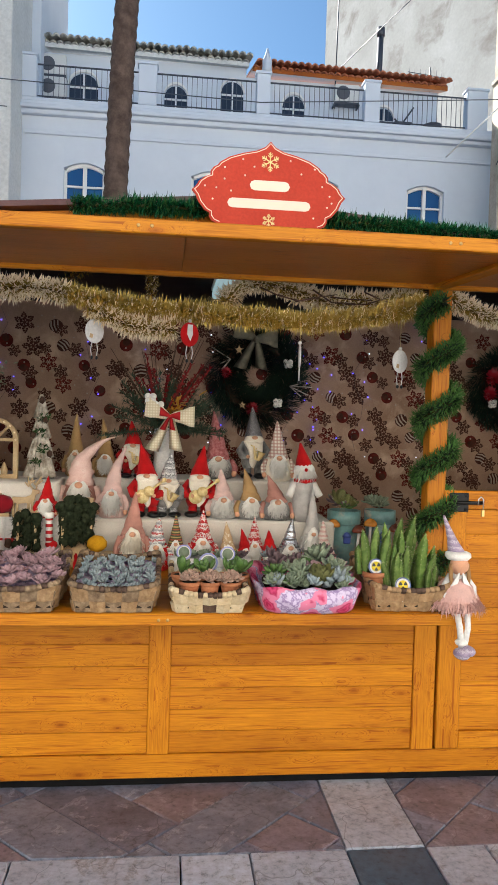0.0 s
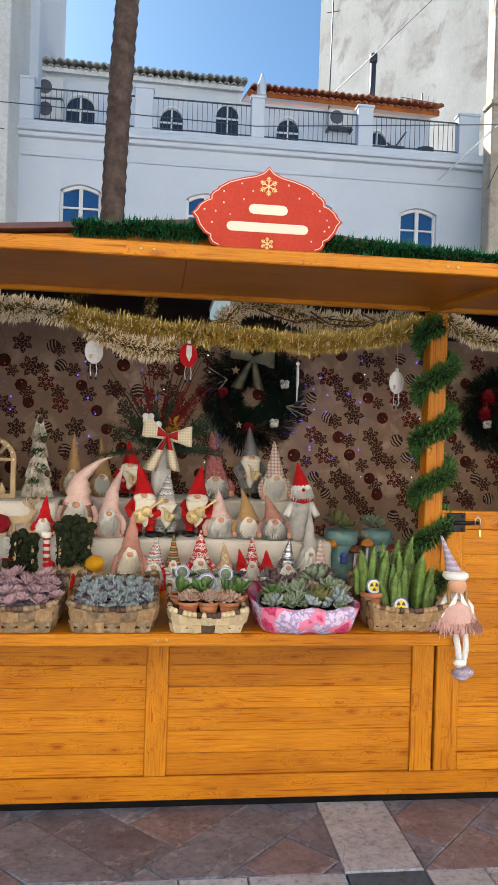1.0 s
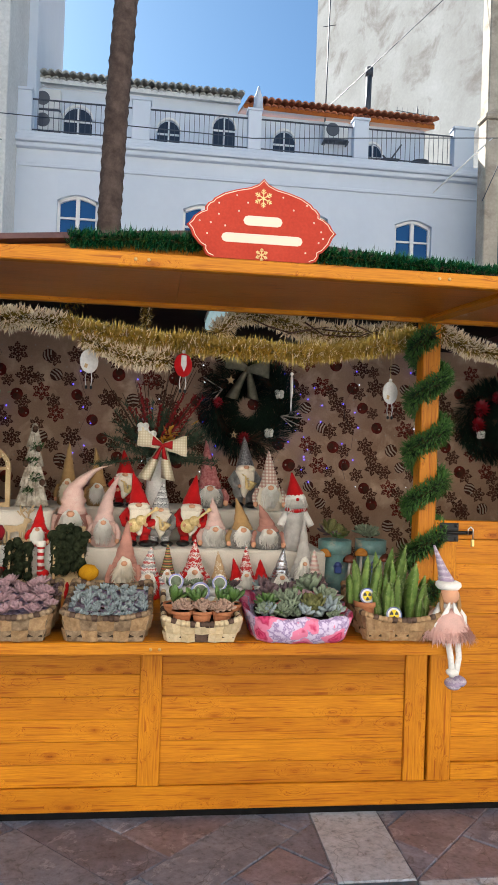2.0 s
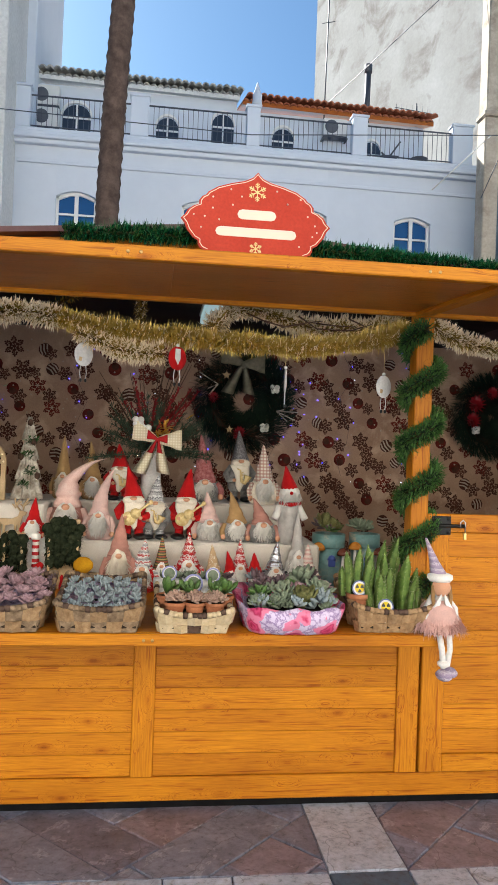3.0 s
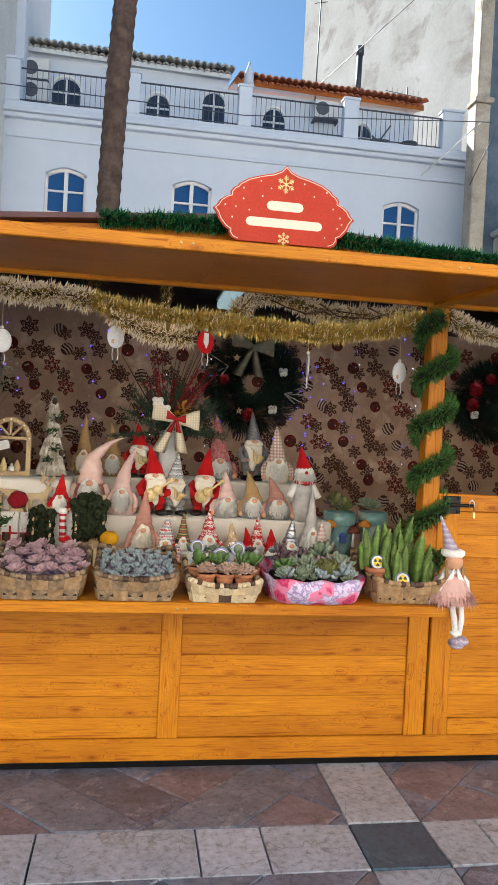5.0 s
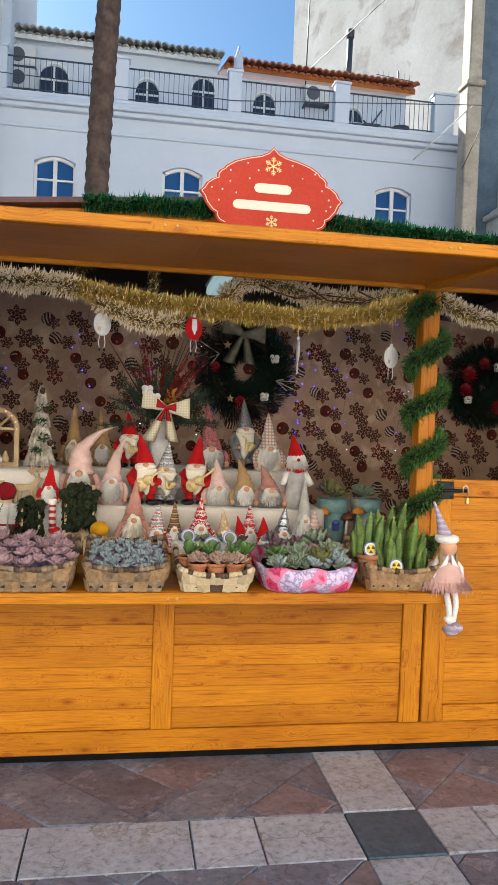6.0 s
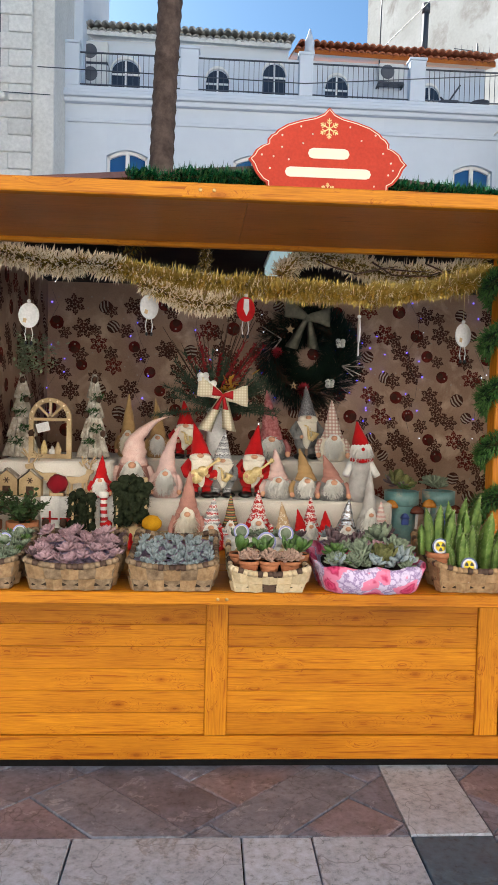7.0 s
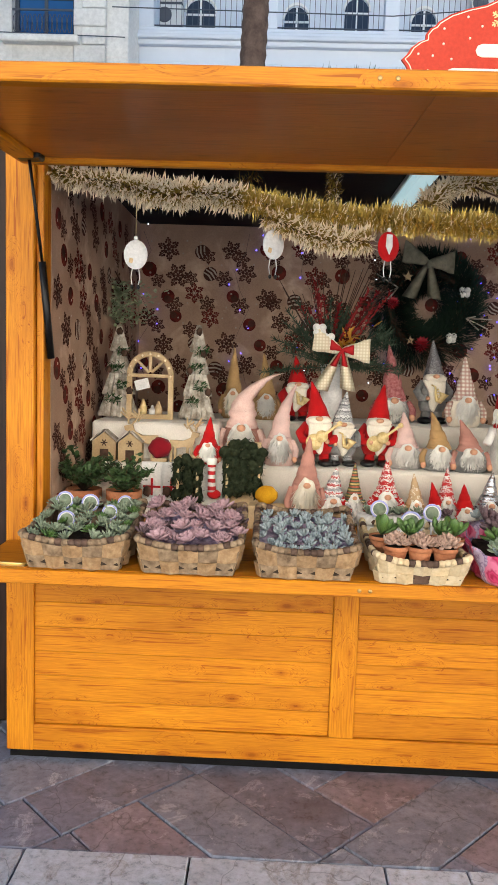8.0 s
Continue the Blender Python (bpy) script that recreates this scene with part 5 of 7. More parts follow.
def gnome(label, x, y, z, h, w, body, beard, hat, hat_f=0.6, lean=0.0, curl=0.0, seed=1, rz=0.0, quilt=0.0):
    """Round plush body, tufted beard under a nose, and a soft pointed hat pulled down to the nose."""
    s = Shape()
    bh = h * (1 - hat_f * 0.88)
    s.lathe([(0.34 * w, 0), (0.47 * w, 0.08 * bh), (0.53 * w, 0.32 * bh), (0.49 * w, 0.62 * bh), (0.36 * w, 0.9 * bh), (0.26 * w, 1.04 * bh)], 18, squash=0.85)
    fluff(s, 420, (0, 0, 0.42 * bh), 0.5 * w, 0.43 * w, 0.5 * bh, 0.12 * w, seed + 50, 0.003)
    s.k = 2
    for sx in (-1, 1):
        s.tube([(sx * 0.4 * w, -0.1 * w, 0.78 * bh), (sx * 0.52 * w, -0.2 * w, 0.5 * bh), (sx * 0.5 * w, -0.3 * w, 0.3 * bh)], [0.09 * w, 0.1 * w, 0.09 * w], 8)
    s.k = 3
    for sx in (-1, 1):
        s.ball((sx * 0.49 * w, -0.33 * w, 0.24 * bh), 0.085 * w, 0.07 * w, 0.1 * w, n=8, r=6)
    s.k = 1
    s.ball((0, -0.33 * w, 0.62 * bh), 0.27 * w, 0.17 * w, 0.38 * bh, 14, 10, 0.25, seed)
    fluff(s, 560, (0, -0.33 * w, 0.62 * bh), 0.27 * w, 0.17 * w, 0.36 * bh, 0.24 * bh, seed, 0.0028, 1.5, -1.2, 0.6)
    s.k = 2
    z0, H = 0.84 * bh, h - 0.84 * bh
    rows = []
    for i in range(41):
        u = i / 40
        r = w * (0.29 * (1 - u) + 0.05 * math.sqrt(max(1 - u, 0)) + 0.014) * (1 + quilt * 0.09 * abs(math.sin(u * 22))) * (1 + 0.045 * math.sin(u * 21 + seed) + 0.03 * math.sin(u * 47 + 2 * seed))
        c = max(0, u - 0.4)
        dx = lean * w * u ** 1.6 + curl * c ** 1.15 * h
        dz = -abs(curl) * max(0, u - 0.55) ** 2 * h * 1.0
        rows.append([(dx + r * (1 + 0.05 * noise.noise(Vector((j * 0.9, u * 7, seed)))) * math.cos(0.3927 * j), 0.9 * r * math.sin(0.3927 * j) - 0.05 * w * (1 - u), z0 + H * u + dz) for j in range(16)])
    rows.append([(sum(p[0] for p in rows[-1]) / 16, sum(p[1] for p in rows[-1]) / 16, rows[-1][0][2] + 0.012 * w) for _ in range(16)])
    s.rings(rows)
    hem = [(0.34 * w * math.cos(6.2832 * j / 20), -0.05 * w + 0.32 * w * math.sin(6.2832 * j / 20), z0 + 0.02 * w) for j in range(21)]
    s.tube(hem, 0.035 * w, 6)
    s.k = 3
    s.ball((0, -0.47 * w, 0.86 * bh), 0.105 * w, 0.09 * w, 0.085 * w, n=10, r=7)
    ob = new("gnome_doll", s.mesh("gnome_doll", [body, beard, hat, skin]))
    ob.matrix_world = pose(x, y, z, 0, 0, rz)
    return tagged(ob, label, "gnome doll", "gnome dolls on the display steps")


def musician(label, x, y, z, h, w, coat, legs, hat, horn=False, seed=1, rz=0.0, lean=-0.1):
    """Standing figure: boots, short coat, broad cream beard ending in a wavy point, gilded instrument."""
    s = Shape()
    s.k = 4
    for sx in (-1, 1):
        s.ball((sx * 0.27 * w, -0.16 * w, 0.04 * h), 0.25 * w, 0.34 * w, 0.045 * h, 12, 8)
    s.k = 5
    for sx in (-1, 1):
        s.tube([(sx * 0.22 * w, 0, 0.05 * h), (sx * 0.2 * w, 0, 0.24 * h)], 0.16 * w, 10)
    s.k = 0
    s.lathe([(0.4 * w, 0.15 * h), (0.48 * w, 0.22 * h), (0.46 * w, 0.38 * h), (0.36 * w, 0.52 * h), (0.24 * w, 0.58 * h)], 16, squash=0.75)
    for sx in (-1, 1):
        s.tube([(sx * 0.34 * w, 0, 0.5 * h), (sx * 0.55 * w, -0.1 * w, 0.38 * h), (sx * 0.46 * w, -0.32 * w, 0.31 * h), (sx * 0.3 * w, -0.44 * w, 0.31 * h)], [0.12 * w, 0.15 * w, 0.13 * w, 0.1 * w], 9)
    s.k = 1
    s.ball((0, -0.14 * w, 0.535 * h), 0.39 * w, 0.32 * w, 0.092 * h, 16, 10, 0.06, seed)
    for sx in (-1, 1):
        s.ball((sx * 0.17 * w, -0.4 * w, 0.545 * h), 0.2 * w, 0.09 * w, 0.042 * h, 12, 8)
    rows = []
    for i in range(10):
        u = i / 9
        half = w * (0.36 * (1 - u) ** 0.75 + 0.035)
        cx, cz = 0.05 * w * math.sin(u * 7 + seed), (0.52 - 0.37 * u) * h
        rows.append([(cx + half * math.cos(6.2832 * j / 12), -0.38 * w - 0.02 * w * math.sin(5 * u) + 0.075 * w * math.sin(6.2832 * j / 12), cz) for j in range(12)])
    s.rings(rows)
    s.k = 6
    if horn:
        s.tube([(-0.16 * w, -0.5 * w, 0.47 * h), (-0.03 * w, -0.52 * w, 0.45 * h), (0.0, -0.53 * w, 0.36 * h), (0.04 * w, -0.53 * w, 0.29 * h), (0.14 * w, -0.54 * w, 0.275 * h), (0.22 * w, -0.55 * w, 0.32 * h), (0.27 * w, -0.56 * w, 0.375 * h)], [0.025 * w, 0.035 * w, 0.05 * w, 0.075 * w, 0.09 * w, 0.1 * w, 0.17 * w], 10)
        for k in range(4):
            s.ball((0.06 * w, -0.58 * w, (0.42 - 0.035 * k) * h), 0.032 * w, n=6, r=5)
    else:
        m = pose(-0.1 * w, -0.5 * w, 0.31 * h, 0, 52, 0)
        s.lathe([(0.24 * w, 0), (0.25 * w, 0.02 * w), (0.24 * w, 0.05 * w)], 18, m=m @ pose(0, 0, -0.02 * h, 90))
        s.lathe([(0.18 * w, 0), (0.19 * w, 0.02 * w), (0.18 * w, 0.055 * w)], 16, m=m @ pose(0, -0.002, 0.24 * w, 90))
        s.box(-0.04 * w, 0.04 * w, -0.07 * w, -0.02 * w, 0.2 * w, 0.86 * w, 0.004, m=m)
        s.box(-0.075 * w, 0.075 * w, -0.07 * w, -0.02 * w, 0.82 * w, 0.98 * w, 0.006, m=m)
    s.k = 2
    rows = []
    z0, H = 0.57 * h, 0.43 * h
    for i in range(15):
        u = i / 14
        r = w * (0.37 * (1 - u) ** 0.95 + 0.02) * (1 + 0.035 * math.sin(19 * u + seed))
        rows.append([(lean * w * u ** 1.5 + r * math.cos(0.4488 * j), 0.85 * r * math.sin(0.4488 * j) - 0.06 * w * (1 - u), z0 + H * u - 0.03 * h * (1 - u) * abs(math.cos(0.4488 * j))) for j in range(14)])
    s.rings(rows)
    s.k = 3
    s.ball((0, -0.47 * w, 0.572 * h), 0.12 * w, 0.09 * w, 0.075 * w, n=10, r=7)
    for sx in (-1, 1):
        s.ball((sx * 0.26 * w, -0.52 * w, 0.31 * h), 0.075 * w, n=8, r=6)
    ob = new("gnome_doll", s.mesh("gnome_doll", [coat, fur_cream, hat, skin, boot_black, legs, gold_card]))
    ob.matrix_world = pose(x, y, z, 0, 0, rz)
    return tagged(ob, label, "gnome doll", "gnome dolls on the display steps")


L1, L2 = 1.15, 1.335
musician("bearded gnome doll in red hat playing a gilded guitar", -0.027, 0.70, L1, 0.40, 0.155, felt_red, felt_red, felt_red, seed=1, lean=-0.25)
musician("bearded gnome doll in grey nordic hat with gilded horn", 0.09, 0.72, L1, 0.355, 0.145, fur_grey, knit_grey, knit_grey, True, 2, lean=0.1)
musician("bearded gnome doll in red hat holding a gilded banjo", 0.262, 0.74, L1, 0.395, 0.155, felt_red, felt_red, felt_red, seed=3, lean=0.15)
musician("bearded gnome doll in red velvet hat on the upper step", -0.12, 1.05, L2, 0.335, 0.15, felt_red, felt_red, felt_red, True, 4)
musician("bearded gnome doll in dark glittery hat with gilded horn", 0.61, 1.18, L2, 0.445, 0.155, fur_grey, fur_grey, glitter_dark, True, 5, lean=-0.08)
gnome("pale plush gnome doll in a blush felt hat", 0.392, 0.70, L1, 0.27, 0.165, fur_silver, fur_white, felt_pink, 0.62, -0.1, seed=11)
gnome("grey plush gnome doll in a tan felt hat", 0.545, 0.68, L1, 0.275, 0.16, fur_grey, fur_white, felt_tan, 0.62, -0.25, seed=12)
gnome("dark grey plush gnome doll in a peach hat", 0.685, 0.66, L1, 0.245, 0.17, fur_grey, fur_white, felt_peach, 0.58, -0.3, seed=13)
gnome("tall pink plush gnome doll with long white beard", -0.21, 0.66, L1 - 0.005, 0.40, 0.15, felt_pink, fur_white, felt_pink, 0.68, 0.3, 0.12, seed=14)
gnome("large quilted pink gnome doll with curling hat", -0.395, 0.80, L1, 0.50, 0.21, felt_peach, fur_white, spotted("quilted_pink", ((0.74, 0.48, 0.42), (0.84, 0.6, 0.53)), [(0.55, 0.3, 0.26), (0.84, 0.62, 0.55)], 26.0, 0.3), 0.70, 0.1, 0.66, seed=15, quilt=1.0)
gnome("gnome doll in a slim tan hat behind others", -0.455, 1.06, L2, 0.37, 0.13, felt_tan, fur_cream, felt_tan, 0.66, 0.0, seed=16)
gnome("gnome doll in tan hat with white beard", -0.28, 1.05, L2, 0.345, 0.14, felt_tan, fur_white, felt_tan, 0.68, -0.15, seed=17)
gnome("gnome doll in a rose knitted hat, white beard", 0.385, 1.12, L2, 0.41, 0.2, fur_grey, fur_white, felt_rose, 0.74, -0.15, seed=18)
gnome("cream plush gnome doll in a plaid pointed hat", 0.74, 1.02, L2, 0.36, 0.175, fur_cream, fur_white, plaid_cream, 0.62, -0.05, seed=19)
sd = Shape()
sd.lathe([(0.045, 0), (0.06, 0.05), (0.06, 0.16), (0.045, 0.23)], 14)
sd.k = 1
sd.ball((0, -0.005, 0.275), 0.06, 0.055, 0.055)
hair(sd, 260, (0, -0.01, 0.27), 0.06, 0.055, 0.05, 0.035, 3, 1.0, 0.0026)
for q in (-1, 1):
    sd.tube([(q * 0.05, 0, 0.21), (q * 0.085, -0.03, 0.14)], 0.02, 8)
sd.k = 2
sd.lathe([(0.05, 0.30), (0.042, 0.33), (0.022, 0.38), (0.005, 0.43)], 14, lean=lambda h: (-0.2 * max(0, h - 0.3), 0))
sd.k = 3
sd.tube([(-0.055, -0.02, 0.228), (0, -0.062, 0.222), (0.055, -0.02, 0.228)], 0.012, 6)
sd.ball((0, -0.06, 0.285), 0.01, n=8, r=5)
ob = new("plush_doll", sd.mesh("plush_doll", [fur_silver, fur_white, felt_red, felt_red]))
ob.matrix_world = pose(0.83, 0.62, L1)
tagged(ob, "grey and white plush winter doll in red hat", "doll")
# front row
gnome("peach gnome doll with braids and a knitted scarf", -0.085, 0.46, CT, 0.40, 0.159, felt_peach, fur_cream, felt_peach, 0.5, 0.05, seed=21)
gnome("small gnome doll in a red and white nordic hat", 0.035, 0.46, CT, 0.27, 0.152, felt_red, fur_white, knit_nordic, 0.52, 0.1, seed=22)
gnome("small gnome doll in an olive striped hat", 0.135, 0.50, CT, 0.285, 0.104, knit_olive, fur_white, knit_olive, 0.52, 0.0, seed=23)
gnome("small gnome doll in a red knitted nordic hat", 0.275, 0.48, CT, 0.31, 0.152, felt_red, fur_white, knit_red, 0.5, 0.0, seed=24)
gnome("small gnome doll in a spotted beige hat", 0.408, 0.48, CT, 0.25, 0.110, felt_tan, fur_white, beige_dot, 0.52, -0.1, seed=25)
gnome("small gnome doll in a bright red hat", 0.50, 0.48, CT, 0.215, 0.104, felt_red, fur_white, felt_red, 0.52, -0.2, seed=26)
gnome("small gnome doll in red hat with nordic pattern", 0.55, 0.50, CT, 0.28, 0.116, felt_red, fur_white, knit_red, 0.52, 0.0, seed=27)
gnome("small round gnome doll in a plain red hat", 0.63, 0.48, CT, 0.21, 0.122, felt_red, fur_white, felt_red, 0.52, -0.05, seed=28)
gnome("small gnome doll in a shiny silver hat", 0.735, 0.48, CT, 0.27, 0.140, fur_grey, fur_white, glitter_silver, 0.52, 0.1, seed=29)
gnome("small gnome doll in a pink striped hat", 0.918, 0.49, CT, 0.265, 0.116, knit_pink, fur_white, knit_pink, 0.52, 0.0, seed=30)
gnome("little gnome doll in red felt hat with white beard", -0.535, 0.54, L1 + 0.01, 0.215, 0.11, felt_red, fur_white, felt_red, 0.58, 0.05, seed=31)
gnome("slim silver-grey plush gnome doll in a pale glittery hat", 0.865, 0.53, CT, 0.43, 0.125, fur_silver, fur_white, fur_silver, 0.55, 0.0, seed=33)
yl = Shape().ball((0, 0, 0.09), 0.042, 0.04, 0.042, 14, 10, 0.1)
ob = new("plush_toy", yl.mesh("plush_toy", surface("yellow_plush", (0.6, 0.27, 0.01), (0.85, 0.45, 0.02), 20, 200, 0.9, 0.5)))
ob.matrix_world = pose(-0.262, 0.40, CT + 0.052, 0, 0, 0) @ Matrix.Diagonal((1.2, 1, 1, 1))
tagged(ob, "small plain yellow plush toy behind a basket", "toy")
tagged(part("crate", Shape().box(-0.34, -0.18, 0.34, 0.44, CT, CT + 0.10, 0.004), ply), "small plywood crate behind the baskets", "crate")
# doll seated on the edge of the counter
dl = Shape()
dl.lathe([(0.032, 0.06), (0.045, 0.10), (0.03, 0.17)], 12)
dl.tube([(-0.02, -0.05, 0.06), (-0.01, -0.085, -0.05), (0.0, -0.085, -0.13)], 0.014, 8)
dl.tube([(0.03, -0.05, 0.06), (0.025, -0.085, -0.05), (0.014, -0.085, -0.12)], 0.013, 8)
for q in (-1, 1):
    dl.tube([(q * 0.03, -0.01, 0.16), (q * 0.065, -0.03, 0.11), (q * 0.06, -0.05, 0.06)], 0.014, 7)
    dl.plate([(q * 0.005, 0.185), (q * 0.055, 0.10), (q * 0.075, 0.075), (q * 0.045, 0.06), (q * 0.01, 0.14)], -0.055, -0.047)
dl.k = 1
dl.lathe([(0.03, 0.15), (0.07, 0.12), (0.096, 0.06), (0.09, 0.012)], 16)
rg = random.Random(8)
for i in range(2600):
    a, u = rg.uniform(0, 6.28), rg.random()
    r = 0.035 + 0.068 * u
    dl.blade((r * math.cos(a), r * math.sin(a), 0.15 - 0.11 * u), (math.cos(a) * 0.55 + rg.uniform(-0.6, 0.6), math.sin(a) * 0.5 + rg.uniform(-0.4, 0.4), -1), rg.uniform(0.03, 0.06), 0.0026, rg.uniform(-0.6, 0.6))
dl.k = 2
dl.ball((0, -0.03, 0.203), 0.041, 0.036, 0.04)
dl.k = 3
dl.lathe([(0.042, 0.225), (0.034, 0.265), (0.021, 0.31), (0.012, 0.36), (0.005, 0.41)], 14, lean=lambda h: (-0.4 * max(0, h - 0.25), 0))
dl.k = 4
dl.lathe([(0.044, 0.226), (0.055, 0.238), (0.053, 0.254), (0.04, 0.26)], 16, at=(0, -0.012, 0))
dl.k = 5
for q in (-1, 1):
    dl.tube([(q * 0.034, -0.03, 0.21), (q * 0.04, -0.04, 0.16), (q * 0.035, -0.045, 0.12)], [0.01, 0.009, 0.006], 7)
dl.k = 6
dl.ball((-0.006, -0.105, -0.15), 0.034, 0.045, 0.024)
dl.ball((0.022, -0.10, -0.14), 0.03, 0.04, 0.022)
dl.k = 4
dl.ball((-0.002, -0.085, -0.108), 0.027, 0.027, 0.016)
ob = new("sitting_doll", dl.mesh("sitting_doll", [card_white, felt("pink_tulle", (0.9, 0.56, 0.5)), skin, lilac_knit, fur_white, felt("brown_hair", (0.46, 0.26, 0.11)), lilac_knit]))
ob.matrix_world = pose(1.318, -0.36, CT - 0.002)
tagged(ob, "cloth doll in pink tulle skirt sitting on the counter edge", "doll")


# ---- wooden ornaments on the left of the steps ----
def slatted_tree(x, y, z, h, w, seed):
    t = thing("wooden_tree", (x, y, z), "whitewashed slatted wooden tree ornament with green sprigs", "tree ornament", "wooden trees")
    rg = random.Random(seed)
    for k in range(4):
        z0, z1 = h * (0.02 + 0.235 * k), h * (0.34 + 0.22 * k)
        r0, r1 = w * (0.54 - 0.095 * k), w * (0.27 - 0.085 * k)
        s = Shape()
        rows = []
        for u in (0, 0.5, 1):
            r = r0 + (max(r1, 0.01) - r0) * u
            rows.append([(r * (1 + 0.13 * math.cos(14 * a * 0.1122) + 0.22 * noise.noise(Vector((a * 0.4, k, seed)))) * math.cos(a * 0.1122), 0.7 * r * (1 + 0.1 * math.cos(14 * a * 0.1122)) * math.sin(a * 0.1122), z0 + (z1 - z0) * u + (0.006 * math.sin(a * 2.1) if u == 0 else 0)) for a in range(56)])
        s.rings(rows, False)
        part("tier", s, whitewash, t)
    g = Shape()
    for cx, cz in ((0.3, 0.72), (-0.1, 0.55), (0.25, 0.36), (-0.2, 0.2)):
        for _ in range(40):
            a = rg.uniform(-0.6, 0.6)
            p = (cx * w * 0.5 + rg.uniform(-0.3, 0.3) * w * 0.6, -0.36 * w * (1.1 - cz), cz * h + rg.uniform(-0.015, 0.015))
            g.blade(p, (rg.uniform(-1, 1), -0.6, rg.uniform(-0.5, 0.7)), 0.034, 0.0036)
    tagged(part("greenery", g, needle_green, t), kind="stuff")
    for cx, cz in ((0.42, 0.7), (-0.4, 0.52), (0.45, 0.3), (0.1, 0.93)):
        part("cone", Shape().ball((cx * w * (1.15 - cz), -0.42 * w * (1.15 - cz), cz * h), 0.016, 0.014, 0.018, 10, 8, 0.5, seed), twig, t)


slatted_tree(-1.02, 0.86, L2, 0.46, 0.17, 1)
slatted_tree(-0.625, 0.86, L2, 0.47, 0.15, 2)
tagged(part("display_box", Shape().box(-1.1, -0.5, 0.64, 0.948, 1.152, 1.333, 0.01), white_cloth), "cloth-covered box raising the wooden ornaments", "display riser")
fw = thing("arched_window_ornament", (-0.855, 0.82, L2), "pale wooden arched window ornament with tiny lights", "ornament")
f = Shape()
outer = [(0.115 * math.cos(math.pi * i / 16), 0.215 + 0.118 * math.sin(math.pi * i / 16)) for i in range(17)]
inn = [(0.09 * math.cos(math.pi * i / 16), 0.215 + 0.093 * math.sin(math.pi * i / 16)) for i in range(17)]
for i in range(16):
    f.plate([outer[i], outer[i + 1], inn[i + 1], inn[i]], -0.015, 0.015)
f.box(-0.115, -0.09, -0.015, 0.015, 0, 0.215).box(0.09, 0.115, -0.015, 0.015, 0, 0.215).box(-0.09, 0.09, -0.014, 0.014, 0, 0.025)
part("frame", f, ply, fw)
part("transom", Shape().box(-0.09, 0.09, -0.012, 0.012, 0.206, 0.222), ply, fw)
for a in (45, 90, 135):
    part("spoke", Shape().box(-0.006, 0.006, -0.01, 0.01, 0.01, 0.09, m=pose(0, 0, 0.222, 0, 90 - a, 0)), ply, fw)
for i in range(9):
    a = math.pi * i / 8
    part("tiny_bulb", Shape().ball((0.103 * math.cos(a), -0.018, 0.215 + 0.105 * math.sin(a)), 0.006, n=8, r=5), plain("warm_bulb", (1.0, 0.85, 0.6), 0.4, 0, 0.0), fw)
part("card", Shape().box(-0.03, 0.04, -0.006, -0.002, 0.15, 0.2, m=pose(0, 0, 0, 0, -15, 0)), card_white, fw)
for dx, hh in ((-0.03, 0.1), (0.015, 0.07), (0.045, 0.09)):
    part("figure", Shape().lathe([(0.018, 0.025), (0.02, 0.05), (0.012, hh - 0.02), (0.004, hh)], 10, at=(dx, -0.02, 0)), (gold_card, card_white, ply)[int(dx > 0) + int(dx > 0.04)], fw)


def reindeer(x, y, z, h, mirror):
    r = thing("wooden_reindeer", (x, y, z), "pale plywood cut-out reindeer with antlers", "reindeer ornament", "wooden reindeer")
    q = -1 if mirror else 1
    body = [(-0.3, 0.40), (-0.28, 0.5), (0.0, 0.49), (0.16, 0.56), (0.2, 0.7), (0.36, 0.66), (0.34, 0.58), (0.27, 0.56), (0.24, 0.42), (0.16, 0.34), (0, 0.36), (-0.15, 0.32)]
    if mirror:
        body = body[::-1]
    part("body", Shape().plate([(q * a * h, b * h) for a, b in body], -0.008, 0.008), ply, r)
    for lx in (-0.26, -0.17, 0.1, 0.19):
        part("leg", Shape().box(q * lx * h - 0.006, q * lx * h + 0.006, -0.006, 0.006, 0, 0.38 * h), ply, r)
    for d in (-0.02, 0.06):
        an = Shape().tube([(q * (0.22 + d) * h, 0, 0.7 * h), (q * (0.14 + d * 2.5) * h, 0, 0.84 * h), (q * (0.16 + d * 4) * h, 0, 1.0 * h)], 0.005, 5)
        for zz, dx in ((0.8, -0.09), (0.9, 0.09), (0.86, 0.13)):
            an.tube([(q * (0.15 + d * 2.5) * h, 0, (zz - 0.05) * h), (q * (0.15 + d * 2.5 + dx) * h, 0, (zz + 0.06) * h)], 0.004, 5)
        part("antler", an, ply, r)


reindeer(-0.66, 0.60, L1, 0.215, False)
reindeer(-0.85, 0.61, L1, 0.25, True)
ht = Shape().ball((0, 0, 0.05), 0.052, 0.03, 0.048, 12, 8, 0.25, 3)
ob = new("felt_heart", ht.mesh("felt_heart", felt("dark_red_felt", (0.3, 0.01, 0.02))))
ob.matrix_world = pose(-0.765, 0.575, L1 + 0.02)
tagged(ob, "dark red felt heart between wooden reindeer", "ornament")
tagged(part("heart_base", Shape().box(-0.80, -0.73, 0.56, 0.60, L1 + 0.001, L1 + 0.024, 0.003), ply), "small plywood ornament base", "ornament base")


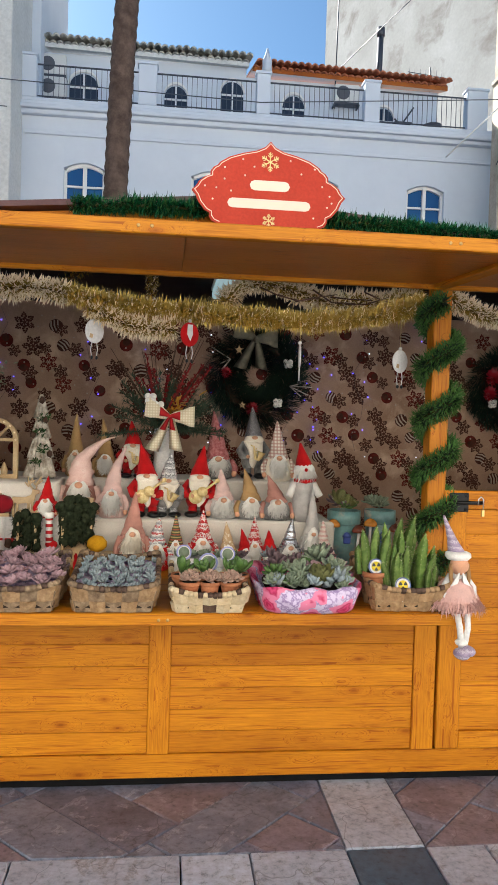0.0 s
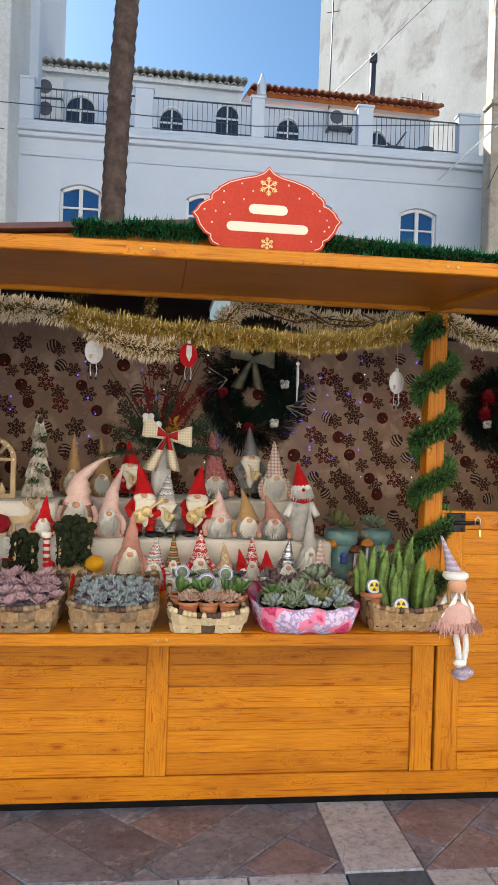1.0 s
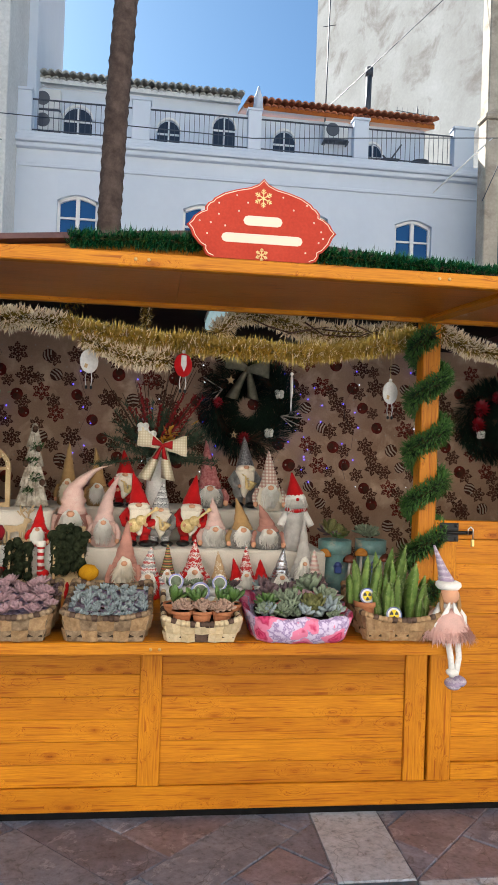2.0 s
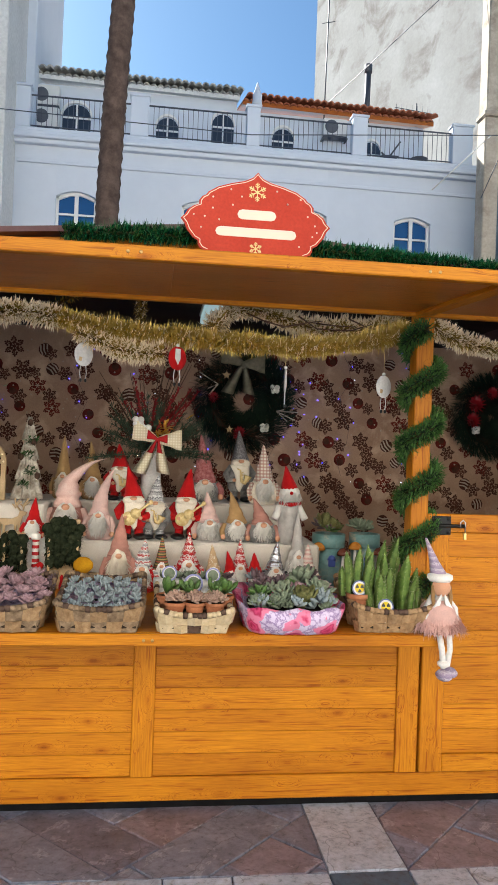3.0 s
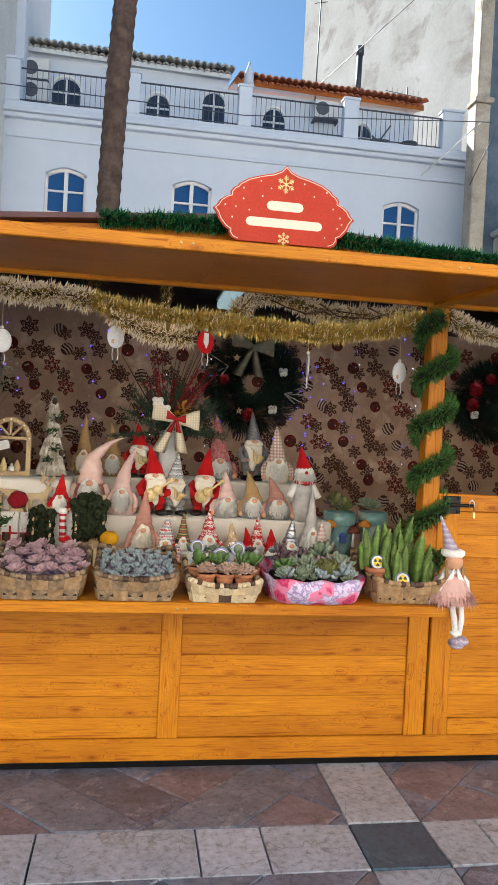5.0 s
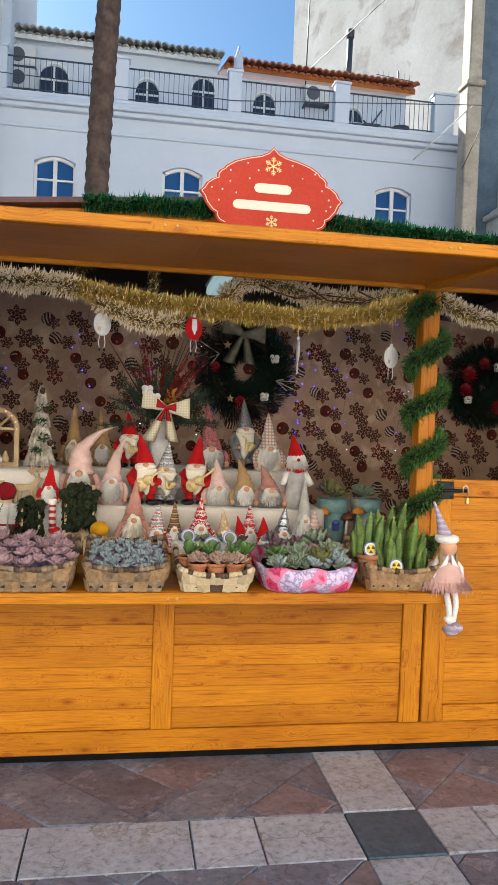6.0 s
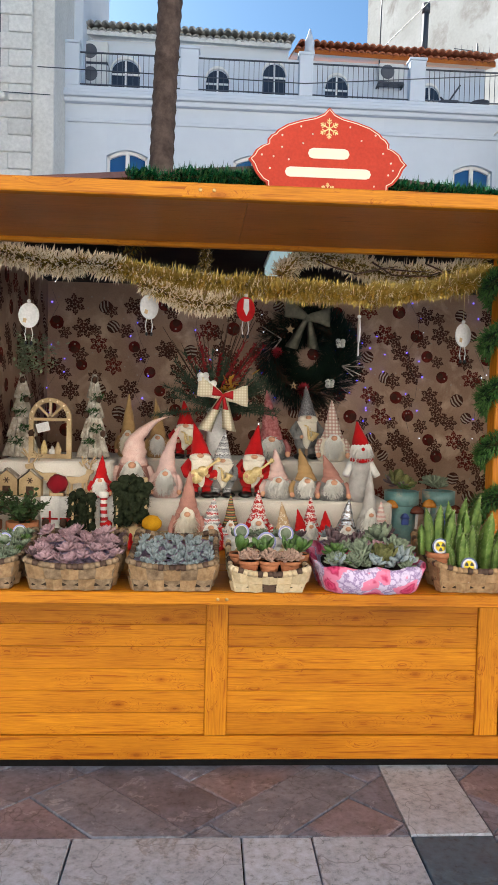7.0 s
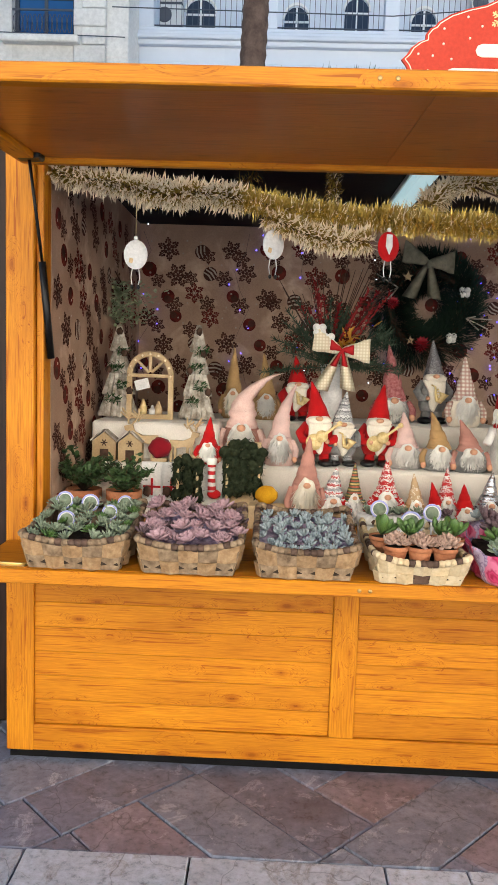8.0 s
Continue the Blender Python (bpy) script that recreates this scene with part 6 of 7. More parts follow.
def bird_house(x, y, z):
    b = thing("wooden_house_ornament", (x, y, z), "small plywood house ornament with snowflake cut-out", "house ornament", "wooden houses")
    part("front", Shape().plate([(-0.055, 0), (0.055, 0), (0.055, 0.09), (0, 0.135), (-0.055, 0.09)], -0.03, 0.03), ply, b)
    for q in (-1, 1):
        part("roof", Shape().box(-0.038, 0.038, -0.045, 0.045, 0, 0.006, m=pose(q * 0.032, 0, 0.117, 0, q * 40, 0)), whitewash, b)
    for k in range(3):
        part("snowflake_arm", Shape().box(-0.016, 0.016, -0.033, -0.0305, -0.0025, 0.0025, m=pose(0, 0, 0.085, 0, 60 * k, 0)), twig, b)
    part("doorway", Shape().box(-0.02, 0.02, -0.032, -0.0305, 0.004, 0.055), twig, b)


bird_house(-1.03, 0.62, L1)
bird_house(-0.905, 0.60, L1)


def moss_box(x, y, z, w, h):
    m = thing("moss_house", (x, y, z), "bark and moss miniature house ornament", "ornament", "moss ornaments")
    part("back_board", Shape().box(-w / 2, w / 2, 0.0, 0.02, 0, h * 0.98, 0.004), ply, m)
    part("side_board", Shape().box(-w / 2, -w / 2 + 0.012, -0.05, 0.0, 0, h * 0.8, 0.003), ply, m)
    part("side_board", Shape().box(w / 2 - 0.012, w / 2, -0.05, 0.0, 0, h * 0.8, 0.003), ply, m)
    s = Shape()
    rg = random.Random(int(w * 1000))
    nx, nz = max(3, int(w / 0.03)), max(5, int(h * 0.6 / 0.03))
    for i in range(nx):
        for j in range(nz):
            u = (i / (nx - 1) - 0.5) * (0.86 + 0.14 * j / nz)
            c = Vector((u * w + rg.uniform(-0.011, 0.011), -0.03 + rg.uniform(-0.01, 0.008), h * (0.42 + 0.53 * j / (nz - 1)) - 0.3 * u * u * h + rg.uniform(-0.01, 0.01)))
            s.ball(c, rg.uniform(0.022, 0.032), 0.026, rg.uniform(0.022, 0.032), 8, 6, 0.4, i * 31 + j)
            for _ in range(34):
                d = Vector((rg.uniform(-1, 1), rg.uniform(-1.2, 0.1), rg.uniform(-1, 0.8))).normalized()
                s.blade(c + d * 0.023, d + Vector((rg.uniform(-0.6, 0.6), 0, -0.4)), rg.uniform(0.01, 0.02), 0.003)
    part("moss_roof", s, moss, m)
    for dx, c in ((0.0, felt_red), (0.03, LEAF["green"])):
        part("figure", Shape().lathe([(0.013, 0), (0.015, 0.03), (0.008, 0.055), (0.011, 0.07), (0.003, 0.085)], 10, at=(dx, -0.06, 0)), c, m)


moss_box(-0.37, 0.50, CT, 0.155, 0.37)
moss_box(-0.62, 0.50, CT, 0.10, 0.30)
st = thing("striped_stocking", (-0.515, 0.50, CT), "small red and white striped stocking ornament", "stocking")
sk = Shape().tube([(0, 0, 0.27), (0.0, 0, 0.19), (0.004, -0.004, 0.13)], [0.019, 0.018, 0.02], 12)
part("leg", sk, stripe_red, st)
part("foot", Shape().ball((0.014, -0.006, 0.12), 0.032, 0.02, 0.022), felt_red, st)
part("cuff", Shape().lathe([(0.021, 0.255), (0.025, 0.262), (0.025, 0.28), (0.021, 0.286)], 12), fur_white, st)
part("backing", Shape().box(-0.05, 0.05, 0.035, 0.045, 0, 0.30, 0.003), card_white, st)
for x in (-0.79, -0.70):
    cdt = thing("gift_card", (x, 0.52, CT), "white card ornament with red ribbon and cones", "card", "gift cards")
    part("card", Shape().box(-0.05, 0.05, 0, 0.012, 0, 0.255, 0.003), card_white, cdt)
    part("ribbon", Shape().box(-0.04, 0.04, -0.004, -0.001, 0.135, 0.145).box(-0.005, 0.005, -0.006, -0.003, 0.1, 0.18), ribbon_red, cdt)
    part("cone", Shape().ball((-0.02, -0.012, 0.12), 0.02, 0.012, 0.025, 10, 8, 0.4, 7), twig, cdt)
leaf_bush = surface("crinkled_dark_leaf", (0.018, 0.045, 0.014), (0.085, 0.15, 0.05), 40, 120, 0.5, 0.4, vary=0.2)
# leafy pots at the left end
for x, sc in ((-1.05, 1.0), (-0.875, 0.9)):
    pot("terracotta pot with trailing green succulents", x, 0.30, CT, 0.075, 0.16, terracotta)
    bush = thing("leafy_plant", (x, 0.29, CT + 0.15), "bushy dark green plant with crinkled leaves in a terracotta pot", "plant", "leafy plants")
    rg = random.Random(int(40 + 10 * sc))
    fo, stm = Shape(), Shape()
    for k in range(40):
        a, up = rg.uniform(0, 6.28), rg.uniform(0.4, 1.9)
        d = Vector((math.cos(a), math.sin(a), up)).normalized()
        tip = d * rg.uniform(0.09, 0.2) * sc
        stm.tube([(0, 0, 0), tip * 0.5 + Vector((0, 0, 0.012)), tip], [0.003, 0.0025, 0.002], 5)
        for q in range(13):
            leaf(fo, tip * rg.uniform(0.45, 1.05) + Vector((rg.uniform(-0.012, 0.012), rg.uniform(-0.012, 0.012), rg.uniform(-0.01, 0.015))), rg.uniform(0, 6.28), rg.uniform(-0.3, 1.1), rg.uniform(0.02, 0.036), rg.uniform(0.008, 0.013), 0.002)
    tagged(part("foliage", fo, leaf_bush, bush), kind="stuff")
    part("stems", stm, twig, bush)
iv = thing("hanging_ivy", (-1.09, 1.25, 2.08), "small trailing ivy hanging by the side wall", "plant")
s = Shape()
rg = random.Random(6)
for _ in range(420):
    p = Vector((rg.gauss(0, 0.07), rg.gauss(0, 0.06), rg.uniform(-0.22, -0.02) - abs(rg.gauss(0, 0.03))))
    p.x = max(p.x, -0.03)
    s.blade(p, (rg.uniform(-1, 1), rg.uniform(-1, 0.4), rg.uniform(-0.8, 0.5)), rg.uniform(0.02, 0.035), 0.009)
tagged(part("foliage", s, surface("pale_ivy_leaf", (0.2, 0.25, 0.12), (0.5, 0.54, 0.36), 30, 90, 0.6, 0), iv), kind="stuff")
part("stem", Shape().tube([(-0.04, 0, 0.02), (0, 0, -0.05), (0.01, -0.01, -0.2)], 0.004, 5), twig, iv)


# ---- glazed pots with mushrooms ----
def mushroom(p, x, z, h, mt):
    m = part("mushroom_stalk", Shape().tube([(x, -0.095, z), (x + 0.004, -0.098, z + h)], 0.008, 8), card_white, p)
    part("mushroom_cap", Shape().lathe([(0.04, 0), (0.036, 0.018), (0.02, 0.036), (0.003, 0.042)], 12, at=(x + 0.004, -0.098, z + h - 0.004)), mt, p, "glossy mushroom cap")


cap_orange = surface("orange_cap", (0.5, 0.17, 0.02), (0.75, 0.32, 0.06), 20, 60, 0.25, 0.1)
cap_brown = surface("brown_cap", (0.12, 0.03, 0.02), (0.25, 0.07, 0.04), 20, 60, 0.25, 0.1)
for x, y, r, h in ((1.085, 0.72, 0.092, 0.297), (1.31, 0.77, 0.088, 0.295)):
    p = pot("teal glazed plant pot decorated with ceramic mushrooms", x, y, CT - 0.002, r, h, teal_glaze, group="teal pots")
    mushroom(p, -0.085, 0.10, 0.12, cap_orange)
    mushroom(p, 0.06, 0.10, 0.09, cap_brown)
    part("ceramic_house", Shape().box(-0.02, 0.02, -0.1, -0.08, 0.12, 0.16, 0.004).lathe([(0.028, 0.158), (0.015, 0.18), (0.002, 0.185)], 10, at=(0, -0.09, 0)), plain("blue_glaze", (0.06, 0.1, 0.35), 0.3), p)
    for k in range(10):
        plant(("spiky", "plum", "olive", "green")[k % 4] if r > 0.09 else "spiky", x + r * 0.6 * math.cos(k * 1.9) * (k % 3) / 2, y + r * 0.6 * math.sin(k * 1.9) * (k % 3) / 2, CT + h + 0.014 + 0.01 * (k % 3), 1.25, "in a teal glazed pot")


# ---- vase with festive branches ----
vase = thing("vase_arrangement", (0.06, 1.1, L2), "pale vase of fir, cotton and red sprigs with checked bow", "flower arrangement")
part("vase", Shape().lathe([(0.05, 0), (0.062, 0.08), (0.055, 0.22), (0.065, 0.30), (0.058, 0.30)], 18), card_white, vase)
rg = random.Random(12)
fir, red, tw2, gold = Shape(), Shape(), Shape(), Shape()


def spray(s, p, d, L, n, bl, w):
    """A drooping sprig: a stem with needles both sides."""
    d = Vector(d).normalized()
    pts = [Vector(p) + d * L * k / 6 + Vector((0, 0, -0.10 * L * (k / 6) ** 2)) for k in range(7)]
    s.tube(pts, [0.003] * 7, 4)
    for i in range(n):
        u = rg.uniform(0.1, 1.0)
        k = min(int(u * 6), 5)
        q = pts[k].lerp(pts[k + 1], u * 6 - k)
        o = Vector((rg.uniform(-1, 1), rg.uniform(-1, 0.6), rg.uniform(-1, 1)))
        s.blade(q, d * 0.7 + o, bl * rg.uniform(0.7, 1.2), w)


for i in range(44):
    a = rg.uniform(-2.1, 2.1)
    spray(fir, (rg.uniform(-0.04, 0.04), -0.03, 0.28), (math.sin(a), rg.uniform(-0.6, 0.25), 0.25 + math.cos(a) * 0.9 + 0.2), rg.uniform(0.24, 0.42), 130, 0.038, 0.0024)
for i in range(14):
    a = rg.uniform(-0.75, 0.75)
    spray(red, (rg.uniform(-0.04, 0.04), -0.03, 0.3), (math.sin(a), rg.uniform(-0.5, 0.1), 1.0), rg.uniform(0.34, 0.5), 80, 0.026, 0.005)
for i in range(22):
    a = rg.uniform(-1.0, 1.0)
    d = Vector((math.sin(a), rg.uniform(-0.3, 0.2), 1.0)).normalized()
    L = rg.uniform(0.4, 0.6)
    tw2.tube([(0, 0, 0.3), d * L * 0.5 + Vector((0, 0, 0.3)), d * L + Vector((0.03, 0, 0.3))], [0.004, 0.003, 0.0015], 5)
for i in range(26):
    gold.blade((0.08 + rg.uniform(-0.05, 0.05), -0.10, 0.40 + rg.uniform(-0.05, 0.06)), (rg.uniform(-1, 1), -0.4, rg.uniform(-0.6, 1)), 0.06, 0.012)
gold.blade((0.2, -0.02, 0.5), (1, -0.1, 0.7), 0.06, 0.012)
tagged(part("fir_foliage", fir, fir_mixed, vase), kind="stuff")
tagged(part("red_foliage", red, twig_red, vase), kind="stuff")
tagged(part("twig_spray", tw2, twig, vase), kind="stuff")
part("gold_leaves", gold, gold_leaf, vase, "shiny gold leaves")
for x, z in ((-0.085, 0.47), (-0.04, 0.425)):
    cbs = Shape()
    for dx, dz in ((-0.015, 0.012), (0.015, 0.012), (-0.012, -0.014), (0.014, -0.012)):
        cbs.ball((x + dx, -0.16, z + dz), 0.02, 0.018, 0.019, 10, 7)
    part("cotton_boll", cbs, cotton, vase, "white cotton boll")


def bow(parent, c, sz, mt, y):
    """Two soft puffed loops, two folded tails and a knot."""
    for q, tilt in ((-1, 0.42), (1, 0.02)):
        rows = []
        for i in range(10):
            u = i / 9
            half = sz * (0.09 + 0.36 * u ** 0.8 * (1 if u < 0.85 else 0.93)) * (1 + 0.06 * math.sin(9 * u))
            cx, cz = sz * 0.98 * u, sz * (0.12 + tilt * u)
            deep = sz * (0.05 + 0.14 * math.sin(math.pi * min(u * 0.9 + 0.05, 1)))
            rows.append([(c[0] + q * (cx - 0.25 * half * math.sin(6.2832 * j / 14) * tilt), y - 0.02 * sz + deep * math.cos(6.2832 * j / 14), c[1] + cz + half * math.sin(6.2832 * j / 14)) for j in range(14)][::q])
        part("loop", Shape().rings(rows), mt, parent)
        rows = []
        for i in range(9):
            u = i / 8
            cx = c[0] + q * sz * (0.08 + (0.62 if q < 0 else 0.2) * u)
            cz = c[1] - sz * 1.25 * u
            half = sz * (0.12 + 0.16 * u)
            fold = 0.05 * sz * math.sin(6 * u + q)
            rows.append([(cx - half, y + fold, cz + 0.08 * sz * u), (cx, y - 0.06 * sz + fold, cz), (cx + half, y + fold, cz - 0.05 * sz * u), (cx, y - 0.035 * sz + fold, cz)])
        part("tail", Shape().rings(rows), mt, parent)
    part("knot", Shape().ball((c[0], y - 0.06 * sz, c[1] + 0.05 * sz), 0.15 * sz, 0.12 * sz, 0.17 * sz, 10, 7, 0.15), mt, parent)


bow(vase, (0.03, 0.35), 0.145, burlap, -0.16)
bow(vase, (0.03, 0.365), 0.06, ribbon_red, -0.19)


# ---- wreaths ----
def wreath(x, z, R, r, label, seed, accents):
    w = thing("wreath", (x, YB - 0.005, z), label, "wreath", "wreaths on the back wall")
    rg = random.Random(seed)
    s = Shape()
    for i in range(7500):
        a = rg.uniform(0, 6.2832)
        b = rg.uniform(0, 6.2832)
        q = r * math.sqrt(rg.random())
        rad = R + q * math.cos(b)
        p = Vector((rad * math.cos(a), -0.07 - 0.8 * q * math.sin(b) * 0.7, rad * math.sin(a)))
        t = Vector((-math.sin(a), 0, math.cos(a)))
        o = Vector((math.cos(a) * math.cos(b), -abs(math.sin(b)), math.sin(a) * math.cos(b)))
        s.blade(p, t * rg.uniform(0.2, 1.0) + o * 1.1 + Vector((rg.uniform(-0.4, 0.4), 0, rg.uniform(-0.4, 0.4))), rg.uniform(0.05, 0.085), 0.0036)
    part("needles", s, needle_dark, w)
    part("ring", Shape().tube([(R * math.cos(6.2832 * i / 24), -0.05, R * math.sin(6.2832 * i / 24)) for i in range(25)], 0.03, 8), twig, w)
    for name, mt, a, k in accents:
        q = Vector((R * math.cos(radians(a)), -0.15, R * math.sin(radians(a))))
        u = Shape()
        if name == "cotton_boll":
            for dx, dz in ((-0.016, 0.014), (0.016, 0.012), (-0.012, -0.015), (0.014, -0.012)):
                u.ball((q.x + dx, q.y, q.z + dz), 0.02, n=8, r=6)
        elif name == "star":
            u.plate([(q.x + k * (1 if i % 2 == 0 else 0.42) * math.sin(i * 0.6283), q.z + k * (1 if i % 2 == 0 else 0.42) * math.cos(i * 0.6283)) for i in range(10)], q.y - 0.005, q.y + 0.005)
        elif name == "bare_twig":
            for j in range(4):
                u.tube([q, q + Vector((rg.uniform(0.05, 0.2) * (1 if math.cos(radians(a)) > 0 else -1), -0.02, rg.uniform(-0.08, 0.08)))], 0.004, 5)
        else:
            for j in range(14):
                u.blade(q, (math.cos(j * 0.449), -0.5, math.sin(j * 0.449)), k, k * 0.3)
        part(name, u, mt, w)
    return w


w1 = wreath(0.715, 2.01, 0.235, 0.125, "dark fir wreath with burlap bow, cotton and stars", 3,
            [("cotton_boll", cotton, 25, 0), ("cotton_boll", cotton, -52, 0), ("star", ply, 128, 0.035), ("star", ply, -118, 0.03), ("bare_twig", whitewash, -15, 0), ("bare_twig", whitewash, 150, 0), ("red_flower", berry, -100, 0.06), ("red_flower", berry, 175, 0.05), ("bare_twig", twig, -90, 0)])
bow(w1, (-0.03, 0.25), 0.16, surface("olive_burlap", (0.2, 0.185, 0.13), (0.38, 0.35, 0.26), 20, 200, 0.9, 0.5), -0.19)
wreath(2.62, 1.975, 0.18, 0.12, "dark fir wreath with red flowers and berries", 4,
       [("red_flower", berry, 150, 0.08), ("red_flower", berry, 190, 0.07), ("red_flower", berry, 100, 0.06), ("cotton_boll", cotton, 215, 0), ("red_flower", berry, 300, 0.07), ("cotton_boll", cotton, 60, 0)])


# ---- tinsel ----
def tinsel(name, label, pts, r, per_m, mats, seed, nl=0.045, w=0.0022, share=(0.6, 0.4), tips=False):
    """A bushy garland of needles round a curve; its second material frosts some of the needles."""
    g = thing(name, (0, 0, 0), label, "garland", "garlands of the stall")
    rg = random.Random(seed)
    P = [Vector(p) for p in pts]
    dense = []
    for i in range(len(P) - 1):
        p0, p1, p2, p3 = P[max(i - 1, 0)], P[i], P[i + 1], P[min(i + 2, len(P) - 1)]
        for k in range(8):
            t = k / 8
            dense.append(0.5 * ((2 * p1) + (p2 - p0) * t + (2 * p0 - 5 * p1 + 4 * p2 - p3) * t * t + (3 * p1 - p0 - 3 * p2 + p3) * t ** 3))
    dense.append(P[-1])
    s = Shape()
    part("core", Shape().tube(dense, r * 0.22, 6), tinsel_core, g)
    run = 0.0
    for i in range(len(dense) - 1):
        a, b = dense[i], dense[i + 1]
        d = (b - a)
        n = int(per_m * d.length) + 1
        dn = d.normalized()
        x = dn.orthogonal().normalized()
        y = dn.cross(x)
        run += d.length
        bush = 0.92 + 0.35 * noise.noise(Vector((run * 9.0, seed * 3.1, 0.0)))
        for _ in range(n):
            u = rg.random()
            an = rg.uniform(0, 6.2832)
            o = x * math.cos(an) + y * math.sin(an)
            frosted = rg.random() < share[0]
            L = rg.uniform(0.7, 1.02) * nl * (bush + 0.15 * math.sin(3 * an + run * 40))
            dr = (o + dn * rg.uniform(-0.5, 0.9) + Vector((rg.uniform(-0.5, 0.5), rg.uniform(-0.5, 0.5), rg.uniform(-0.5, 0.5)))).normalized()
            p = a + d * u + o * r * rg.uniform(0.1, 0.3)
            ww = w * rg.uniform(0.7, 1.2)
            if tips:
                s.k = 1
                s.blade(p, dr, L * 0.75, ww * 0.8)
                if frosted:
                    s.k = 0
                    s.blade(p + dr * L * 0.42, dr + Vector((0, 0, rg.uniform(-0.5, 0.4))), L * 0.62, ww * 1.25, rg.uniform(-0.5, 0.5))
            else:
                s.k = 0 if frosted else 1
                s.blade(p, dr, L, ww, rg.uniform(-0.8, 0.8))
    tagged(part("needles", s, mats, g), kind="stuff")
    return g


frost = [tinsel_pale, tinsel_gold]
tinsel("frosted_garland", "frosted cream and gold tinsel garland under the flap", [(-1.13, 0.1, 2.34), (-1.0, 0.1, 2.315), (-0.81, 0.1, 2.285), (-0.69, 0.1, 2.262), (-0.545, 0.1, 2.272), (-0.4, 0.09, 2.25)], 0.05, 6500, frost, 1, 0.066, 0.003, (0.55, 0.45), True)
tinsel("frosted_garland", "frosted cream and gold tinsel garland under the flap", [(-0.30, 0.1, 2.19), (-0.21, 0.1, 2.155), (-0.10, 0.1, 2.118), (0.0, 0.1, 2.105), (0.10, 0.1, 2.11)], 0.05, 6500, frost, 2, 0.066, 0.003, (0.42, 0.58), True)
tinsel("gold_garland", "shiny gold tinsel garland sagging across the opening", [(-0.40, 0.1, 2.255), (-0.25, 0.1, 2.225), (-0.137, 0.1, 2.212), (0.071, 0.1, 2.2), (0.282, 0.1, 2.185), (0.496, 0.1, 2.178), (0.767, 0.1, 2.172), (1.041, 0.1, 2.21), (1.2, 0.1, 2.25), (1.30, 0.1, 2.30)], 0.045, 8000, [tinsel_gold, tinsel_pale], 3, 0.056, 0.0028, (0.9, 0.1))
tinsel("frosted_garland", "frosted tinsel garland with bare twigs, further back", [(0.33, 0.2, 2.26), (0.43, 0.22, 2.345), (0.565, 0.22, 2.36), (0.736, 0.22, 2.315), (0.908, 0.2, 2.285), (1.138, 0.18, 2.30), (1.30, 0.16, 2.35)], 0.05, 5200, frost, 4, 0.066, 0.003, (0.55, 0.45), True)
tinsel("frosted_garland", "frosted cream and gold tinsel garland over the door", [(1.40, 0.06, 2.32), (1.49, 0.08, 2.27), (1.669, 0.08, 2.22), (1.9, 0.08, 2.21), (2.3, 0.08, 2.26)], 0.05, 5200, frost, 5, 0.064, 0.003, (0.48, 0.52), True)
tinsel("gold_garland", "gold tinsel drop hanging from the ceiling", [(-0.02, 0.5, 2.50), (-0.02, 0.45, 2.36), (-0.03, 0.42, 2.27)], 0.045, 1300, [tinsel_gold, tinsel_pale], 6, 0.045, 0.0025, (0.8, 0.2))
tinsel("gold_garland", "gold tinsel along the ceiling at the back", [(-1.05, 0.5, 2.42), (-0.8, 0.6, 2.33), (-0.55, 0.6, 2.36), (-0.35, 0.5, 2.45)], 0.04, 900, [tinsel_gold, needle_dark], 7, 0.045, 0.0025, (0.5, 0.5))
tw_ = thing("bare_twig_spray", (0, 0, 0), "dark bare twigs woven into the garland", "twigs")
rg = random.Random(2)
for i in range(9):
    x = 0.5 + 0.085 * i
    part("twig", Shape().tube([(x, 0.14, 2.33 - 0.03 * (i % 3)), (x + 0.09, 0.12, 2.29 - 0.02 * (i % 2)), (x + 0.2, 0.12, 2.27 + 0.02 * (i % 3))], [0.004, 0.0035, 0.002], 5), twig, tw_)
for k, run in enumerate(([(-0.36, -0.05, 2.612), (-0.2, -0.05, 2.618), (-0.063, -0.05, 2.628), (0.1, -0.05, 2.63), (0.22, -0.045, 2.632)], [(0.76, -0.045, 2.618), (0.9, -0.05, 2.61), (1.033, -0.05, 2.606), (1.299, -0.05, 2.592), (1.571, -0.05, 2.582), (2.0, -0.05, 2.55), (2.6, -0.05, 2.5)])):
    tinsel("green_garland", "dark green shiny tinsel along the roof edge", run, 0.045, 4200, [tinsel_green, needle_green], 8 + k, 0.048, 0.003, (0.8, 0.2))
spiral = []
for i in range(46):
    u = i / 45
    a = u * 6.2832 * 5.2
    spiral.append((1.355 - 0.07 * math.sin(a), 0.045 - 0.075 * math.cos(a), 2.28 - 1.30 * u))
tinsel("fir_garland", "green artificial fir garland wound round the post", spiral, 0.05, 5200, [needle_tip, needle_dark], 19, 0.064, 0.0028, (0.7, 0.3), True)


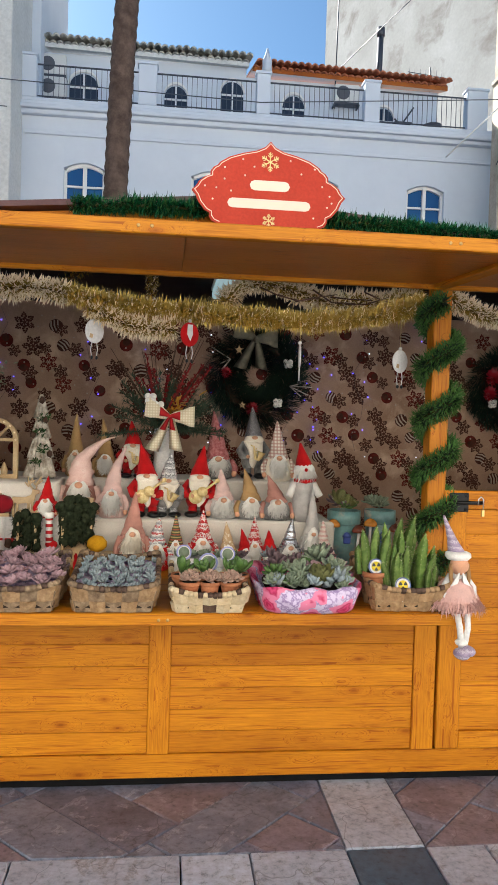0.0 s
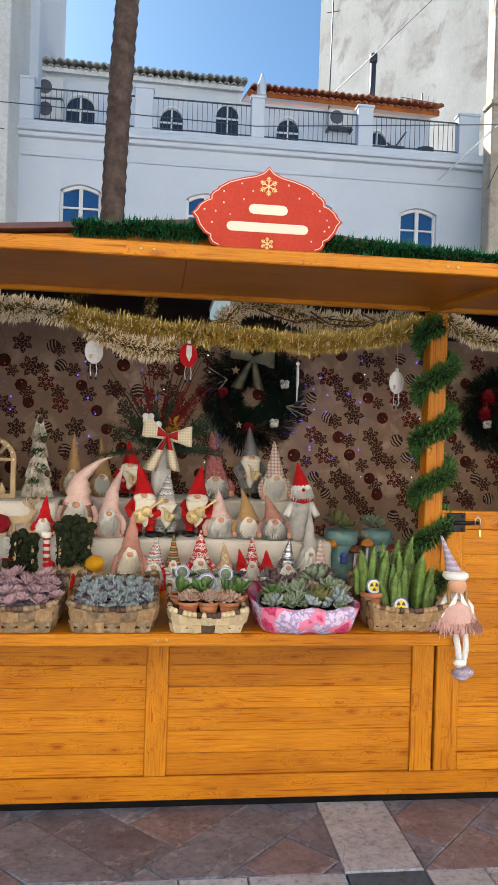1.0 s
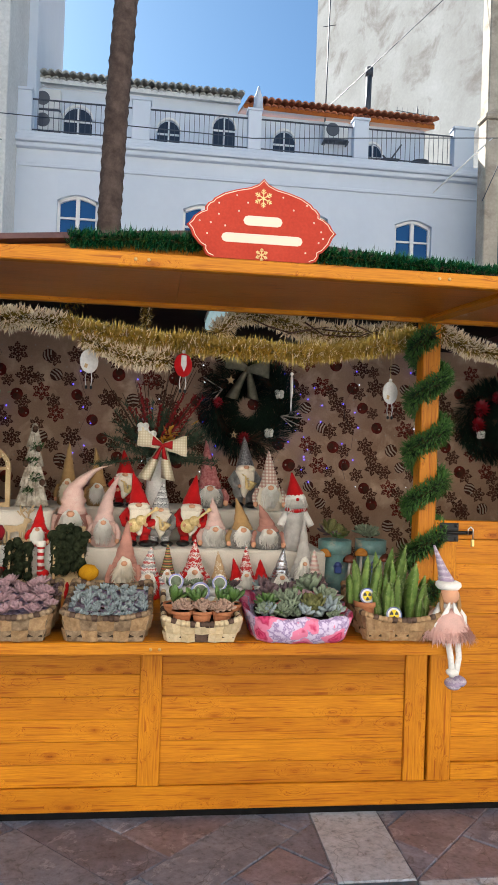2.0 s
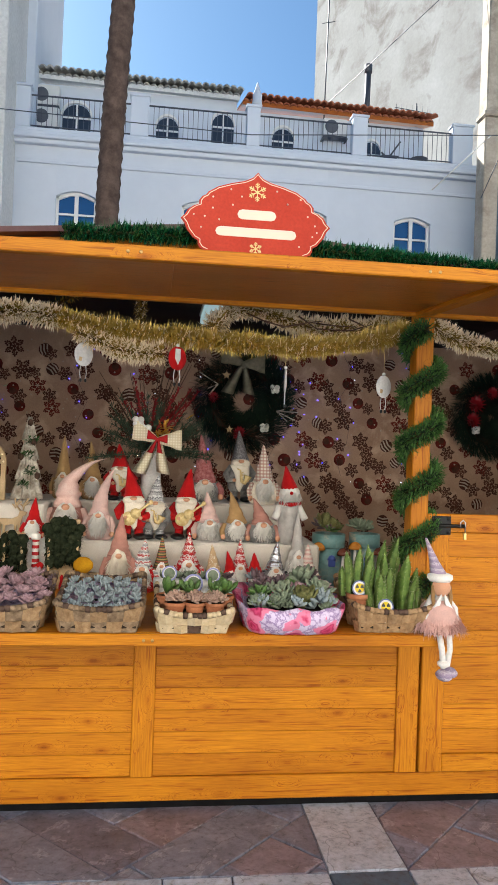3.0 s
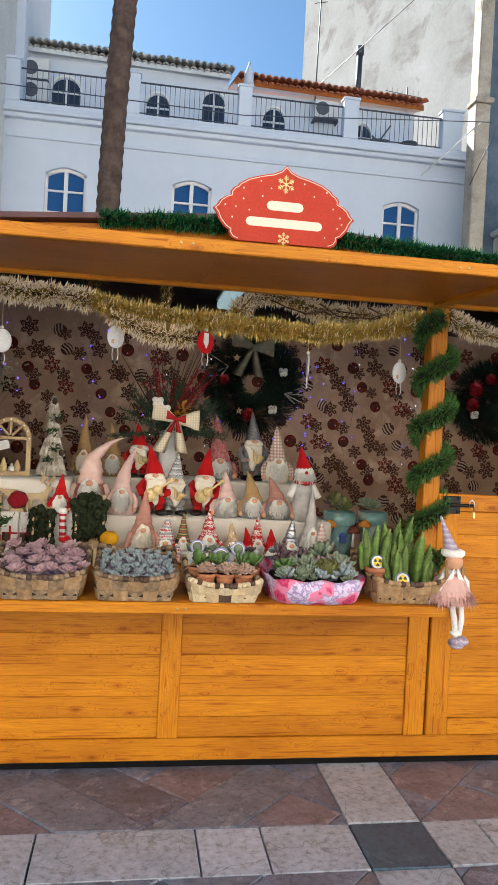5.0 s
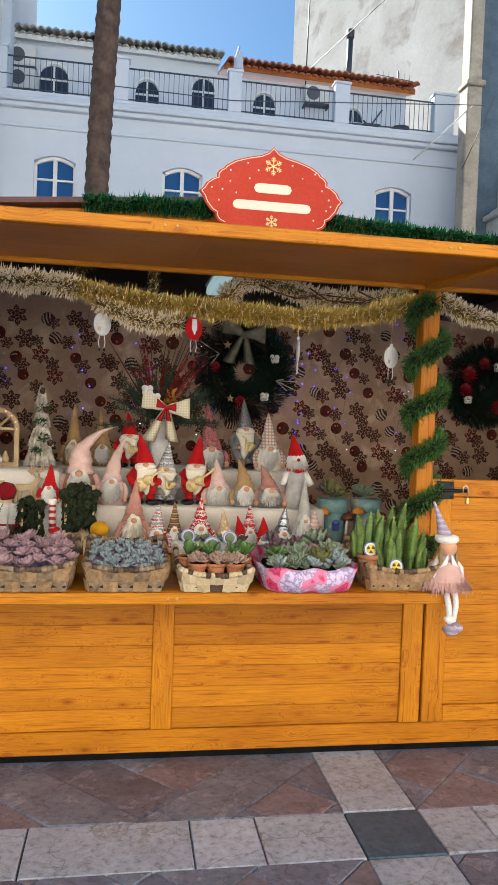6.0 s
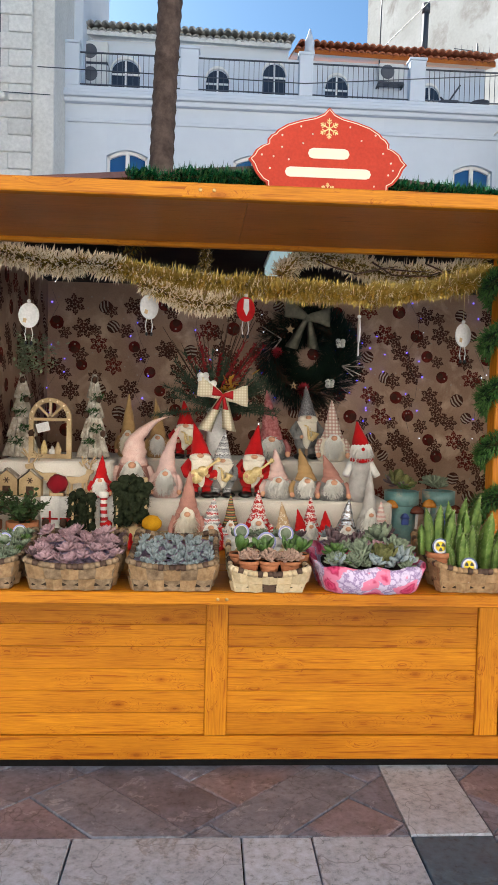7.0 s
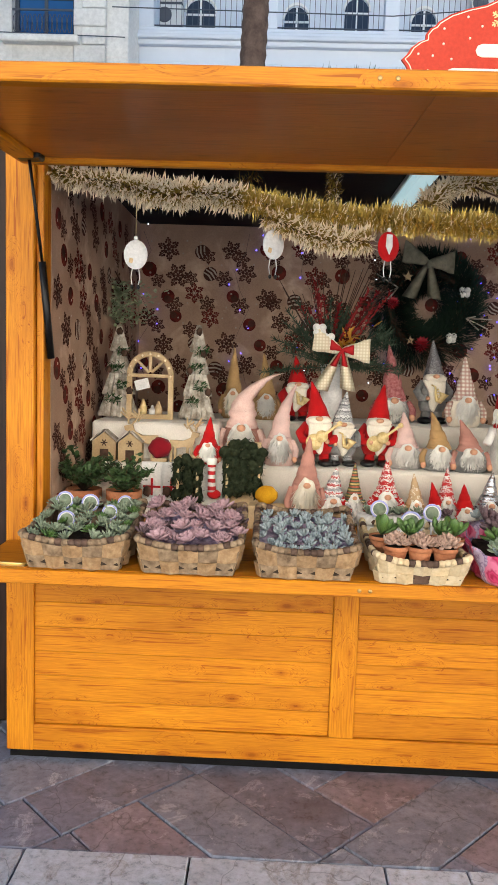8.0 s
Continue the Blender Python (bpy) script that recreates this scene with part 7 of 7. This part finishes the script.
# ---- hanging ornaments ----
def hanger(x, y, z, turn, mt, label, top):
    h = thing("hanging_ornament", (x, y, z), label, "hanging ornament", "ornaments hanging from the garland", rz=turn)
    part("disc", Shape().lathe([(0.044, -0.004), (0.046, 0), (0.044, 0.004)], 28, m=pose(0, 0, 0, 90) @ Matrix.Diagonal((1, 1.22, 1, 1))), mt, h)
    part("thread", Shape().tube([(0, 0, 0.05), (0, 0, top - z)], 0.0012, 4), gold_card, h)
    part("bead", Shape().ball((0, 0, 0.062), 0.009, n=8, r=6), card_white, h)
    for q in (-1, 1):
        part("leg", Shape().tube([(q * 0.012, 0, -0.052), (q * 0.017, 0, -0.085), (q * 0.012, 0, -0.115)], 0.0022, 5), card_white, h)
        part("foot", Shape().ball((q * 0.012, -0.002, -0.122), 0.006, 0.008, 0.009, 8, 6), boot_black, h)
    if mt is felt_red:
        part("print", Shape().plate([(-0.012, 0.045), (-0.014, 0.0), (0.002, -0.03), (0.014, 0.0), (0.012, 0.045)], -0.007, -0.0045), card_white, h)
    else:
        part("print", Shape().plate([(-0.022, -0.012), (-0.026, -0.03), (-0.012, -0.034), (-0.008, -0.016)], -0.007, -0.0045), ply, h)


hanger(-0.796, 0.056, 2.026, 2, card_white, "round white painted wooden ornament hanging on a thread", 2.27)
hanger(-0.269, 0.1, 2.085, 28, card_white, "white painted wooden ornament hanging on a thread", 2.16)
hanger(0.167, 0.052, 2.082, 22, felt_red, "red painted wooden ornament hanging on a thread", 2.17)
hanger(0.68, 0.03, 2.0, 84, card_white, "white painted wooden ornament turned edge-on", 2.165)
hanger(1.184, 0.1, 2.0, 22, card_white, "white painted wooden ornament hanging on a thread", 2.24)

# ---- lamp batten and fairy lights ----
bt = thing("ceiling_light", (0.37, 0.62, 2.455), "pale tube light batten under the stall ceiling", "ceiling light")
part("diffuser", Shape().box(-0.045, 0.045, -0.52, 0.52, -0.03, 0.02, 0.01), plain("tube_diffuser", (0.66, 0.95, 1.0), 0.4, 0, 0.12), bt)
part("housing", Shape().box(-0.05, 0.05, -0.53, 0.53, 0.02, 0.044, 0.004), ac_white, bt)
fs = thing("fairy_lights", (0, YB - 0.02, 0), "string of tiny blue and white lights on the back wall", "string lights")
rg = random.Random(14)
bl, wh = Shape(), Shape()
for row in range(7):
    x0 = -1.05 + 0.5 * row + rg.uniform(-0.08, 0.08)
    pts = []
    for k in range(9):
        p = (x0 + 0.05 * math.sin(k * 1.7 + row), 0.0, 2.45 - 0.12 * k)
        pts.append(p)
        (bl if rg.random() < 0.68 else wh).ball((p[0] + rg.uniform(-0.09, 0.09), -0.006, p[2] + rg.uniform(-0.05, 0.05)), 0.0042, n=6, r=4)
    part("wire", Shape().tube(pts, 0.0012, 4), boot_black, fs)
for k in range(30):
    bl.ball((rg.gauss(1.05, 0.13), -0.006, rg.uniform(1.45, 2.3)), 0.004, n=6, r=4)
tagged(part("blue_bulbs", bl, plain("blue_led", (0.06, 0.05, 1.0), 0.4, 0, 2.6), fs), kind="stuff")
tagged(part("white_bulbs", wh, plain("white_led", (0.7, 0.78, 1.0), 0.4, 0, 1.6), fs), kind="stuff")

# ---- latch, hinge ----
lt = thing("door_latch", (1.415, -0.006, 1.335), "black iron bolt latch with an open padlock", "latch")
part("plate", Shape().box(0.0, 0.095, -0.006, 0, -0.045, 0.045, 0.002), metal_black, lt)
for x in (0.015, 0.08):
    for z in (-0.032, 0.032):
        part("rivet", Shape().ball((x, -0.008, z), 0.008, 0.004, 0.008, 8, 6), metal_black, lt)
part("bolt", Shape().tube([(0.02, -0.016, 0.0), (0.16, -0.016, 0.0)], 0.009, 10), metal_black, lt)
pk = part("padlock", Shape().box(0.150, 0.166, -0.03, -0.018, -0.065, -0.03, 0.003), brass, lt, "small brass padlock")
part("shackle", Shape().tube([(0.135, -0.024, -0.01), (0.135, -0.024, 0.018), (0.147, -0.024, 0.03), (0.159, -0.024, 0.018), (0.159, -0.024, -0.032)], 0.0035, 8), steel, pk)
hg = thing("shelf_hinge", (-1.14, -0.35, CT), "small brass hinge at the counter's end", "hinge")
part("leaf", Shape().box(-0.06, 0.06, -0.03, 0.0, 0.0005, 0.005, 0.001), brass, hg)
part("pin", Shape().tube([(-0.06, -0.015, 0.007), (0.06, -0.015, 0.007)], 0.005, 8), brass, hg)

# ---- shop sign ----
sg = thing("shop_sign", (0.497, -0.105, 2.47), "red ornate shop sign with gold snowflake and pale lettering bars", "sign")
half = [(0.0, 0.455), (0.022, 0.43), (0.06, 0.412), (0.12, 0.398), (0.18, 0.378), (0.222, 0.352), (0.232, 0.338), (0.248, 0.330), (0.262, 0.312), (0.262, 0.294), (0.285, 0.285), (0.312, 0.265), (0.325, 0.242), (0.342, 0.226), (0.325, 0.206), (0.312, 0.175), (0.285, 0.142), (0.262, 0.130), (0.262, 0.112), (0.25, 0.095), (0.225, 0.085)]
outl = [(-x, z) for x, z in half[::-1]] + half[1:]
sign_red = surface("sign_red", (0.50, 0.04, 0.018), (0.57, 0.055, 0.026), 5, 80, 0.6, 0.05)
cream_print = plain("cream_print", (0.82, 0.66, 0.55), 0.6)
board = part("board", Shape().plate(outl[::-1], -0.006, 0.006), [sign_red], sg)
part("stake", Shape().box(-0.03, 0.03, 0.007, 0.02, 0.05, 0.35, 0.002), wood_z, sg)
ln = Shape()
inset = [(x * 0.965, 0.25 + (z - 0.25) * 0.955) for x, z in outl]
for i in range(len(inset) - 1):
    (xa, za), (xb, zb) = inset[i], inset[i + 1]
    d = Vector((xb - xa, zb - za))
    n = Vector((-d.y, d.x)).normalized() * 0.0016
    ln.add([(xa - n.x, -0.0078, za - n.y), (xb - n.x, -0.0078, zb - n.y), (xb + n.x, -0.0078, zb + n.y), (xa + n.x, -0.0078, za + n.y)], [(3, 2, 1, 0)])
part("border_line", ln, cream_print, board)


def bar(x0, x1, z0, z1):
    """A plain rounded bar standing for a word."""
    r = (z1 - z0) / 2
    pts = [(x0 + r - r * math.cos(a), z0 + r + r * math.sin(a)) for a in (-1.57, -0.8, 0, 0.8, 1.57)] + [(x1 - r + r * math.cos(a), z0 + r + r * math.sin(a)) for a in (1.57, 0.8, 0, -0.8, -1.57)]
    part("lettering_bar", Shape().plate(pts, -0.0085, -0.0062), cream_print, board)


bar(-0.088, 0.09, 0.238, 0.282)
bar(-0.185, 0.185, 0.158, 0.2)


def flake(cx, cz, R):
    f = Shape()
    for k in range(6):
        m = pose(cx, 0, cz, 0, 60 * k, 0)
        f.box(-0.0022, 0.0022, -0.0086, -0.0062, 0, R, m=m)
        for u, l in ((0.45, 0.34), (0.7, 0.26)):
            for q in (-1, 1):
                f.box(-0.0018, 0.0018, -0.0086, -0.0062, 0, R * l, m=m @ pose(0, 0, R * u, 0, q * 50, 0))
    part("snowflake", f, gold_card, board)


flake(0, 0.365, 0.043)
flake(0.0, 0.108, 0.03)
rg = random.Random(30)
for x, z in ((-0.2, 0.33), (-0.12, 0.37), (-0.07, 0.34), (-0.235, 0.24), (-0.285, 0.245), (-0.17, 0.23), (-0.25, 0.19), (0.09, 0.375), (0.14, 0.32), (0.2, 0.345), (0.235, 0.27), (0.27, 0.23), (0.26, 0.18), (0.2, 0.13), (0.28, 0.2), (-0.2, 0.28), (-0.11, 0.30)):
    part("printed_dot", Shape().lathe([(0.0042, 0), (0.0042, 0.002)], 8, m=pose(x, -0.0064, z, 90)), cream_print, board)

# ---- paving ----
pave = thing("pavement", (0, 0, 0), "marble paving with diagonal slabs and pale bands", "pavement", kind="structure")


def slab(poly, mt, rg):
    """One slab with a chamfered rim, slightly uneven."""
    cx, cy = sum(p[0] for p in poly) / len(poly), sum(p[1] for p in poly) / len(poly)
    dz = rg.uniform(-0.0015, 0.0015)
    n = len(poly)
    vs = []
    for inset, z in ((0.004, -0.03), (0.004, -0.005), (0.01, 0.0)):
        for x, y in poly:
            d = Vector((x - cx, y - cy))
            k = max(0.0, 1 - inset / max(d.length, 0.01))
            vs.append((d.x * k, d.y * k, z + dz + rg.uniform(-0.0012, 0.0012)))
    fs = [tuple(range(2 * n, 3 * n))]
    for a in (0, n):
        fs += [(a + j, a + (j + 1) % n, a + n + (j + 1) % n, a + n + j) for j in range(n)]
    part("slab", Shape().add(vs, fs), mt, pave, "", (cx, cy, 0))


def clip(poly, ax, lo, hi):
    for sign, lim in ((1, lo), (-1, -hi)):
        out = []
        for i in range(len(poly)):
            p, q = poly[i], poly[(i + 1) % len(poly)]
            a, b = sign * p[ax] - lim, sign * q[ax] - lim
            if a >= 0:
                out.append(p)
            if (a > 0) != (b > 0) and abs(a - b) > 1e-9:
                t = a / (a - b)
                out.append((p[0] + (q[0] - p[0]) * t, p[1] + (q[1] - p[1]) * t))
        poly = out
        if len(poly) < 3:
            return []
    return poly


rg = random.Random(11)
COURSES = [(-0.85, -0.445, (-1.40, -0.555, 0.25)), (-0.445, 0.5, (-1.74, -1.35, -0.95, -0.555, -0.17)), (0.5, 0.9, (-0.42, 0.60)), (0.9, 1.29, (-0.05, 0.37, 0.78))]
TONE = {(-0.445, -0.555): 0, (-0.445, -0.95): 2, (-0.445, -1.35): 1, (0.5, -0.42): 2, (0.9, -0.05): 1, (0.9, 0.37): 0, (-0.85, -1.40): 0}
for k in range(16):
    COURSES.append((-0.85 - 0.41 * (k + 1), -0.85 - 0.41 * k, ()))
    COURSES.append((1.29 + 0.41 * k, 1.29 + 0.41 * (k + 1), ()))
cells = []
for v0, v1, js in COURSES:
    us = list(js) or [rg.uniform(-0.3, 0.3)]
    while us[0] > -6:
        us.insert(0, us[0] - rg.choice((0.41, 0.62, 0.85)))
    while us[-1] < 6:
        us.append(us[-1] + rg.choice((0.41, 0.62, 0.85)))
    for u0, u1 in zip(us, us[1:]):
        if v0 == -0.445 and u0 >= -0.17:
            cells += [(u0, u1, v0, 0.09, 0), (u0, u1, 0.09, v1, 1)]
        else:
            cells.append((u0, u1, v0, v1, TONE.get((v0, u0), rg.choice((0, 0, 1, 2)))))
for bx0, bx1 in ((-3.2, 0.828), (1.155, 4.8)):
    for by0, by1 in ((-0.552, 1.6), (-2.4, -0.885)):
        for u0, u1, v0, v1, tone in cells:
            c = [((u + v) / 2, (u - v) / 2) for u, v in ((u0, v0), (u1, v0), (u1, v1), (u0, v1))][::-1]
            q = clip(clip(c, 0, bx0, bx1), 1, by0, by1)
            if len(q) >= 3:
                ar = abs(sum(q[k][0] * q[(k + 1) % len(q)][1] - q[(k + 1) % len(q)][0] * q[k][1] for k in range(len(q)))) / 2
                if ar > 0.0008:
                    slab(q, slab_mats[tone], rg)
for xa, xb in ((-3.2, -2.3), (-2.3, -1.5), (-1.5, -1.02), (-1.02, -0.47), (-0.47, 0.17), (0.17, 0.44), (0.44, 0.828), (1.155, 1.4), (1.4, 2.1), (2.1, 3.0), (3.0, 3.9), (3.9, 4.8)):
    slab([(xa, -0.885), (xb, -0.885), (xb, -0.552), (xa, -0.552)], slab_white, rg)
for ya, yb in ((-2.4, -2.0), (-2.0, -1.5), (-1.5, -0.885), (-0.552, 0.1), (0.1, 1.6)):
    slab([(0.828, ya), (1.155, ya), (1.155, yb), (0.828, yb)], slab_white, rg)
slab([(0.828, -0.885), (1.155, -0.885), (1.155, -0.552), (0.828, -0.552)], slab_black, rg)
pv = Shape()
rg = random.Random(5)
mats = slab_mats + [slab_white]
for i in range(-24, 25):
    for j in range(-24, 16):
        x, y = i * 0.8, j * 0.8
        if -3.21 <= x <= 4.1 and -2.41 <= y <= 1.1:
            continue
        # mostly white slabs, added here to bounce sunlight up into the stall
        pv.k = rg.choice((0, 3, 3, 3))
        pv.box(x + 0.004, x + 0.796, y + 0.004, y + 0.796, -0.028, rg.uniform(-0.002, 0))
tagged(part("slabs_beyond", pv, mats, pave), kind="stuff")
